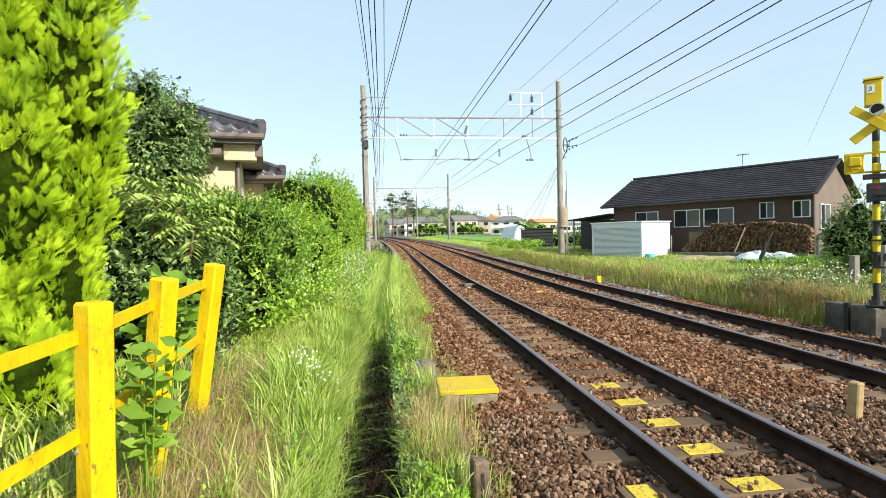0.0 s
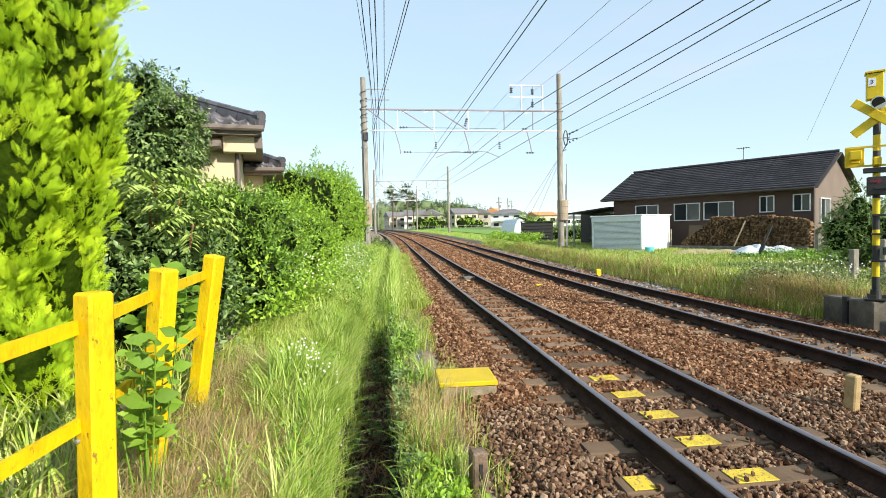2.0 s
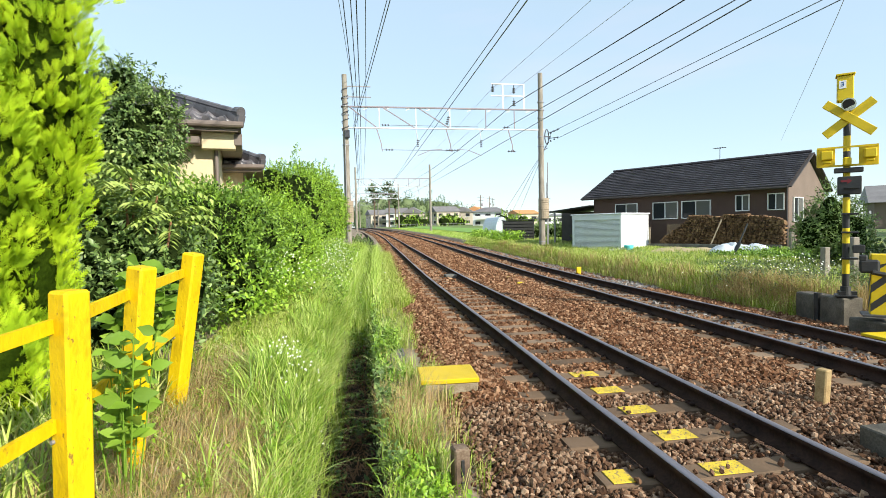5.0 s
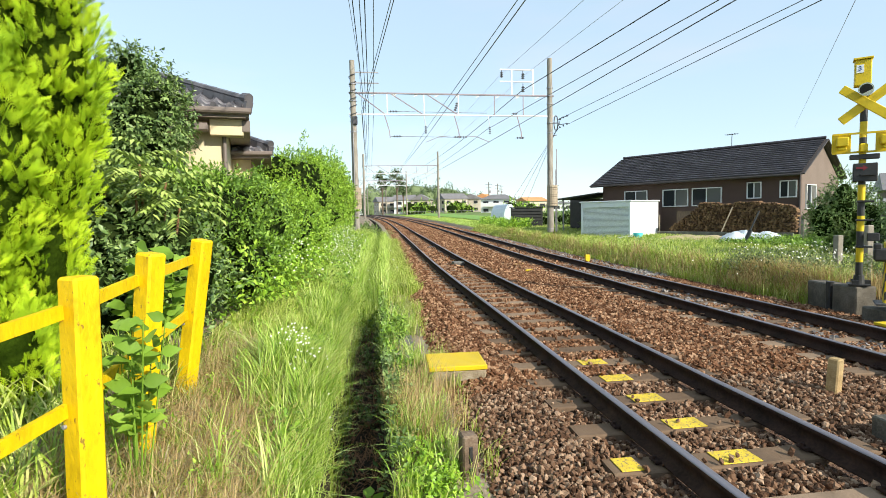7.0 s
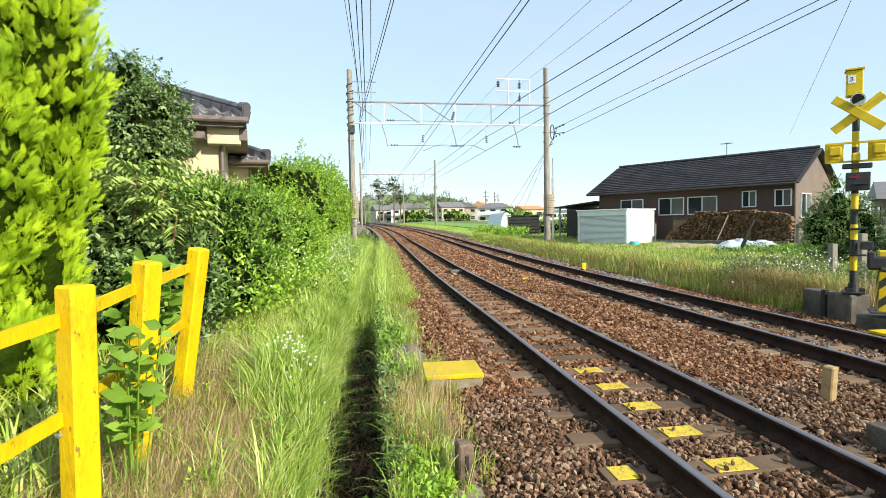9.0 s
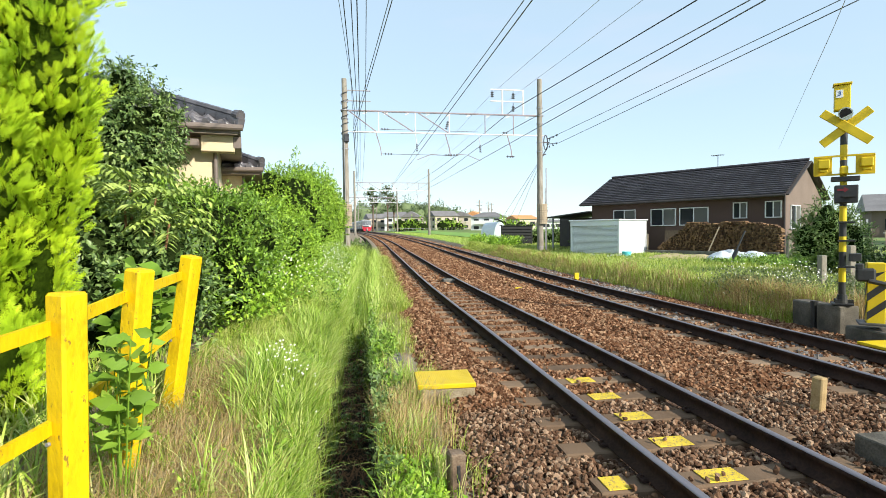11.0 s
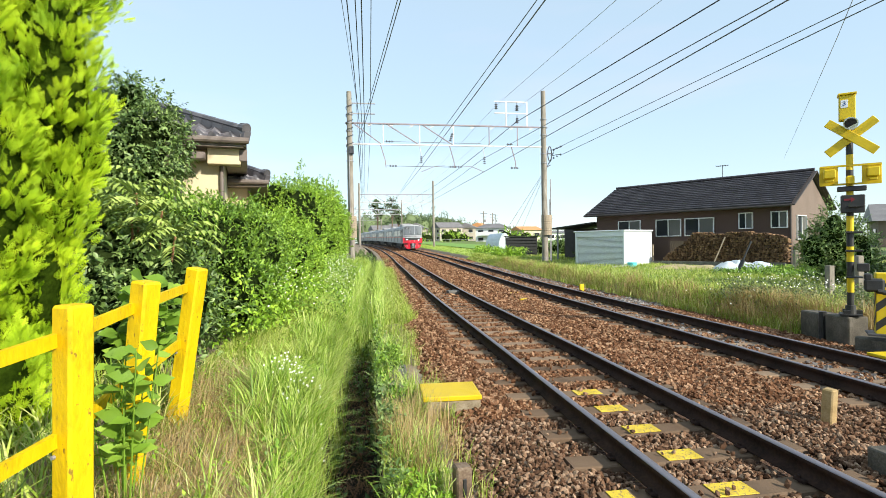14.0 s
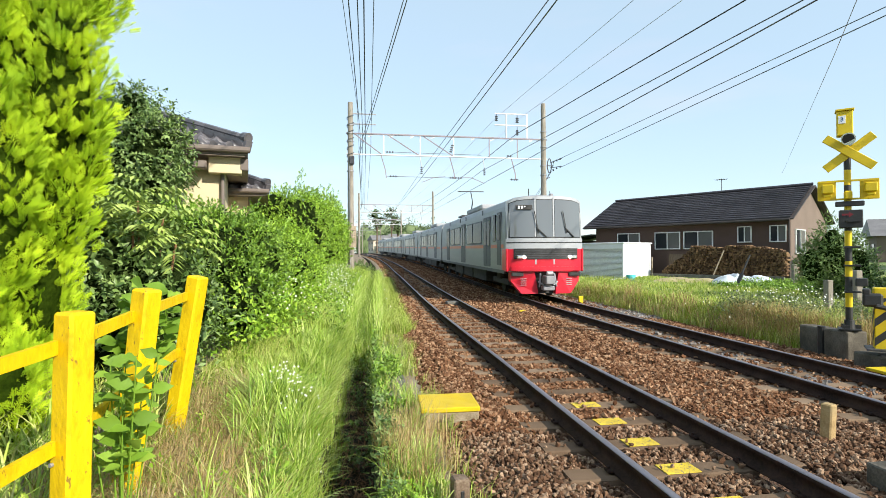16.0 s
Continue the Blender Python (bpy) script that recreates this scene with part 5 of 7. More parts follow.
# ---- crossing signal ----
def crossing_signal():
    s = empty("crossing_signal", pose(7.88, 7.56, 0.30, 0, 0.0, -42), "yellow and black level crossing signal with crossed boards", "crossing signal")
    # alternate bands
    n = 12
    for k in range(n):
        z0, z1 = 0.12 + k * 0.25, 0.12 + (k + 1) * 0.25
        rod("band", (0, 0, z0), (0, 0, z1), 0.050, M["board_yellow"] if k % 2 else M["black"], s, n=16)
    bm = bmesh.new()
    add_rod(bm, (0, 0, 0), (0, 0, 0.16), 0.085, 0.07, 14)
    for a in range(3):
        add_box(bm, (0.11 * math.cos(a * 2.1), 0.11 * math.sin(a * 2.1), 0.04), (0.09, 0.04, 0.08))
    add_box(bm, (0, 0, 0.01), (0.30, 0.30, 0.025), bevel=0.004)
    part("base", bm, M["black"], s)
    # crossed boards
    for ang in (39, -39):
        bm = bmesh.new()
        add_box(bm, None, (0.82, 0.03, 0.135), Matrix.Translation((0.02, -0.075 - (0.016 if ang > 0 else -0.016), 2.90)) @ pose(0, 0, 0, 0, ang, 0), bevel=0.006)
        part("crossed_board", bm, M["board_yellow"], s)
    # bell box
    b = box("bell_box", (-0.03, 0, 3.38), (0.215, 0.20, 0.40), M["board_yellow"], s, 0.012, label="yellow bell box on top")
    box("cap", (-0.03, 0, 3.60), (0.25, 0.24, 0.03), M["board_yellow"], b, 0.005)
    box("plate", (-0.07, -0.102, 3.44), (0.095, 0.008, 0.125), M["white"], b)
    cu = bpy.data.curves.new("numeral", "FONT")
    cu.body, cu.size, cu.extrude, cu.align_x, cu.align_y = "3", 0.10, 0.002, "CENTER", "CENTER"
    cu.materials.append(M["blue_paint"])
    tx = new("numeral", cu)
    tx.parent = b
    tx.matrix_basis = pose(-0.07, -0.1085, 3.44, 90, 0, 0)
    # horn
    bm = bmesh.new()
    add_rod(bm, (0.02, -0.02, 3.12), (0.0, -0.24, 3.09), 0.045, 0.10, 20)
    add_rod(bm, (0.02, 0.05, 3.10), (0.02, -0.04, 3.10), 0.09, 0.09, 14)
    horn = part("horn", bm, M["bulb"], s, "silver loudspeaker horn")
    rod("mouth", (0.0, -0.242, 3.09), (0.0, -0.248, 3.088), 0.082, M["black"], horn, n=20)
    # twin lamp boards seen from behind
    for sx in (-1, 1):
        lb = box("lamp_board", (sx * 0.28, -0.02, 2.29), (0.25, 0.03, 0.31), M["board_yellow"], s, 0.006, label="yellow lamp backing board")
        bm = bmesh.new()
        add_box(bm, (sx * 0.28 + 0.01, -0.10, 2.31), (0.16, 0.14, 0.15), bevel=0.015)
        add_box(bm, (sx * 0.28 + 0.01, -0.13, 2.20), (0.11, 0.05, 0.04), bevel=0.008)
        part("lamp_case", bm, M["board_yellow"], lb)
    bm = bmesh.new()
    for z in (2.44, 2.14):
        add_box(bm, (0, -0.035, z), (0.80, 0.03, 0.03))
    part("lamp_bar", bm, M["board_yellow"], s)
    box("bracket", (0.0, -0.06, 2.20), (0.11, 0.14, 0.14), M["board_yellow"], s, 0.02)
    box("black_bar", (0.02, -0.05, 2.06), (0.38, 0.12, 0.08), M["black"], s, 0.01)
    ib = box("arrow_box", (0.03, -0.08, 1.81), (0.31, 0.15, 0.29), M["black"], s, 0.012, label="black train direction indicator")
    box("hood", (0.06, -0.18, 1.77), (0.19, 0.10, 0.02), M["black"], ib)
    bm = bmesh.new()
    add_box(bm, (-0.045, -0.158, 1.88), (0.085, 0.008, 0.03))
    v = [bm.verts.new(p) for p in ((0.0, -0.162, 1.925), (0.0, -0.162, 1.835), (0.06, -0.162, 1.88))]
    bm.faces.new(v)
    part("arrow", bm, M["red_lamp"], ib, "red direction arrow")
    for z in (0.62, 1.05, 1.35):
        box("strap", (0.05, 0, z), (0.22, 0.15, 0.03), M["black"], s, 0.006)
    # cable arm to the gate machine
    box("cable_box", (0.16, -0.05, 0.78), (0.16, 0.12, 0.13), M["black"], s, 0.01)
    c = empty("concrete_footing", pose(7.9, 7.66, -0.3, 0, 0, -4), "weathered grey concrete footing of the crossing signal", "footing")
    box("block", (0, 0, 0.28), (0.36, 0.48, 0.60), M["dirty_concrete"], c, 0.02)
    c = empty("retaining_block", pose(7.98, 8.28, -0.3, 0, 0, -3), "dark weathered concrete retaining block", "retaining block")
    box("block", (0, 0, 0.28), (0.3, 0.5, 0.56), M["dirty_concrete"], c, 0.02)
    rod("pipe", (-0.17, -0.28, 0), (-0.17, -0.28, 0.6), 0.06, M["black"], c)


crossing_signal()


def gate_machine():
    g = empty("barrier_machine", pose(7.62, 6.76, 0.12, 0, 0, -42), "striped yellow and black crossing barrier machine", "barrier machine")
    col = box("column", (0, 0, 0.46), (0.22, 0.22, 0.92), M["board_yellow"], g, 0.01, label="yellow column with black stripes")
    for k in range(3):
        for fx in (0, 1):
            bm = bmesh.new()
            z = 0.12 + k * 0.28
            w = 0.11
            pts = [(-w, z - 0.06), (w, z + 0.14), (w, z + 0.26), (-w, z + 0.06)]
            pts = [(a, max(0.0, min(0.8, b))) for a, b in pts]
            if fx == 0:
                vs = [bm.verts.new((a, -0.113, b)) for a, b in pts]
                bk = [bm.verts.new((a, -0.109, b)) for a, b in pts]
            else:
                vs = [bm.verts.new((-0.113, -a, b)) for a, b in pts]
                bk = [bm.verts.new((-0.109, -a, b)) for a, b in pts]
            bm.faces.new(vs)
            bm.faces.new(bk[::-1])
            part("stripe", bm, M["black"], col)
    bm = bmesh.new()
    add_box(bm, (-0.13, -0.12, 0.74), (0.24, 0.14, 0.20), bevel=0.03)
    add_box(bm, (-0.2, -0.12, 0.86), (0.10, 0.12, 0.10), bevel=0.02)
    add_rod(bm, (-0.1, -0.22, 0.66), (0.25, -0.22, 0.58), 0.035)
    part("mechanism", bm, M["black"], g, "black arm mechanism")
    box("foot", (0, 0, 0.01), (0.42, 0.42, 0.03), M["dark_steel"], g, 0.005)
    c = empty("concrete_footing", pose(7.77, 6.74, -0.33, 0, 0, -4), "pale concrete footing of the barrier machine", "footing")
    box("block", (0, 0, 0.18), (0.62, 0.75, 0.38), M["dirty_concrete"], c, 0.02)
    t = empty("tactile_plate", pose(7.29, 6.0, -0.06, 0, 0, -4), "yellow plate laid at the edge of the crossing", "plate")
    box("plate", (0, 0, 0), (0.75, 0.8, 0.04), M["board_yellow"], t, 0.005)
    sg = empty("notice_board", pose(11.9, 8.6, 0.1, 0, 0, -50), "white notice board on a grey post", "notice board")
    rod("post", (0, 0, 0), (0, 0, 2.0), 0.03, M["steel"], sg)
    pl = box("panel", (0, -0.04, 1.9), (0.5, 0.02, 1.1), M["white"], sg, 0.005)
    box("red_bar", (0, -0.052, 1.42), (0.42, 0.006, 0.10), M["red_paint"], pl)
    box("grey_bar", (0, -0.052, 1.9), (0.36, 0.006, 0.06), M["shutter"], pl)


gate_machine()


# ---- log pile, tarp and garden ----
def log_mesh(seed):
    rnd = random.Random(seed)
    bm = bmesh.new()
    n = rnd.choice((4, 5, 6, 7))
    a0 = rnd.random() * 6
    pr = [(math.cos(a0 + k * math.tau / n) * rnd.uniform(0.75, 1.1), math.sin(a0 + k * math.tau / n) * rnd.uniform(0.75, 1.1)) for k in range(n)]
    f = [bm.verts.new((px * 0.06, 0, pz * 0.06)) for px, pz in pr]
    b = [bm.verts.new((px * 0.06, 0.4, pz * 0.06)) for px, pz in pr]
    bm.faces.new(f)
    bm.faces.new(b[::-1])
    for i in range(n):
        j = (i + 1) % n
        bm.faces.new((f[i], b[i], b[j], f[j]))
    bmesh.ops.recalc_face_normals(bm, faces=bm.faces[:])
    me = bpy.data.meshes.new("log")
    bm.to_mesh(me)
    bm.free()
    me.materials.append(M["log"])
    return me


def log_pile():
    m = HOUSE.copy()
    m.translation = HOUSE @ Vector((0.17, -0.75, 0.42))
    p = empty("log_pile", m, "long stack of split firewood logs against the house wall", "log pile")
    rnd = random.Random(5)
    kinds = [log_mesh(i) for i in range(10)]
    length, step = 6.2, 0.094
    bulk_v, bulk_t, made = [], [], 0
    box("backing", (-length / 2 - 0.1, 0.30, 0.55), (length - 0.8, 0.2, 1.05), M["bark"], p)
    cells = []
    for r in range(17):
        for c in range(int(length / step)):
            x = -0.15 - (c + 0.5 * (r % 2)) * step
            u = -x / length
            top = 1.5 * min(1.0, 0.72 + u * 1.3, (1.02 - u) * 3.4) + 0.08 * math.sin(u * 21)
            z = 0.05 + r * 0.088
            if z < top:
                cells.append((x, z))
    rnd.shuffle(cells)
    for x, z in cells:
        me = rnd.choice(kinds)
        sc = rnd.uniform(0.6, 1.08)
        mm = pose(x + rnd.uniform(-0.02, 0.02), rnd.uniform(-0.08, 0.06), z + rnd.uniform(-0.02, 0.02), 0, rnd.uniform(0, 360), rnd.uniform(-5, 5)) @ Matrix.Diagonal((sc, 1, sc, 1))
        if made < 290:
            ob = new("log", me)
            ob.parent, ob.matrix_basis = p, mm
            made += 1
        else:
            vs = np.array([(mm @ v.co)[:] for v in me.vertices])
            me.calc_loop_triangles()
            b = sum(len(q) for q in bulk_v)
            bulk_t.append(np.array([t.vertices[:] for t in me.loop_triangles]) + b)
            bulk_v.append(vs)
    ob = new("logs_rest", mesh_of("logs_rest", np.concatenate(bulk_v), np.concatenate(bulk_t), [M["log_bulk"]], True))
    ob.parent = p
    tagged(ob, kind="stuff")
    bm = bmesh.new()
    add_beam(bm, (-3.4, -0.45, -0.3), (-2.85, -0.2, 1.25), 0.06, 0.06)
    part("prop", bm, M["wood"], p)
    for x in (-6.75, -6.95):
        box("stake", (x, -0.1, 0.4), (0.05, 0.05, 1.0), M["wood"], p)


log_pile()


def corner_stack():
    """A short second stack of logs by the gable wall."""
    m = HOUSE.copy()
    m.translation = HOUSE @ Vector((0.95, 0.85, 0.40))
    p = empty("log_pile", m, "short stack of dark firewood beside the gable wall", "log pile")
    rnd = random.Random(8)
    kinds = [log_mesh(i + 20) for i in range(6)]
    for r in range(12):
        for c in range(9):
            if r == 11 and c in (0, 1, 7, 8):
                continue
            ob = new("log", rnd.choice(kinds))
            k = rnd.uniform(0.65, 1.0)
            ob.parent = p
            ob.matrix_basis = pose(-0.05 - (c + 0.5 * (r % 2)) * 0.09, rnd.uniform(-0.06, 0.05), 0.05 + r * 0.088, 0, rnd.uniform(0, 360), rnd.uniform(-4, 4)) @ Matrix.Diagonal((k, 1, k, 1))


corner_stack()



def lumpy(name, size, mat, m, label, cat, n=28, amp=0.35, seed=1):
    """A low crumpled heap."""
    bm = bmesh.new()
    g = [[None] * (n + 1) for _ in range(n + 1)]
    for i in range(n + 1):
        for j in range(n + 1):
            u, v = i / n * 2 - 1, j / n * 2 - 1
            e = max(0.0, 1 - max(abs(u), abs(v)) ** 4)
            z = size[2] * e * (0.6 + amp * noise.noise((u * 3 + seed, v * 3, 0)) + amp * 0.5 * noise.noise((u * 9, v * 9 + seed, 3)))
            g[i][j] = bm.verts.new((u * size[0], v * size[1], z))
    for i in range(n):
        for j in range(n):
            bm.faces.new((g[i][j], g[i + 1][j], g[i + 1][j + 1], g[i][j + 1]))
    ob = part(name, bm, mat, None, smooth=True)
    ob.matrix_basis = m
    return tagged(ob, label, cat)


lumpy("plastic_sheet", (1.3, 0.8, 0.62), M["tarp"], pose(16.7, 21.2, 0.12, 0, 0, -35), "crumpled white plastic sheet over a garden bed", "plastic sheet")
lumpy("straw_heap", (1.7, 1.0, 0.3), M["straw"], pose(15.6, 23.6, 0.12, 0, 0, -35), "flat heap of pale cut straw", "straw heap")
ch = empty("garden_tool", pose(15.6, 20.2, 0.1), "dark leaning garden tool beside the sheet", "garden tool")
bm = bmesh.new()
add_beam(bm, (0, 0, 0.0), (0.9, 0.3, 1.35), 0.05, 0.05)
add_beam(bm, (0, 0, 0.0), (0.35, 0.1, 0.55), 0.16, 0.06)
part("shaft", bm, M["black"], ch)
cb = empty("cyan_tub", pose(13.75, 25.6, 0.08, 0, 0, -20), "cyan plastic tub standing beside the shed", "tub")
bm = bmesh.new()
add_rod(bm, (0, 0, 0), (0, 0, 0.36), 0.2, 0.25, 16)
part("tub", bm, M["cyan"], cb)
bm = bmesh.new()
add_beam(bm, (-0.1, 0, 0.2), (-1.0, 0.1, 0.1), 0.12, 0.06)
part("pipe", bm, M["white"], cb)
for i, (x, y, hh) in enumerate(((11.3, 11.4, 0.8), (10.3, 9.7, 1.1), (11.2, 9.0, 1.1), (17.0, 18.7, 1.0), (13.4, 10.0, 1.1))):
    st = empty("boundary_post", pose(x, y, 0.08), "pale square concrete post at the field edge" if i % 3 else "short pale concrete boundary post", "post", "boundary posts")
    bm = bmesh.new()
    add_box(bm, (0, 0, hh / 2), (0.15, 0.15, hh), bevel=0.012)
    part("shaft", bm, M["pole"], st)
# field bank stakes
rnd = random.Random(9)
for k in range(22):
    x, y = rnd.uniform(16.5, 21.5), rnd.uniform(13.5, 19.5)
    st = empty("garden_stake", pose(x, y, 0.1, rnd.uniform(-6, 6), rnd.uniform(-6, 6), 0), "thin pale garden stake in the vegetable bed", "garden stake", "garden stakes")
    rod("cane", (0, 0, 0), (0, 0, rnd.uniform(0.9, 1.4)), 0.012, M["wood"], st, n=6)


# ---- parked car, dark sheds and the lane beyond the garden ----
def parked_car():
    c = empty("parked_car", pose(27.5, 15.5, 0.15, 0, 0, 35), "white parked car half hidden behind bushes", "car")
    bm = bmesh.new()
    pr = [(-1.9, 0.3), (1.9, 0.3), (1.95, 0.75), (1.3, 0.9), (0.7, 1.4), (-1.2, 1.45), (-1.8, 0.95)]
    prism(bm, pr, -0.75, 0.75)
    bmesh.ops.bevel(bm, geom=bm.edges[:], offset=0.06, segments=2, affect="EDGES")
    part("body", bm, M["white"], c)
    for sy in (-0.76, 0.76):
        box("side_glass", (-0.2, sy, 1.18), (1.5, 0.02, 0.32), M["pane"], c, 0.005)
        for wx in (-1.2, 1.2):
            rod("wheel", (wx, sy * 0.85, 0.3), (wx, sy * 1.02, 0.3), 0.3, M["under"], c, n=18)


parked_car()


def far_house(x, y, w, d, ez, rz, turn, wall, roof, label, windows=3, hip=False, storeys=2):
    rz = ez + (rz - ez) * 0.75
    h = empty("far_house", pose(x, y, 0, 0, 0, turn), label, "house", "distant houses")
    box("wall", (0, 0, ez / 2), (w, d, ez), M[wall], h)
    bm = bmesh.new()
    a = w * 0.28 if hip else -0.3
    p = [(-w / 2 - 0.5, -d / 2 - 0.5, ez), (w / 2 + 0.5, -d / 2 - 0.5, ez), (w / 2 + 0.5, d / 2 + 0.5, ez), (-w / 2 - 0.5, d / 2 + 0.5, ez), (-w / 2 + a, 0, rz), (w / 2 - a, 0, rz)]
    v = [bm.verts.new(q) for q in p]
    for f in ((0, 1, 5, 4), (2, 3, 4, 5), (1, 2, 5), (3, 0, 4), (3, 2, 1, 0)):
        bm.faces.new([v[i] for i in f])
    part("roof", bm, M[roof], h)
    for st in range(storeys):
        z = ez * (st + 0.55) / storeys
        for k in range(windows):
            cx = -w / 2 + w * (k + 0.5) / windows
            wo = box("window", (cx, -d / 2 - 0.03, z), (w / windows * 0.5, 0.08, ez / storeys * 0.42), M["pane"], h, 0.01)
            box("sill", (cx, -d / 2 - 0.08, z - ez / storeys * 0.23), (w / windows * 0.56, 0.12, 0.08), M["frame_white"], wo)
        for sx in (-1, 1):
            for cy in (-d * 0.25, d * 0.22):
                wo = box("window", (sx * (w / 2 + 0.03), cy, z), (0.08, d * 0.2, ez / storeys * 0.42), M["pane"], h, 0.01)
                box("sill", (sx * (w / 2 + 0.08), cy, z - ez / storeys * 0.23), (0.12, d * 0.24, 0.08), M["frame_white"], wo)
    if storeys > 1:
        bm = bmesh.new()
        add_box(bm, (0, -d / 2 - 0.5, ez * 0.52), (w * 0.8, 1.0, 0.12))
        add_box(bm, (0, -d / 2 - 1.0, ez * 0.52 + 0.45), (w * 0.8, 0.06, 0.8))
        part("balcony", bm, M[wall], h)
    return h


far_house(19.2, 190, 6.5, 7, 5.0, 7.8, 75, "far_wall", "tin_roof", "cream two-storey house under a grey gable", windows=2)
far_house(13.5, 196, 7.5, 7, 5.2, 7.9, -8, "far_white", "tin_roof", "white two-storey house under a grey roof", windows=2)
far_house(29.0, 182, 8.5, 7, 5.0, 7.6, 14, "far_wall", "tin_roof", "cream two-storey house with a long balcony")
far_house(36.8, 186, 6.0, 7, 5.0, 7.4, 70, "far_wall", "tin_roof", "tall narrow grey-roofed house", windows=2)
far_house(42.5, 190, 7.0, 7, 5.2, 7.6, 60, "far_white", "orange_roof", "white house under a faded orange roof", windows=2)
far_house(33.0, 132, 7.8, 7, 3.7, 5.4, -24, "far_white", "tin_roof", "white house with a dark hipped roof", hip=True)
far_house(48.0, 152, 6.5, 7, 3.3, 4.9, 12, "far_wall", "orange_roof", "low house with an orange tiled roof", storeys=1, windows=2)
far_house(41.5, 156, 6, 6, 3.0, 4.2, -5, "far_wall", "tin_roof", "low brown-roofed house at the field edge", storeys=1, windows=2)
far_house(58.0, 152, 12, 7, 2.4, 3.2, 5, "far_white", "tin_roof", "long low white building behind the field", storeys=1)
far_house(6.5, 205, 7, 7, 5.0, 7.6, 15, "far_wall", "tin_roof", "cream house behind the gantries", windows=2)
far_house(40.5, 22.5, 11, 9, 3.0, 5.4, -42, "pink_wall", "tin_roof", "low grey-roofed house behind the garden bushes", storeys=1)
far_house(55.0, 42.0, 12, 9, 3.0, 5.4, -42, "pink_wall", "tin_roof", "grey corrugated roofed house across the lane", storeys=1)

strip("paddy_field", 13.0, 60.0, 0.26, 62, 165, M["paddy"], "bright green rice field beside the line", "field")
fe = empty("white_fence", pose(17.0, 140, 0.2, 0, 0, 8), "low pale railing beyond the rice field", "fence")
box("rail", (0, 0, 0.8), (26, 0.05, 0.05), M["steel"], fe)
for k in range(27):
    box("post", (-13 + k, 0, 0.4), (0.05, 0.05, 0.8), M["steel"], fe)
for x, y, hh in ((60.0, 235, 11), (51, 205, 10), (64, 175, 8), (37, 160, 8)):
    u = empty("utility_pole", pose(x, y, 0), "distant grey utility pole with cross arms", "utility pole", "utility poles")
    rod("pole", (0, 0, 0), (0, 0, hh + 1.5), 0.17, M["pole"], u)
    box("cross_arm", (0, 0, hh + 0.8), (2.2, 0.1, 0.12), M["dark_steel"], u)
    box("cross_arm", (0, 0, hh - 0.3), (1.8, 0.1, 0.12), M["dark_steel"], u)
    box("transformer", (0.4, 0, hh - 1.5), (0.5, 0.5, 0.8), M["steel"], u, 0.05)
# polytunnel behind the store
tn = empty("polytunnel", pose(16.9, 62, 0.1, 0, 0, 0), "pale plastic-covered garden tunnel", "polytunnel")
bm = bmesh.new()
prism(bm, [(0.8 * math.cos(math.pi * k / 12), 2.1 * math.sin(math.pi * k / 12)) for k in range(13)], 0, 7)
part("cover", bm, M["tarp"], tn)



# ---- plants ----
RNG = np.random.default_rng(7)


def unit(a):
    return a / np.maximum(np.linalg.norm(a, axis=-1, keepdims=True), 1e-9)


def frames_for(dirs, ups):
    """Axes for pieces that grow along dirs and face ups."""
    f = unit(dirs)
    s = unit(np.cross(f, ups))
    n = np.cross(s, f)
    return s, f, n


def scatter_pieces(pos, dirs, ups, size, tpl_v, tpl_t):
    """Copies of a small template (x side, y along, z up) at pos."""
    s, f, n = frames_for(dirs, ups)
    sz = np.asarray(size).reshape(-1, 1, 1)
    t = tpl_v[None] * sz
    v = pos[:, None] + t[..., 0:1] * s[:, None] + t[..., 1:2] * f[:, None] + t[..., 2:3] * n[:, None]
    k = len(tpl_v)
    tr = tpl_t[None] + (np.arange(len(pos)) * k)[:, None, None]
    return v.reshape(-1, 3), tr.reshape(-1, 3)


LEAF_V = np.array([(0, 0, 0), (-0.24, 0.42, 0.07), (0, 1, -0.08), (0.24, 0.42, 0.07)], float)
LEAF_T = np.array([(0, 2, 1), (0, 3, 2)])
LONG_V = np.array([(0, 0, 0), (-0.12, 0.4, 0.04), (0, 1, -0.12), (0.12, 0.4, 0.04)], float)


def shell_points(lobes, n, inner=0.72):
    """Points in the outer shells of ellipsoids, uneven like growth, with the way out."""
    c = np.array([l[0] for l in lobes], float)
    r = np.array([l[1] for l in lobes], float)
    w = (r[:, 0] * r[:, 1] + r[:, 0] * r[:, 2] + r[:, 1] * r[:, 2])
    i = RNG.choice(len(lobes), n, p=w / w.sum())
    d = unit(RNG.normal(size=(n, 3)))
    bump = 1 + 0.19 * np.sin(d[:, 0] * 7 + i) * np.sin(d[:, 2] * 6 + i * 2) + 0.07 * np.sin(d[:, 1] * 15 + d[:, 2] * 13)
    k = (inner + (1 - inner) * RNG.random(n) ** 0.6 + 0.06 * RNG.normal(size=n)) * bump
    p = c[i] + d * r[i] * k[:, None]
    out = unit(d / r[i])
    # leave out what lies deep inside another lobe
    keep = np.ones(n, bool)
    for j in range(len(lobes)):
        q = (p - c[j]) / r[j]
        keep &= ~((q * q).sum(1) < 0.42)
    return p[keep], out[keep]


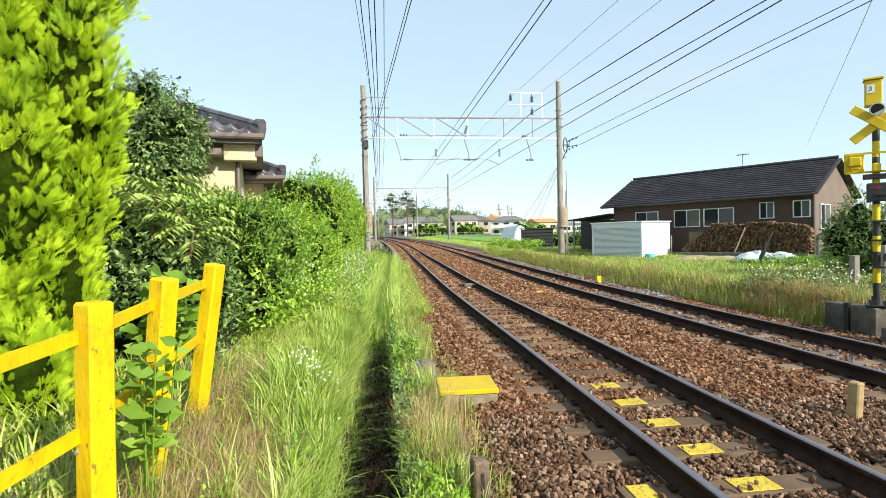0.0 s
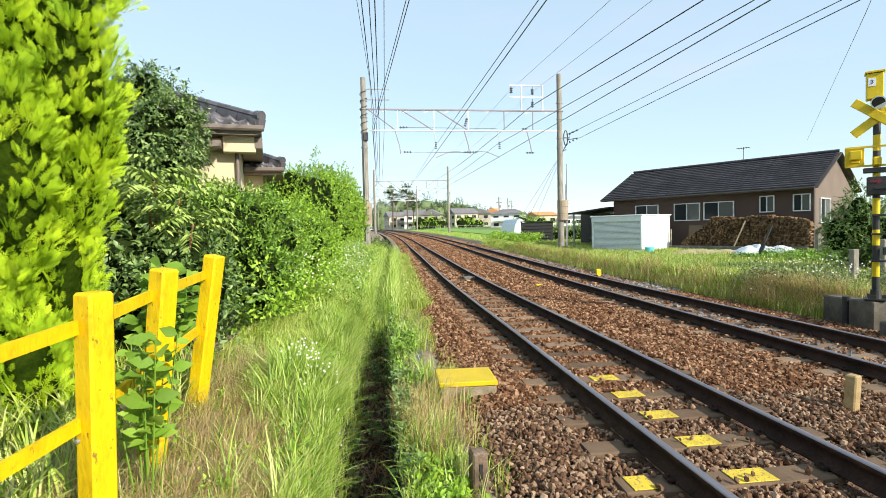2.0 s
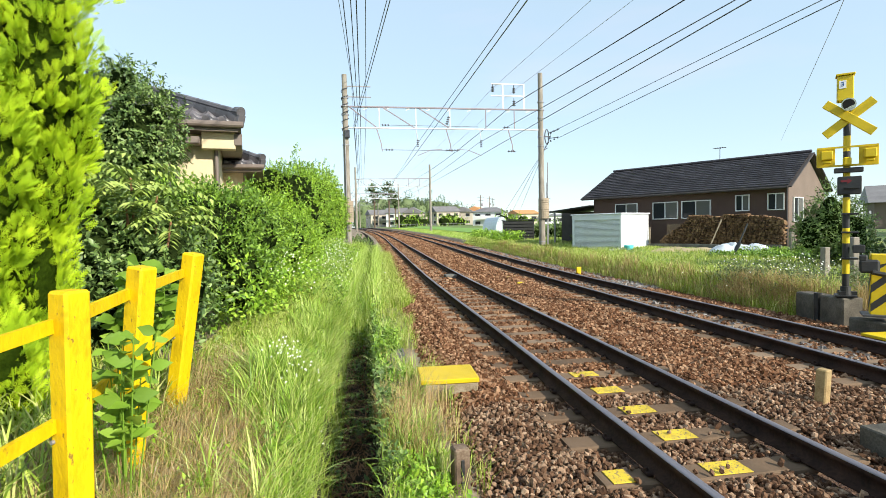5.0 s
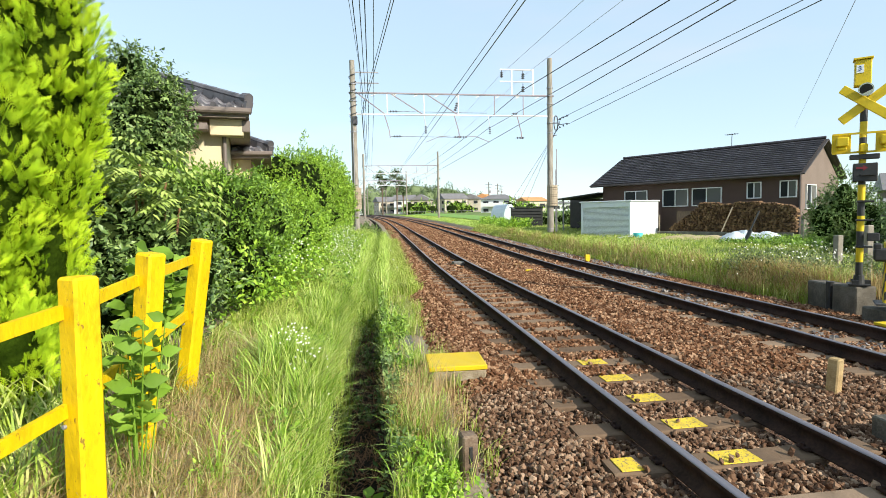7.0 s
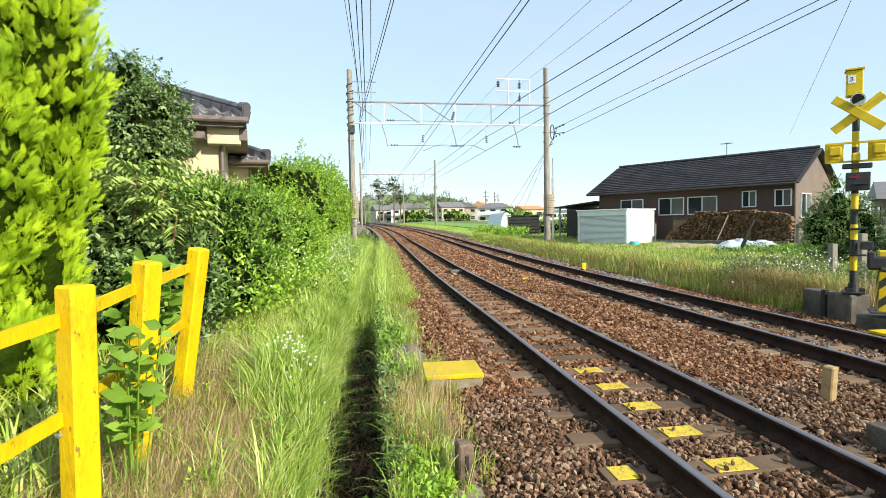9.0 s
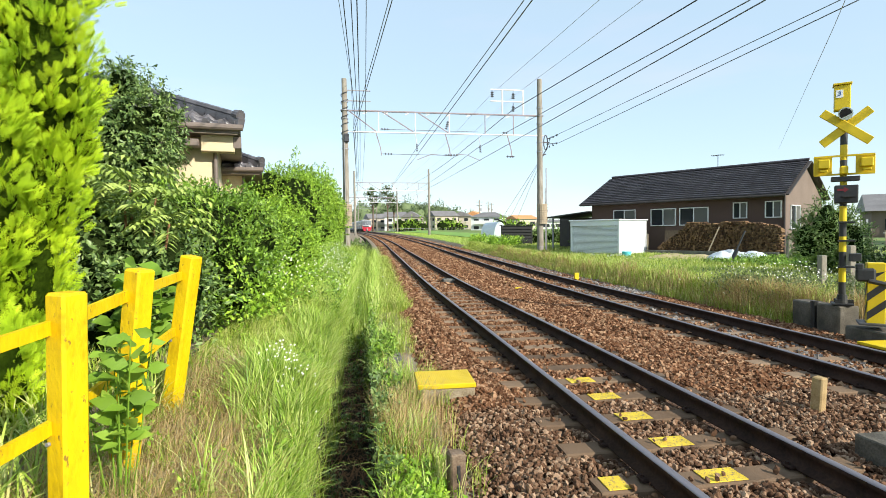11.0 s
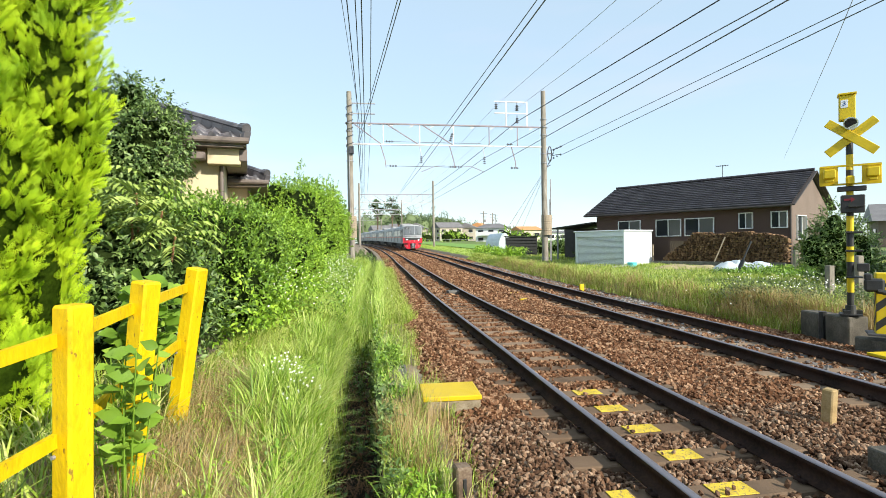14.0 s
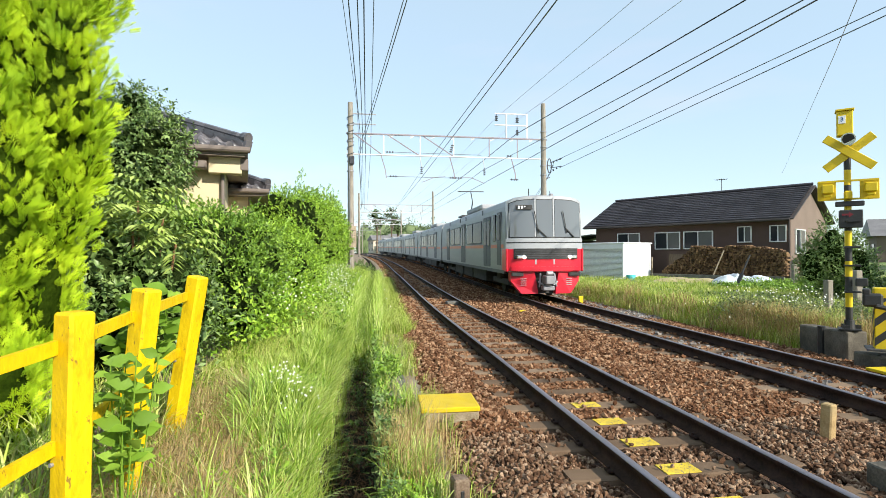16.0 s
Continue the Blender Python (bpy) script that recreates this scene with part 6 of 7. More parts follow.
def core_mesh(lobes, k=0.72):
    v, t = [], []
    bm = bmesh.new()
    bmesh.ops.create_icosphere(bm, subdivisions=3, radius=1.0)
    bv = np.array([q.co[:] for q in bm.verts])
    bt = np.array([[q.index for q in f.verts] for f in bm.faces])
    bm.free()
    for j, (c, r) in enumerate(lobes):
        w = k * (1 + 0.12 * np.sin(bv[:, 0] * 6 + j) * np.sin(bv[:, 2] * 5 + j))[:, None]
        t.append(bt + j * len(bv))
        v.append(np.array(c) + bv * np.array(r) * w)
    return np.concatenate(v), np.concatenate(t)


def bush(name, lobes, n, size, mat, label, cat, tpl=(LEAF_V, LEAF_T), up=0.5, droop=0.0, trunk=None, group="", core=0.72, leaf_name="foliage", sprig=4.0, core_mat="shade_core"):
    """A plant: stems, many leaves over uneven lobes, a dark core coloured as shade."""
    base = np.array([l[0] for l in lobes]).mean(0)
    zmin = min(l[0][2] - l[1][2] for l in lobes)
    b = empty(name, Matrix.Translation((base[0], base[1], zmin)), label, cat, group)
    inv = Matrix.Translation((-base[0], -base[1], -zmin))

    def under(ob):
        ob.parent = b
        ob.matrix_basis = inv
        return ob

    # leaves set along short twigs that stand out of the lobes
    per = 11
    c, co = shell_points(lobes, n // per)
    ax = unit(co * 0.75 + RNG.normal(size=c.shape) * 0.5 + np.array([0, 0, up]))
    ax[:, 2] -= droop
    ln = size * sprig * RNG.uniform(0.5, 1.3, len(c))
    f = (np.arange(per) + 0.5) / per
    p = (c[:, None] + ax[:, None] * ((f[None] - 0.4) * ln[:, None])[..., None] + np.array([0, 0, -0.12]) * (f[None] ** 2 * ln[:, None])[..., None]).reshape(-1, 3)
    out = np.repeat(co, per, 0)
    m = len(p)
    d = unit(np.repeat(ax, per, 0) * 0.55 + out * 0.2 + RNG.normal(size=(m, 3)) * 0.62)
    d[:, 2] -= droop
    ups = unit(out * 0.7 + np.array([0, 0, 0.8]) + RNG.normal(size=(m, 3)) * 0.45)
    v, t = scatter_pieces(p, d, ups, size * RNG.uniform(0.6, 1.35, m), *tpl)
    ob = under(new(leaf_name, mesh_of(leaf_name, v, t, [M[mat]])))
    tagged(ob, kind="stuff")
    # solid core fills the gaps; its default colour paints the shade in them
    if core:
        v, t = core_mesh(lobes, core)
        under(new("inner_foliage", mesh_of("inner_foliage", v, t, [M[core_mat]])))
    if trunk:
        bm = bmesh.new()
        top = Vector(max(lobes, key=lambda l: l[0][2])[0])
        foot = Vector((trunk[0], trunk[1], trunk[2]))
        mid = foot.lerp(top, 0.5) + Vector((0.05, 0.04, 0))
        add_rod(bm, foot, mid, trunk[3], trunk[3] * 0.7)
        add_rod(bm, mid, top, trunk[3] * 0.7, trunk[3] * 0.3)
        for l in lobes[:8]:
            add_rod(bm, mid, l[0], trunk[3] * 0.4, trunk[3] * 0.12, 6)
        under(part("trunk", bm, M["bark"]))
    return b


# golden conifer: a clump of upright plumes
# one flat spray: a stem with alternate twigs, each a small fan of scale shoots
_fv, _ft = [], []


def shoot(x0, y0, ang, length, wide):
    k = len(_fv)
    cx, cy = math.sin(ang), math.cos(ang)
    mx, my = x0 + cx * length * 0.5, y0 + cy * length * 0.5
    _fv.extend([(x0, y0, 0), (mx - cy * wide, my + cx * wide, 0.02), (x0 + cx * length, y0 + cy * length, -0.03), (mx + cy * wide, my - cx * wide, 0.02)])
    _ft.extend([(k, k + 2, k + 1), (k, k + 3, k + 2)])


for _k in range(5):
    for _s in (-1, 1):
        _y = 0.08 + 0.17 * _k + 0.07 * (_s > 0)
        _l = 0.44 * (1 - 0.11 * abs(_k - 1))
        _a = _s * (0.95 - 0.09 * _k)
        shoot(0, _y, _a, _l, 0.030)
        for _q, _w in ((0.4, 0.5), (0.62, -0.45)):
            shoot(math.sin(_a) * _l * _q, _y + math.cos(_a) * _l * _q, _a - _s * _w, _l * 0.5, 0.026)
shoot(0, 0.0, 0.0, 1.12, 0.030)
PLUME_V, PLUME_T = np.array(_fv, float) * np.array([0.72, 1, 1]), np.array(_ft)
PLUMES = [((-2.36, 4.52, 3.0), (0.34, 0.34, 0.90)), ((-2.44, 4.35, 1.35), (0.25, 0.28, 0.66)), ((-2.58, 4.12, 2.02), (0.31, 0.30, 0.92)), ((-2.98, 4.2, 2.75), (0.33, 0.33, 0.8)),
          ((-2.80, 4.6, 3.95), (0.45, 0.42, 1.0)), ((-2.26, 4.72, 4.1), (0.36, 0.36, 0.85)), ((-2.62, 4.12, 0.75), (0.33, 0.30, 0.62)), ((-2.32, 3.8, 0.62), (0.22, 0.24, 0.48)),
          ((-3.1, 4.25, 1.5), (0.42, 0.4, 1.0)), ((-2.62, 4.66, 2.3), (0.36, 0.3, 0.9)), ((-2.2, 4.6, 2.42), (0.17, 0.2, 0.36)), ((-2.72, 3.78, 1.15), (0.26, 0.24, 0.55)),
          ((-2.68, 4.28, 3.1), (0.22, 0.2, 0.5)), ((-2.86, 4.25, 2.2), (0.28, 0.24, 0.6)), ((-2.45, 4.62, 3.6), (0.3, 0.3, 0.6)), ((-2.3, 4.45, 1.95), (0.18, 0.2, 0.42))]


def golden_conifer():
    """Upright plumes, each a crowd of small tufts of flat sprays, with deep gaps between the plumes."""
    b = empty("golden_conifer", pose(-2.6, 4.7, 0.3), "tall golden-green conifer with upright feathery sprays", "conifer")
    g, go = shell_points(PLUMES, 2900, inner=0.74)
    per = 11
    k = len(g)
    axis = unit(go * 0.62 + np.array([0, 0, 1.0]) + RNG.normal(size=(k, 3)) * 0.16)
    ln = RNG.uniform(0.09, 0.20, k)
    e1 = unit(np.cross(axis, np.array([0.3, 0.9, 0.1])))
    e2 = np.cross(axis, e1)
    u = RNG.random((k, per))
    ang = RNG.uniform(0, math.tau, (k, per))
    ring = e1[:, None] * np.cos(ang)[..., None] + e2[:, None] * np.sin(ang)[..., None]
    p = g[:, None] + axis[:, None] * ((u - 0.75) * ln[:, None])[..., None] + ring * (0.30 * ln[:, None] * (1.15 - u))[..., None]
    d = unit(axis[:, None] + ring * (0.75 - 0.5 * u)[..., None] + RNG.normal(size=p.shape) * 0.14)
    n = unit(np.cross(d, ring) + ring * 0.55 + go[:, None] * 0.35 + RNG.normal(size=p.shape) * 0.25)
    p, d, n = (q.reshape(-1, 3) for q in (p, d, n))
    inv = Matrix.Translation((2.6, -4.7, -0.3))
    v, t = scatter_pieces(p, d, n, RNG.uniform(0.05, 0.115, len(p)), PLUME_V, PLUME_T)
    ob = new("sprays", mesh_of("sprays", v, t, [M["thuja"]]))
    tagged(ob, kind="stuff")
    # core painted as the shade seen in the gaps between plumes
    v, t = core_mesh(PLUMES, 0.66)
    co = new("inner_foliage", mesh_of("inner_foliage", v, t, [M["thuja_shade_core"]]))
    tr = bmesh.new()
    add_rod(tr, (-2.6, 4.7, 0.2), (-2.6, 4.7, 2.5), 0.09, 0.05)
    tk = part("trunk", tr, M["bark"])
    for o in (ob, co, tk):
        o.parent, o.matrix_basis = b, inv


golden_conifer()


# dark garden tree before the house
bush("garden_tree", [((-3.75, 9.7, 3.35), (0.75, 0.8, 0.95)), ((-4.3, 9.7, 3.0), (0.8, 0.8, 1.0)), ((-3.85, 9.7, 4.15), (0.4, 0.45, 0.42)), 
                     ((-4.2, 9.6, 2.2), (0.9, 0.8, 0.8)), ((-3.45, 9.8, 3.6), (0.4, 0.4, 0.35)), ((-3.55, 9.6, 2.9), (0.5, 0.5, 0.5))],
     26000, 0.075, "leaf_dark", "dark green broadleaf tree with an uneven crown", "tree", trunk=(-3.8, 9.7, 0.3, 0.12), core=0.5, droop=0.3, sprig=5.0)

# shrubs along the garden edge
bush("garden_shrub", [((-2.1, 7.9, 1.55), (0.75, 0.8, 0.75)), ((-1.75, 8.6, 1.45), (0.6, 0.7, 0.75)), ((-2.6, 8.4, 1.7), (0.8, 0.8, 0.7)), ((-1.7, 7.6, 0.95), (0.5, 0.6, 0.6))],
     30000, 0.055, "leaf", "dense mid-green shrub with small pointed leaves", "shrub", up=0.9, trunk=(-2.1, 8.1, 0.3, 0.05))
bush("garden_shrub", [((-2.75, 6.2, 1.2), (0.7, 0.7, 0.85)), ((-2.2, 6.3, 1.0), (0.6, 0.6, 0.75)), ((-3.2, 6.6, 1.5), (0.7, 0.7, 0.8)), ((-2.5, 5.5, 0.7), (0.45, 0.4, 0.5))],
     16000, 0.075, "leaf_dark", "shaded dark green shrub behind the fence", "shrub", up=0.4, trunk=(-2.6, 6.2, 0.3, 0.05))
bush("garden_shrub", [((-2.0, 10.5, 1.5), (0.7, 0.9, 0.85)), ((-1.65, 11.6, 1.35), (0.6, 0.9, 0.75)), ((-2.4, 12.0, 1.5), (0.8, 0.9, 0.8)), ((-1.55, 13.2, 1.3), (0.6, 0.9, 0.75)), ((-1.75, 9.8, 1.1), (0.5, 0.6, 0.6))],
     32000, 0.055, "leaf_bright", "rounded green shrub beside the grass bank", "shrub", up=0.8, trunk=(-2.0, 11.2, 0.3, 0.05))
bush("clipped_hedge", [((-2.4, 16.2, 1.35), (1.0, 1.2, 1.25)), ((-2.1, 18.3, 2.1), (0.9, 1.2, 1.75)), ((-2.9, 19.0, 2.4), (1.3, 1.5, 1.6)), ((-1.95, 20.6, 2.1), (1.0, 1.4, 1.85)), ((-1.8, 15.0, 1.2), (0.7, 0.9, 1.0))],
     62000, 0.072, "leaf_bright", "tall rounded bright green hedge", "hedge", up=0.4, sprig=2.6, core=0.78, trunk=(-2.4, 18, 0.3, 0.08))
bush("clipped_hedge", [((-1.9, 23.2, 2.2), (1.1, 1.5, 2.0)), ((-1.75, 26.0, 2.3), (1.0, 1.6, 2.2)), ((-2.3, 24.6, 2.6), (1.3, 1.6, 1.9)), ((-1.7, 28.6, 2.2), (1.0, 1.5, 2.2))],
     42000, 0.09, "leaf_bright", "tall green hedge running along the line", "hedge", up=0.4, sprig=2.6, core=0.78, trunk=(-2.0, 25.5, 0.3, 0.08))
bush("clipped_hedge", [((-1.9, 31.5, 2.1), (1.1, 1.6, 2.2)), ((-2.6, 34, 2.2), (1.6, 2.0, 2.3)), ((-2.8, 38, 2.0), (1.5, 2.4, 2.0)), ((-4.0, 44, 2.0), (2.0, 3.0, 2.0))],
     9000, 0.18, "leaf", "distant green hedge beside the gantry pole", "hedge", up=0.6, trunk=(-2.2, 33, 0.2, 0.08))
for (x, y, z), r in (((-0.15, 36, 0.3), 0.75), ((0.1, 40, 0.3), 0.7)):
    bush("low_bush", [((x, y, z), (r, r, 0.65)), ((x - 0.5, y + 0.5, z), (r * 0.8, r, 0.6))], 1800, 0.13, "leaf_dark", "small dark bush at the foot of the pole", "bush", core=0.7)


# pinnate-leaved shrub with drooping fronds and reddish stems
def frond_shrub():
    b = empty("pinnate_shrub", pose(-2.42, 6.3, 0.3), "shrub with long drooping feather leaves and reddish stems", "shrub")
    rn = np.random.default_rng(11)
    P, D, U, S = [], [], [], []
    bm = bmesh.new()
    heads = [(-0.1, 0.1, 2.0), (-0.5, 0.0, 2.15), (0.22, -0.05, 1.8), (0.42, -0.25, 1.5), (-0.75, 0.1, 1.9), (0.0, -0.3, 1.7)]
    for hx, hy, hz in heads:
        add_rod(bm, (hx * 0.3, hy * 0.3, 0), (hx, hy, hz - 0.1), 0.02, 0.012, 6)
        for k in range(10):
            a = rn.uniform(0, math.tau)
            L = rn.uniform(0.38, 0.62)
            el = rn.uniform(0.1, 0.9)
            p = np.array([hx, hy, hz - rn.uniform(0, 0.25)])
            d = np.array([math.cos(a) * math.cos(el), math.sin(a) * math.cos(el), math.sin(el)])
            for i in range(8):
                q = p + d * L / 8
                d = unit(d + np.array([0, 0, -0.16]))
                side = unit(np.cross(d, [0, 0, 1]))
                for sg in (-1, 1):
                    P.append(q)
                    D.append(unit(side * sg + d * 0.45 + np.array([0, 0, -0.35])))
                    U.append(np.array([0, 0, 1.0]) + rn.normal(size=3) * 0.2)
                    S.append(rn.uniform(0.12, 0.17) * (1 - 0.05 * abs(i - 4)))
                p = q
    v, t = scatter_pieces(np.array(P), np.array(D), np.array(U), np.array(S), LONG_V * np.array([1.35, 1, 1]), LEAF_T)
    ob = new("foliage", mesh_of("foliage", v, t, [M["leaf_frond"]]))
    ob.parent = b
    tagged(ob, kind="stuff")
    part("stem", bm, M["red_stem"], b)


frond_shrub()


# broad-leaved plants by the fence
BROAD_V = np.array([(0, 0, 0), (-0.26, 0.25, 0.05), (-0.31, 0.5, 0.05), (0, 1.0, -0.12), (0.31, 0.5, 0.05), (0.26, 0.25, 0.05), (0, 0.3, -0.02), (0, 0.62, 0.0)], float)
BROAD_T = np.array([(0, 6, 1), (1, 6, 2), (6, 7, 2), (2, 7, 3), (0, 5, 6), (5, 4, 6), (6, 4, 7), (7, 4, 3)])


def broad_plant(m, n, h, leaf, spread, label, mat="leaf_big", seed=1):
    b = empty("broadleaf_plant", m, label, "plant", "broadleaf plants")
    rn = np.random.default_rng(seed)
    stem = bmesh.new()
    leaves = 0
    for k in range(n):
        a, r = rn.uniform(0, math.tau), rn.uniform(0.0, spread * 0.5)
        top = Vector((math.cos(a) * r, math.sin(a) * r, h * rn.uniform(0.6, 1.0)))
        add_rod(stem, (top.x * 0.3, top.y * 0.3, 0), top, 0.005, 0.003, 5)
        for i in range(13):
            f = 0.42 + 0.58 * i / 12
            p = np.array([top.x * f, top.y * f, top.z * f])
            an = i * 2.4 + k
            d = np.array([math.cos(an), math.sin(an), rn.uniform(0.0, 0.5)])
            v, t = scatter_pieces(p[None], d[None], np.array([[0.3, -0.6, 0.75]]) + rn.normal(size=(1, 3)) * 0.6, np.array([leaf * rn.uniform(0.7, 1.2)]), BROAD_V, BROAD_T)
            ob = new("leaf", mesh_of("leaf", v, t, [M[mat]]))
            ob.parent = b
            leaves += 1
    part("stem", stem, M["red_stem"] if mat == "none" else M["leaf_big"], b)


broad_plant(pose(-1.16, 2.72, 0.25), 8, 0.88, 0.105, 0.5, "leafy green plant growing through the yellow fence", seed=2)
broad_plant(pose(-1.75, 4.9, 0.3), 6, 1.05, 0.17, 0.5, "broad-leaved bright plant behind the fence posts", seed=3)
broad_plant(pose(-2.15, 5.3, 0.3), 6, 0.85, 0.17, 0.5, "broad-leaved plant under the shrubs", seed=4)
broad_plant(pose(0.02, 3.55, -0.72), 5, 0.45, 0.16, 0.3, "dark leafy weed growing out of the ditch", seed=5)


# ---- grass ----
def blades(n, place, height, width, bend, mats, name, label, cat="grass", lean=0.25, clump=0.05, per=6):
    """Tufts of bent blades; place(n) gives rows of x, y, z and a height factor."""
    k = n // per
    p, hf = place(k)
    k = len(p)
    p = np.repeat(p, per, 0) + np.concatenate([RNG.normal(size=(k * per, 2)) * clump, np.zeros((k * per, 1))], 1)
    hf = np.repeat(hf, per)
    m = len(p)
    a = RNG.uniform(0, math.tau, m)
    d = np.stack([np.cos(a), np.sin(a), np.zeros(m)], 1)
    side = np.stack([-np.sin(a + 0.6), np.cos(a + 0.6), np.zeros(m)], 1)
    h = height * hf * RNG.uniform(0.45, 1.15, m)
    w = width * RNG.uniform(0.6, 1.3, m)
    l0 = (lean * RNG.uniform(0.1, 1.0, m) * h)[:, None] * d
    l1 = (bend * RNG.uniform(0.2, 1.2, m) * h)[:, None] * d
    up = np.array([0, 0, 1.0])
    b0, b1 = p - side * w[:, None] / 2, p + side * w[:, None] / 2
    mid = p + l0 + up * (h * 0.6)[:, None]
    c0, c1 = mid - side * w[:, None] * 0.38, mid + side * w[:, None] * 0.38
    tip = p + l0 + l1 + up * (h * (1 - 0.25 * bend))[:, None]
    v = np.stack([b0, b1, c0, c1, tip], 1).reshape(-1, 3)
    i = (np.arange(m) * 5)[:, None]
    t = np.concatenate([i + np.array([[0, 1, 3]]), i + np.array([[0, 3, 2]]), i + np.array([[2, 3, 4]])])
    ob = new(name, mesh_of(name, v, t, mats))
    return tagged(ob, label, cat, kind="stuff")


def band(v0, v1, y0, y1, power=1.6, hfun=None, dens=None):
    def place(k):
        y = y0 + (y1 - y0) * RNG.random(k) ** power
        v = RNG.uniform(v0, v1, k)
        keep = np.ones(k, bool) if dens is None else RNG.random(k) < dens(v, y)
        y, v = y[keep], v[keep]
        p = np.stack([v + line_x(y), y, ground_z(v, y) - 0.01], 1)
        return p, (np.ones(len(y)) if hfun is None else hfun(v, y))
    return place


def bare(v, y):
    """How grassy the bank is: thin by the fence foot, dense towards the ditch and away."""
    d = np.where((v < -0.66) & (y < 4.6), 0.10 + 0.25 * np.clip(y - 3.7, 0, 1), np.clip(0.55 + (v + 1.15) * 1.0 + (y - 4.2) * 0.4, 0.22, 1.0))
    return d * np.clip(0.75 + 0.55 * np.sin(y * 3.1 + v * 2.0) * np.sin(v * 6.3 - y * 1.3 + 1), 0.25, 1.0)


def bank_h(v, y):
    return np.clip(0.55 + (v + 1.0) * 0.35 + (y - 4) * 0.10, 0.35, 1.35) * (0.82 + 0.28 * np.sin(y * 1.7 + v * 3) + 0.18 * np.sin(y * 4.3 - v * 7))


def arching(n, place, height, width, mat, name, label, per=40, clump=0.05, reach=0.9):
    """Tufts of long blades that rise and bow over in five steps."""
    p, hf = place(n // per)
    k = len(p)
    tuft = RNG.uniform(0, math.tau, k)
    p = np.repeat(p, per, 0) + np.concatenate([RNG.normal(size=(k * per, 2)) * clump, np.zeros((k * per, 1))], 1)
    m = len(p)
    a = np.where(RNG.random(m) < 0.5, np.repeat(tuft, per) + RNG.normal(size=m) * 0.7, RNG.uniform(0, math.tau, m))
    h = height * np.repeat(hf, per) * RNG.uniform(0.5, 1.15, m)
    w = width * RNG.uniform(0.6, 1.3, m)
    r = reach * RNG.uniform(0.25, 1.1, m)
    d = np.stack([np.cos(a), np.sin(a)], 1)
    sd = np.stack([-np.sin(a), np.cos(a)], 1)
    rows = []
    for f, ww in ((0.0, 0.8), (0.3, 1.0), (0.58, 0.9), (0.82, 0.6)):
        out = (r * h * f ** 2.0)[:, None] * d
        z = h * (f * 1.05 - 0.42 * r * f ** 3.0)
        for sg in (-0.5, 0.5):
            rows.append(np.concatenate([p[:, :2] + out + sd * (sg * ww * w)[:, None], (p[:, 2] + z)[:, None]], 1))
    rows.append(np.concatenate([p[:, :2] + (r * h)[:, None] * d, (p[:, 2] + h * (1.05 - 0.42 * r))[:, None]], 1))
    v = np.stack(rows, 1).reshape(-1, 3)
    t0 = np.array([(0, 1, 3), (0, 3, 2), (2, 3, 5), (2, 5, 4), (4, 5, 7), (4, 7, 6), (6, 7, 8)])
    t = (t0[None] + (np.arange(m) * 9)[:, None, None]).reshape(-1, 3)
    return tagged(new(name, mesh_of(name, v, t, [M[mat]])), label, "grass", kind="stuff")


def lush(v, y):
    """Where the long bright grass stands: a broad swathe on the ditch side of the bank."""
    return np.clip((v + 1.05) * 2.2 - 0.1, 0, 1) * np.clip((y - 3.5) * 0.9, 0.08 + 0.4 * (v > -0.62), 1) * np.clip(0.7 + 0.5 * np.sin(y * 2.3 + v * 4), 0.2, 1)


blades(95000, band(-1.75, -0.36, 2.2, 12, 1.5, bank_h, bare), 0.34, 0.0058, 0.5, [M["grass"]], "bank_grass", "long bright green grass covering the bank", per=9, clump=0.03)
arching(46000, band(-1.3, -0.42, 2.8, 12.5, 1.25, lambda v, y: 0.8 + 0.35 * np.sin(y * 1.9 + v) ** 2, lush), 0.50, 0.0075, "lush", "long_bank_grass", "long arching bright green grass along the ditch", per=36, clump=0.035)
arching(2600, band(-1.6, -0.6, 2.4, 5.2, 1.0), 0.20, 0.006, "grass", "short_tufts", "short green tufts on the bare bank", per=22, clump=0.02)
blades(24000, band(-1.9, -0.36, 10, 36, 1.4, lambda v, y: 0.9 + 0.3 * np.sin(y * 0.9)), 0.55, 0.012, 0.55, [M["lush"]], "far_bank_grass", "long green grass further along the bank", per=7)
blades(5600, band(-1.7, -0.6, 2.3, 5.4, 1.1), 0.30, 0.0042, 0.9, [M["dry"]], "dry_bank_grass", "dry stalks among the green bank grass", lean=0.55, per=5, clump=0.06)
arching(2400, band(-0.50, -0.41, 2.6, 12, 1.3), 0.34, 0.0065, "lush", "ditch_edge_grass", "grass hanging over the edge of the ditch", per=16, clump=0.03, reach=1.1)


def patch(v, y):
    return np.clip(0.45 + 0.6 * np.sin(y * 2.3 + 0.8) * np.sin(v * 5 + y * 0.7) + (y - 6) * 0.05, 0.05, 1.0)


blades(9000, band(0.14, 0.85, 2.8, 16, 1.5, None, patch), 0.28, 0.0058, 0.6, [M["grass"]], "trackside_grass", "weedy green grass between ditch and ballast", per=12, clump=0.03)
arching(3600, band(0.12, 0.55, 3.0, 10, 1.2, None, patch), 0.34, 0.0075, "lush", "trackside_tufts", "bright grass tufts beside the ditch wall", per=24, clump=0.03)
blades(11000, band(0.25, 1.0, 12, 34, 1.2), 0.34, 0.012, 0.6, [M["grass"]], "far_trackside_grass", "pale green grass along the ballast edge", per=6)
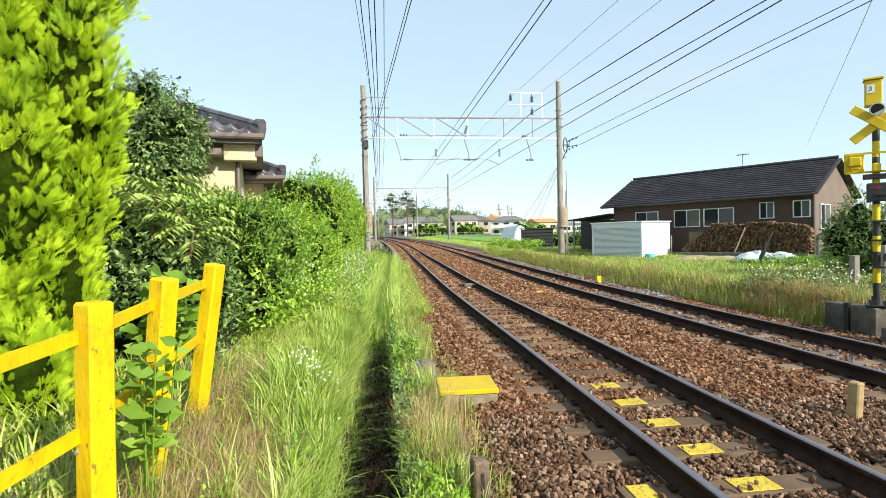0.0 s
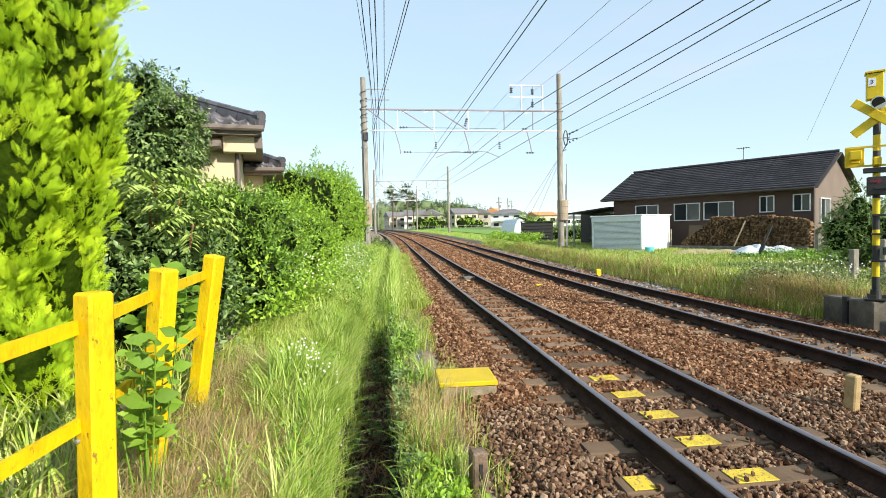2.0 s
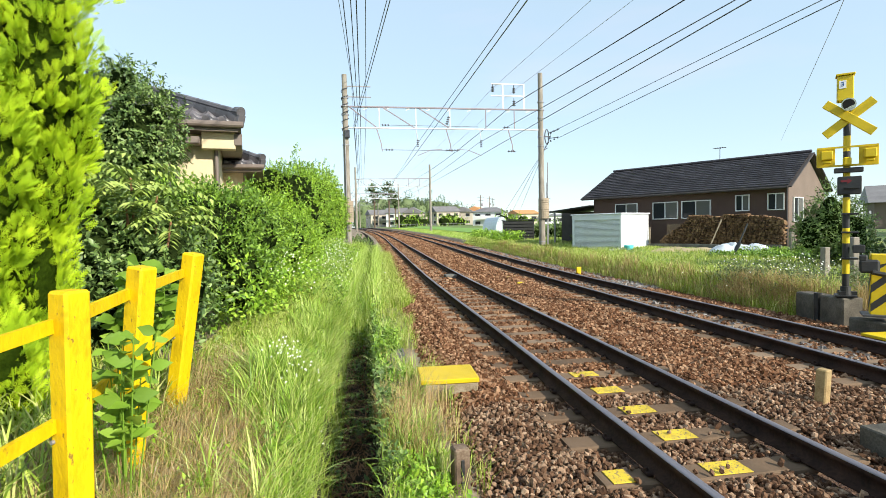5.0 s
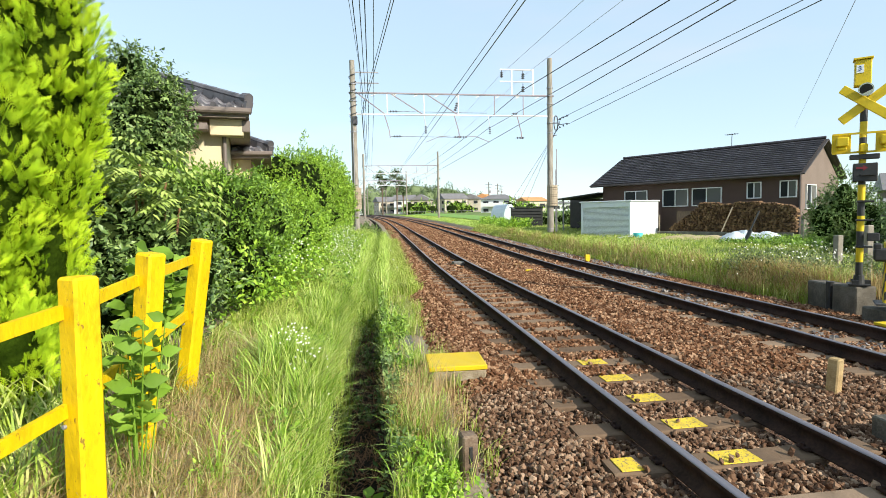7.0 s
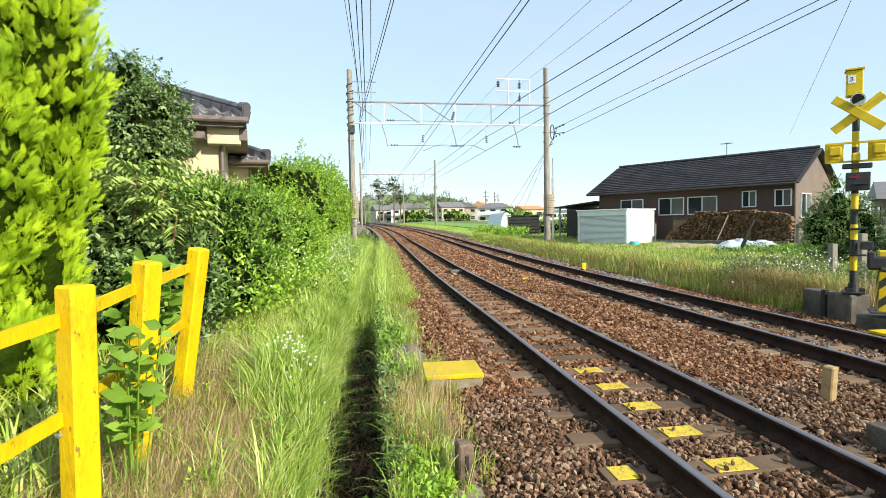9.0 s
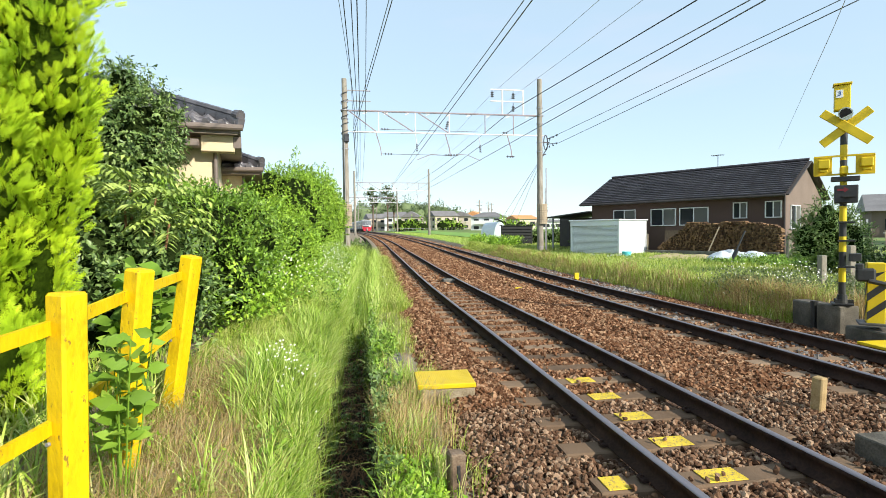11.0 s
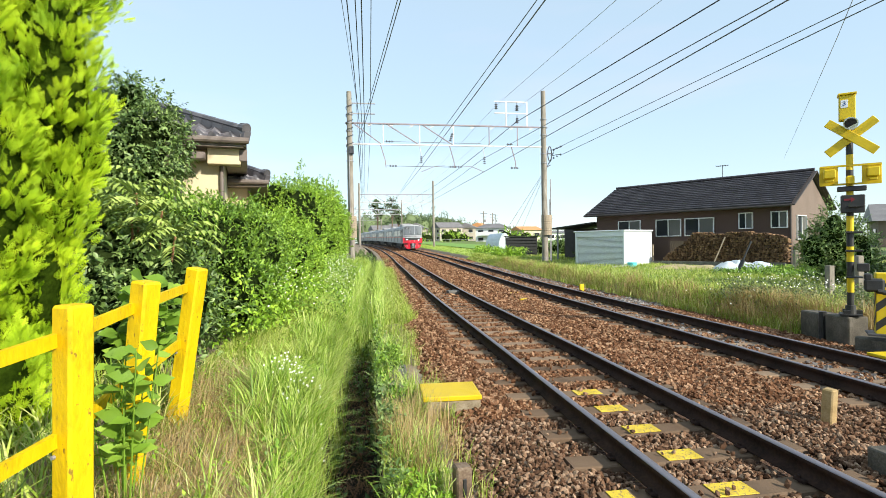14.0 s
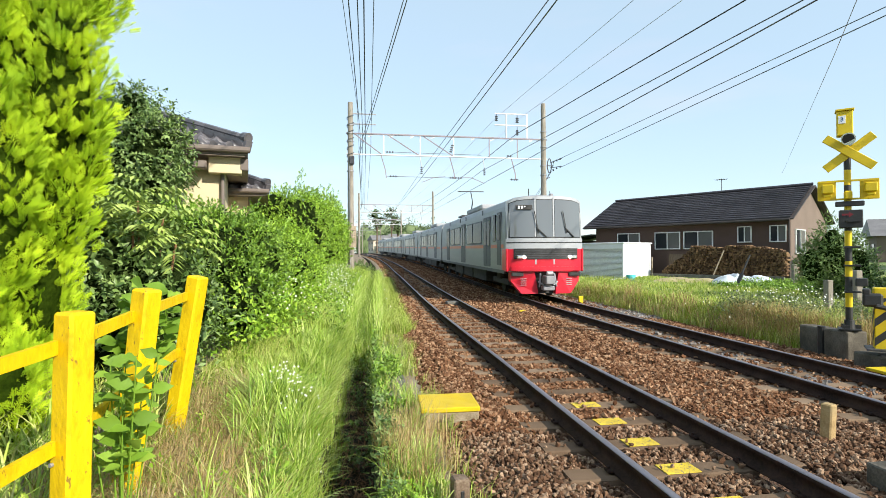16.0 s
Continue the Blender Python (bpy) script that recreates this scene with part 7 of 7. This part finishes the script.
blades(3000, band(0.12, 0.75, 3.7, 6.6, 1.0, None, lambda v, y: np.clip(0.5 + 0.8 * np.sin(y * 2.6 + 2.0), 0, 1)), 0.44, 0.0045, 0.5, [M["dry"]], "dry_trackside_grass", "dry straw-coloured grass tufts beside the block", per=24, clump=0.03)
blades(13000, band(-0.5, 0.22, 10.5, 34, 1.2), 0.95, 0.011, 0.6, [M["lush"]], "overgrown_ditch_grass", "grass closing over the ditch further along", per=7, clump=0.07)
arching(3200, band(-3.0, -1.45, 1.7, 5.2, 1.0), 0.42, 0.012, "grass", "fence_foot_grass", "grass under the conifer behind the fence", per=20, clump=0.05)
blades(2600, band(7.8, 8.5, 8.5, 11.0, 1.0), 0.6, 0.006, 0.6, [M["dry"]], "reed_tufts", "tall dry reed tufts beside the footing", per=26, clump=0.05, lean=0.35)
# straw litter on the bare bank
k = 16000
yy = 2.4 + 3.6 * RNG.random(k) ** 1.2
vv = RNG.uniform(-1.5, -0.55, k)
p = np.stack([vv, yy, ground_z(vv, yy) + 0.012 + 0.02 * RNG.random(k)], 1)
a = RNG.uniform(0, math.tau, k)
v, t = scatter_pieces(p, np.stack([np.cos(a), np.sin(a), RNG.normal(size=k) * 0.4], 1), np.tile([0, 0, 1.0], (k, 1)), RNG.uniform(0.04, 0.16, k),
                      np.array([(-0.03, 0, 0), (0.03, 0, 0), (0.02, 1, 0.03), (-0.02, 1, 0.03)], float), np.array([(0, 1, 2), (0, 2, 3)]))
tagged(new("straw_litter", mesh_of("straw_litter", v, t, [M["straw"]])), "dry straw lying on the bare soil of the bank", "straw", kind="stuff")

def leafy_patch(name, label, cat, v0, v1, y0, y1, h, n, size, mat, count, spread=0.16):
    """A bed of many low leafy plants."""
    c = np.stack([RNG.uniform(v0, v1, count), RNG.uniform(y0, y1, count), np.zeros(count)], 1)
    i = RNG.integers(0, count, n)
    hh = h * RNG.uniform(0.5, 1.1, count)
    u = RNG.random(n)
    p = c[i] + np.concatenate([RNG.normal(size=(n, 2)) * spread, (u * hh[i])[:, None]], 1)
    p[:, 2] += ground_z(p[:, 0] - line_x(p[:, 1]), p[:, 1])
    d = unit(RNG.normal(size=(n, 3)) + np.array([0, 0, 0.5]))
    v, t = scatter_pieces(p, d, np.tile([0, 0, 1.0], (n, 1)) + RNG.normal(size=(n, 3)) * 0.4, size * RNG.uniform(0.6, 1.3, n), LEAF_V, LEAF_T)
    return tagged(new(name, mesh_of(name, v, t, [M[mat]])), label, cat, kind="stuff")


# sticks and dead blades on the ditch floor
k = 2600
yy = 2.6 + 9.0 * RNG.random(k) ** 1.3
vv = RNG.uniform(-0.36, 0.04, k)
p = np.stack([vv, yy, ground_z(vv, yy) + 0.01 + 0.05 * RNG.random(k)], 1)
a = RNG.uniform(0, math.tau, k)
v, t = scatter_pieces(p, np.stack([np.cos(a), np.sin(a), RNG.normal(size=k) * 0.5], 1), np.tile([0, 0, 1.0], (k, 1)), RNG.uniform(0.05, 0.2, k),
                      np.array([(-0.025, 0, 0), (0.025, 0, 0), (0.02, 1, 0.03), (-0.02, 1, 0.03)], float), np.array([(0, 1, 2), (0, 2, 3)]))
tagged(new("ditch_litter", mesh_of("ditch_litter", v, t, [M["red_stem"]])), "brown dead stalks lying on the ditch floor", "litter", kind="stuff")
leafy_patch("ditch_weeds", "low dark weeds rooted in the ditch floor", "weeds", -0.34, 0.02, 2.9, 11.0, 0.22, 1500, 0.05, "leaf_dark", 22, 0.04)

# right-hand verge and field
blades(5200, band(7.72, 8.5, 7.5, 34, 1.4, lambda v, y: 0.8 + 0.4 * np.sin(y * 1.1) ** 2, lambda v, y: np.where((y < 9.7) & (v < 8.05), 0.0, 1.0)), 0.55, 0.010, 0.5, [M["dry"]], "dry_verge_grass", "tall dry grass along the far side of the tracks", per=8)
blades(12000, band(8.4, 12.5, 44, 130, 1.3), 0.25, 0.05, 0.5, [M["lush"]], "far_verge_grass", "green grass along the bend of the line", per=7, clump=0.15)
blades(26000, band(7.7, 8.9, 8.5, 45, 1.2), 0.42, 0.012, 0.5, [M["grass"]], "verge_grass", "green grass along the far verge", per=7)
blades(42000, band(8.4, 15.5, 9, 50, 1.2), 0.20, 0.016, 0.6, [M["grass"]], "field_grass", "short green grass of the field", per=7, clump=0.09)
blades(12000, band(15.0, 24, 9, 22, 1.0), 0.16, 0.016, 0.6, [M["grass"]], "garden_weeds", "weedy vegetation in the garden plot", per=7, clump=0.09)


leafy_patch("vegetable_bed", "green vegetable plants in the garden plot", "vegetables", 14.5, 20.5, 15.5, 20.4, 0.26, 12000, 0.11, "leaf", 150)
leafy_patch("vegetable_bed", "tall staked plants in the garden plot", "vegetables", 14.0, 19.0, 11.0, 14.5, 0.8, 10000, 0.12, "leaf_shade", 110)
leafy_patch("verge_weeds", "grey-green flowering weeds on the far verge", "weeds", 8.3, 10.6, 8.4, 12.0, 0.6, 8000, 0.06, "leaf_pale", 60)
leafy_patch("ditch_weeds", "small bright weeds beside the ditch", "weeds", 0.2, 0.62, 3.0, 4.2, 0.16, 1500, 0.05, "leaf_bright", 40, 0.05)
leafy_patch("ditch_weeds", "dark green leafy weeds between ditch and ballast", "weeds", 0.12, 0.45, 5.6, 9.5, 0.34, 2600, 0.06, "leaf", 26, 0.05)
leafy_patch("bank_weeds", "small leafy weeds in the bank grass", "weeds", -1.5, -0.45, 2.6, 9.0, 0.26, 3200, 0.034, "leaf_bright", 70, 0.04)
leafy_patch("ditch_weeds", "leafy weeds hanging over the ditch edge", "weeds", -0.60, -0.44, 3.4, 12.0, 0.3, 5200, 0.05, "leaf", 60, 0.05)
leafy_patch("ditch_weeds", "dark leafy weeds along the ditch wall", "weeds", 0.09, 0.22, 3.6, 11.0, 0.34, 2600, 0.06, "leaf_dark", 40, 0.05)
leafy_patch("hedge_foot_weeds", "tall weeds at the foot of the hedge", "weeds", -1.9, -1.2, 6.5, 30.0, 1.0, 16000, 0.085, "leaf_bright", 170)
leafy_patch("field_edge_plants", "leafy crop beside the rice field", "crop", 10.6, 13.0, 40, 52, 0.8, 3500, 0.2, "leaf_bright", 45)


def flowers(name, cx, cy, r, n, z0, z1, size, label):
    p = np.stack([cx + RNG.normal(size=n) * r, cy + RNG.normal(size=n) * r * 1.6, np.zeros(n)], 1)
    p[:, 2] = ground_z(p[:, 0] - line_x(p[:, 1]), p[:, 1]) + RNG.uniform(z0, z1, n)
    q = np.repeat(p, 5, 0)
    a = np.tile(np.arange(5) * math.tau / 5, n)
    d = np.stack([np.cos(a), np.sin(a) * 0.6, np.sin(a) * 0.8], 1) + np.repeat(RNG.normal(size=(n, 3)) * 0.25, 5, 0)
    v, t = scatter_pieces(q, d, np.tile([0.1, -0.75, 0.6], (len(q), 1)), np.full(len(q), size), LEAF_V * np.array([1.6, 1, 1]), LEAF_T)
    return tagged(new(name, mesh_of(name, v, t, [M["petal"]])), label, "flowers", kind="stuff")


flowers("white_flowers", -0.62, 4.75, 0.13, 55, 0.36, 0.56, 0.011, "small white flower heads in the bank grass")
for fy, fn in ((10.5, 25), (12.5, 45), (14.5, 80), (16.5, 80), (19.0, 80), (22.0, 70)):
    flowers("white_flowers", -0.75, fy, 0.42, fn, 0.45, 0.95, 0.016, "white flowering weeds along the hedge")
leafy_patch("bank_weeds", "tall pale flowering weeds between hedge and ditch", "weeds", -1.35, 0.2, 9.5, 26.0, 0.75, 12000, 0.06, "leaf_bright", 130, 0.10)
leafy_patch("bank_weeds", "bright leafy weeds between hedge and ditch", "weeds", -1.5, 0.3, 8.5, 26.0, 0.7, 12000, 0.06, "leaf", 110, 0.10)
flowers("white_flowers", -1.6, 8.6, 0.35, 120, 0.5, 1.0, 0.018, "white flowers under the shrubs")
flowers("white_flowers", 9.3, 10.0, 0.7, 110, 0.45, 0.75, 0.018, "white flowering weeds on the far verge")

# bushes beyond the crossing
bush("lane_bush", [((14.2, 14.1, 1.55), (0.6, 0.65, 1.05)), ((14.75, 13.9, 1.1), (0.5, 0.55, 0.9)), ((13.75, 14.4, 1.15), (0.45, 0.5, 0.8))], 15000, 0.065, "leaf_dark", "dark rounded bush beside the brown house", "bush", trunk=(14.7, 13.8, 0.1, 0.06), core=0.62)
bush("lane_bush", [((15.75, 12.1, 1.65), (0.45, 0.5, 1.1)), ((16.1, 11.7, 1.0), (0.45, 0.5, 0.8))], 9000, 0.065, "leaf_dark", "upright dark bush by the lane", "bush", trunk=(15.2, 12.5, 0.1, 0.06), core=0.62)
bush("lane_bush", [((18.8, 13.2, 0.8), (0.9, 0.8, 0.8)), ((20.0, 13.0, 0.9), (0.9, 0.8, 0.9))], 4000, 0.12, "leaf_dark", "bright garden bush across the lane", "bush")
bush("garden_hedge", [((17.0, 43.5, 0.9), (1.3, 0.7, 1.0)), ((19.0, 43.0, 0.9), (1.4, 0.8, 1.0)), ((15.4, 44.0, 0.9), (0.7, 0.6, 1.0))], 5000, 0.16, "leaf_dark", "dark hedge behind the black store", "hedge")
bush("garden_hedge", [((15.2, 34.5, 0.5), (0.9, 0.7, 0.6)), ((16.3, 34.0, 0.5), (0.8, 0.7, 0.6))], 2500, 0.13, "leaf_pale", "low grey-green shrubs under the carport edge", "shrub")

# far woods and pines
for i, (x, y, r, z) in enumerate(((22, 250, 12, 9.2), (40, 270, 15, 8.6), (60, 285, 16, 6.2), (85, 300, 20, 4.2), (31, 240, 9, 8), (8, 242, 12, 9), (110, 310, 22, 4))):
    bush("far_trees", [((x - r * 0.5, y, z * 0.5), (r * 0.55, 5, z * 1.05)), ((x + r * 0.1, y + 3, z * 0.55), (r * 0.5, 5, z * 1.15)), ((x + r * 0.6, y, z * 0.45), (r * 0.5, 5, z * 0.95)), ((x + r * 0.3, y - 2, z * 0.4), (r * 0.3, 4, z * 0.7))],
         9000, 0.7, "leaf_far", "distant dark green wooded hill", "woods", core=0.85, core_mat="leaf_far", group="far woods")
for x, y, h in ((4.6, 172, 14), (9.2, 170, 14.4), (11.6, 176, 11)):
    lobes = [((x + dx, y + dy, h * f), (1.35, 1.2, 0.42)) for dx, dy, f in ((0, 0, 0.95), (-1.0, 0, 0.86), (1.0, 0.3, 0.80), (-0.4, 0, 0.74), (0.8, 0, 0.66))]
    bush("pine_tree", lobes, 1100, 0.5, "leaf_far", "tall dark pine with layered branches", "tree", trunk=(x, y, 0, 0.28), core=0.75, group="pine trees")
for x, y, r in ((33, 120, 2.0), (24, 150, 2.2), (27, 158, 2.6), (37, 128, 1.6), (12, 150, 2.4), (17, 165, 2.6), (44, 140, 1.8)):
    bush("far_bush", [((x, y, r * 0.6), (r, r, r)), ((x + r, y, r * 0.4), (r, r, r * 0.7))], 900, 0.45, "leaf_bright", "round green garden tree by the houses", "tree", core=0.8, group="garden trees")


# ---- ballast stones ----
def stones(n, y0, y1, v0, v1, size, mat, name, label, power=1.0, seed=1, fine=False):
    rn = np.random.default_rng(seed)
    y = y0 + (y1 - y0) * rn.random(n) ** power
    v = rn.uniform(v0, v1, n)
    x = v + line_x(y)
    z = np.full(n, -0.205) + rn.uniform(-0.012, 0.03, n)
    keep = np.ones(n, bool)
    for places, in ((SLEEPER_AT["near_track"],), (SLEEPER_AT["far_track"],)):
        sy = np.array([q[2] for q in places])
        sx = np.array([q[1] for q in places])
        j = np.clip(np.searchsorted(sy, y), 1, len(sy) - 1)
        j = np.where(np.abs(sy[j] - y) < np.abs(sy[j - 1] - y), j, j - 1)
        lat = np.abs(x - sx[j])
        inside = lat < 1.02
        on = inside & (np.abs(y - sy[j]) < 0.125)
        keep &= ~(on & (rn.random(n) > 0.015))
        keep &= ~((np.abs(lat - 0.566) < 0.075))
        z = np.where(on, -0.14, np.where(inside & (np.abs(lat - 0.566) < 0.2), z - 0.01, z))
        # shoulders heaped against the sleeper ends
        z = np.where((lat > 1.0) & (lat < 1.45), z + 0.02, z)
    x, y, z = x[keep], y[keep], z[keep]
    z = z - 0.10 * np.clip((1.0 - (x - line_x(y))) / 0.3, 0, 1.2)
    z = z + rise(y)
    n = len(x)
    # sharp-edged chips: worn blocks with cut corners near by, skewed blocks further off
    if fine:
        g = (1 + 5 ** 0.5) / 2
        chip = np.array([(-1, g, 0), (1, g, 0), (-1, -g, 0), (1, -g, 0), (0, -1, g), (0, 1, g), (0, -1, -g), (0, 1, -g), (g, 0, -1), (g, 0, 1), (-g, 0, -1), (-g, 0, 1)], float) / 1.7
        ct = np.array([(0, 11, 5), (0, 5, 1), (0, 1, 7), (0, 7, 10), (0, 10, 11), (1, 5, 9), (5, 11, 4), (11, 10, 2), (10, 7, 6), (7, 1, 8),
                       (3, 9, 4), (3, 4, 2), (3, 2, 6), (3, 6, 8), (3, 8, 9), (4, 9, 5), (2, 4, 11), (6, 2, 10), (8, 6, 7), (9, 8, 1)])
        chip = np.sign(chip) * np.abs(chip) ** 0.6
    else:
        chip = np.array([(a, b, c) for a in (-1, 1) for b in (-1, 1) for c in (-1, 1)], float)
        ct = np.array([(0, 1, 3), (0, 3, 2), (4, 6, 7), (4, 7, 5), (0, 4, 5), (0, 5, 1), (2, 3, 7), (2, 7, 6), (0, 2, 6), (0, 6, 4), (1, 5, 7), (1, 7, 3)])
    kv = len(chip)
    s = size * rn.uniform(0.55, 1.4, (n, 1, 1)) * np.array([0.98, 0.78, 0.6])
    vv = (chip[None] * rn.uniform(0.7, 1.0, (n, kv, 1)) + rn.normal(size=(n, kv, 3)) * (0.17 if fine else 0.12)) * s
    q = unit(rn.normal(size=(n, 4)))
    w, a, b, c = q.T
    R = np.stack([1 - 2 * (b * b + c * c), 2 * (a * b - w * c), 2 * (a * c + w * b), 2 * (a * b + w * c), 1 - 2 * (a * a + c * c), 2 * (b * c - w * a), 2 * (a * c - w * b), 2 * (b * c + w * a), 1 - 2 * (a * a + b * b)], 1).reshape(n, 3, 3)
    vv = np.einsum("nij,nkj->nki", R, vv) + np.stack([x, y, z], 1)[:, None]
    t = ct[None] + (np.arange(n) * kv)[:, None, None]
    tagged(new(name, mesh_of(name, vv, t, [M[mat]], True)), label, "ballast", kind="stuff")


stones(34000, 2.2, 5.0, 0.72, 7.7, 0.0235, "pale_stone", "ballast_stones", "loose dusty brown crushed ballast stones", seed=1, fine=True)
stones(36000, 5.0, 7.8, 0.72, 7.7, 0.024, "stone", "ballast_stones", "loose rust-brown ballast stones between the sleepers", seed=5)
stones(40000, 7.8, 15, 0.72, 7.7, 0.028, "stone", "ballast_stones", "rust-brown ballast stones further along", seed=2)
stones(24000, 15, 40, 0.72, 7.7, 0.048, "stone", "ballast_stones", "distant rust-brown ballast stones", power=1.3, seed=3)
stones(16000, 40, 110, 0.72, 7.7, 0.085, "stone", "ballast_stones", "far rust-brown ballast stones round the bend", power=1.3, seed=6)
stones(5200, 13, 70, 7.0, 7.85, 0.05, "grey_stone", "pale_ballast_stones", "pale grey gravel along the far shoulder of the line", power=1.2, seed=7)
stones(2600, 5.0, 17, 5.5, 6.4, 0.034, "grey_stone", "pale_ballast_stones", "newer pale grey stones in the far track", seed=4)



motions()
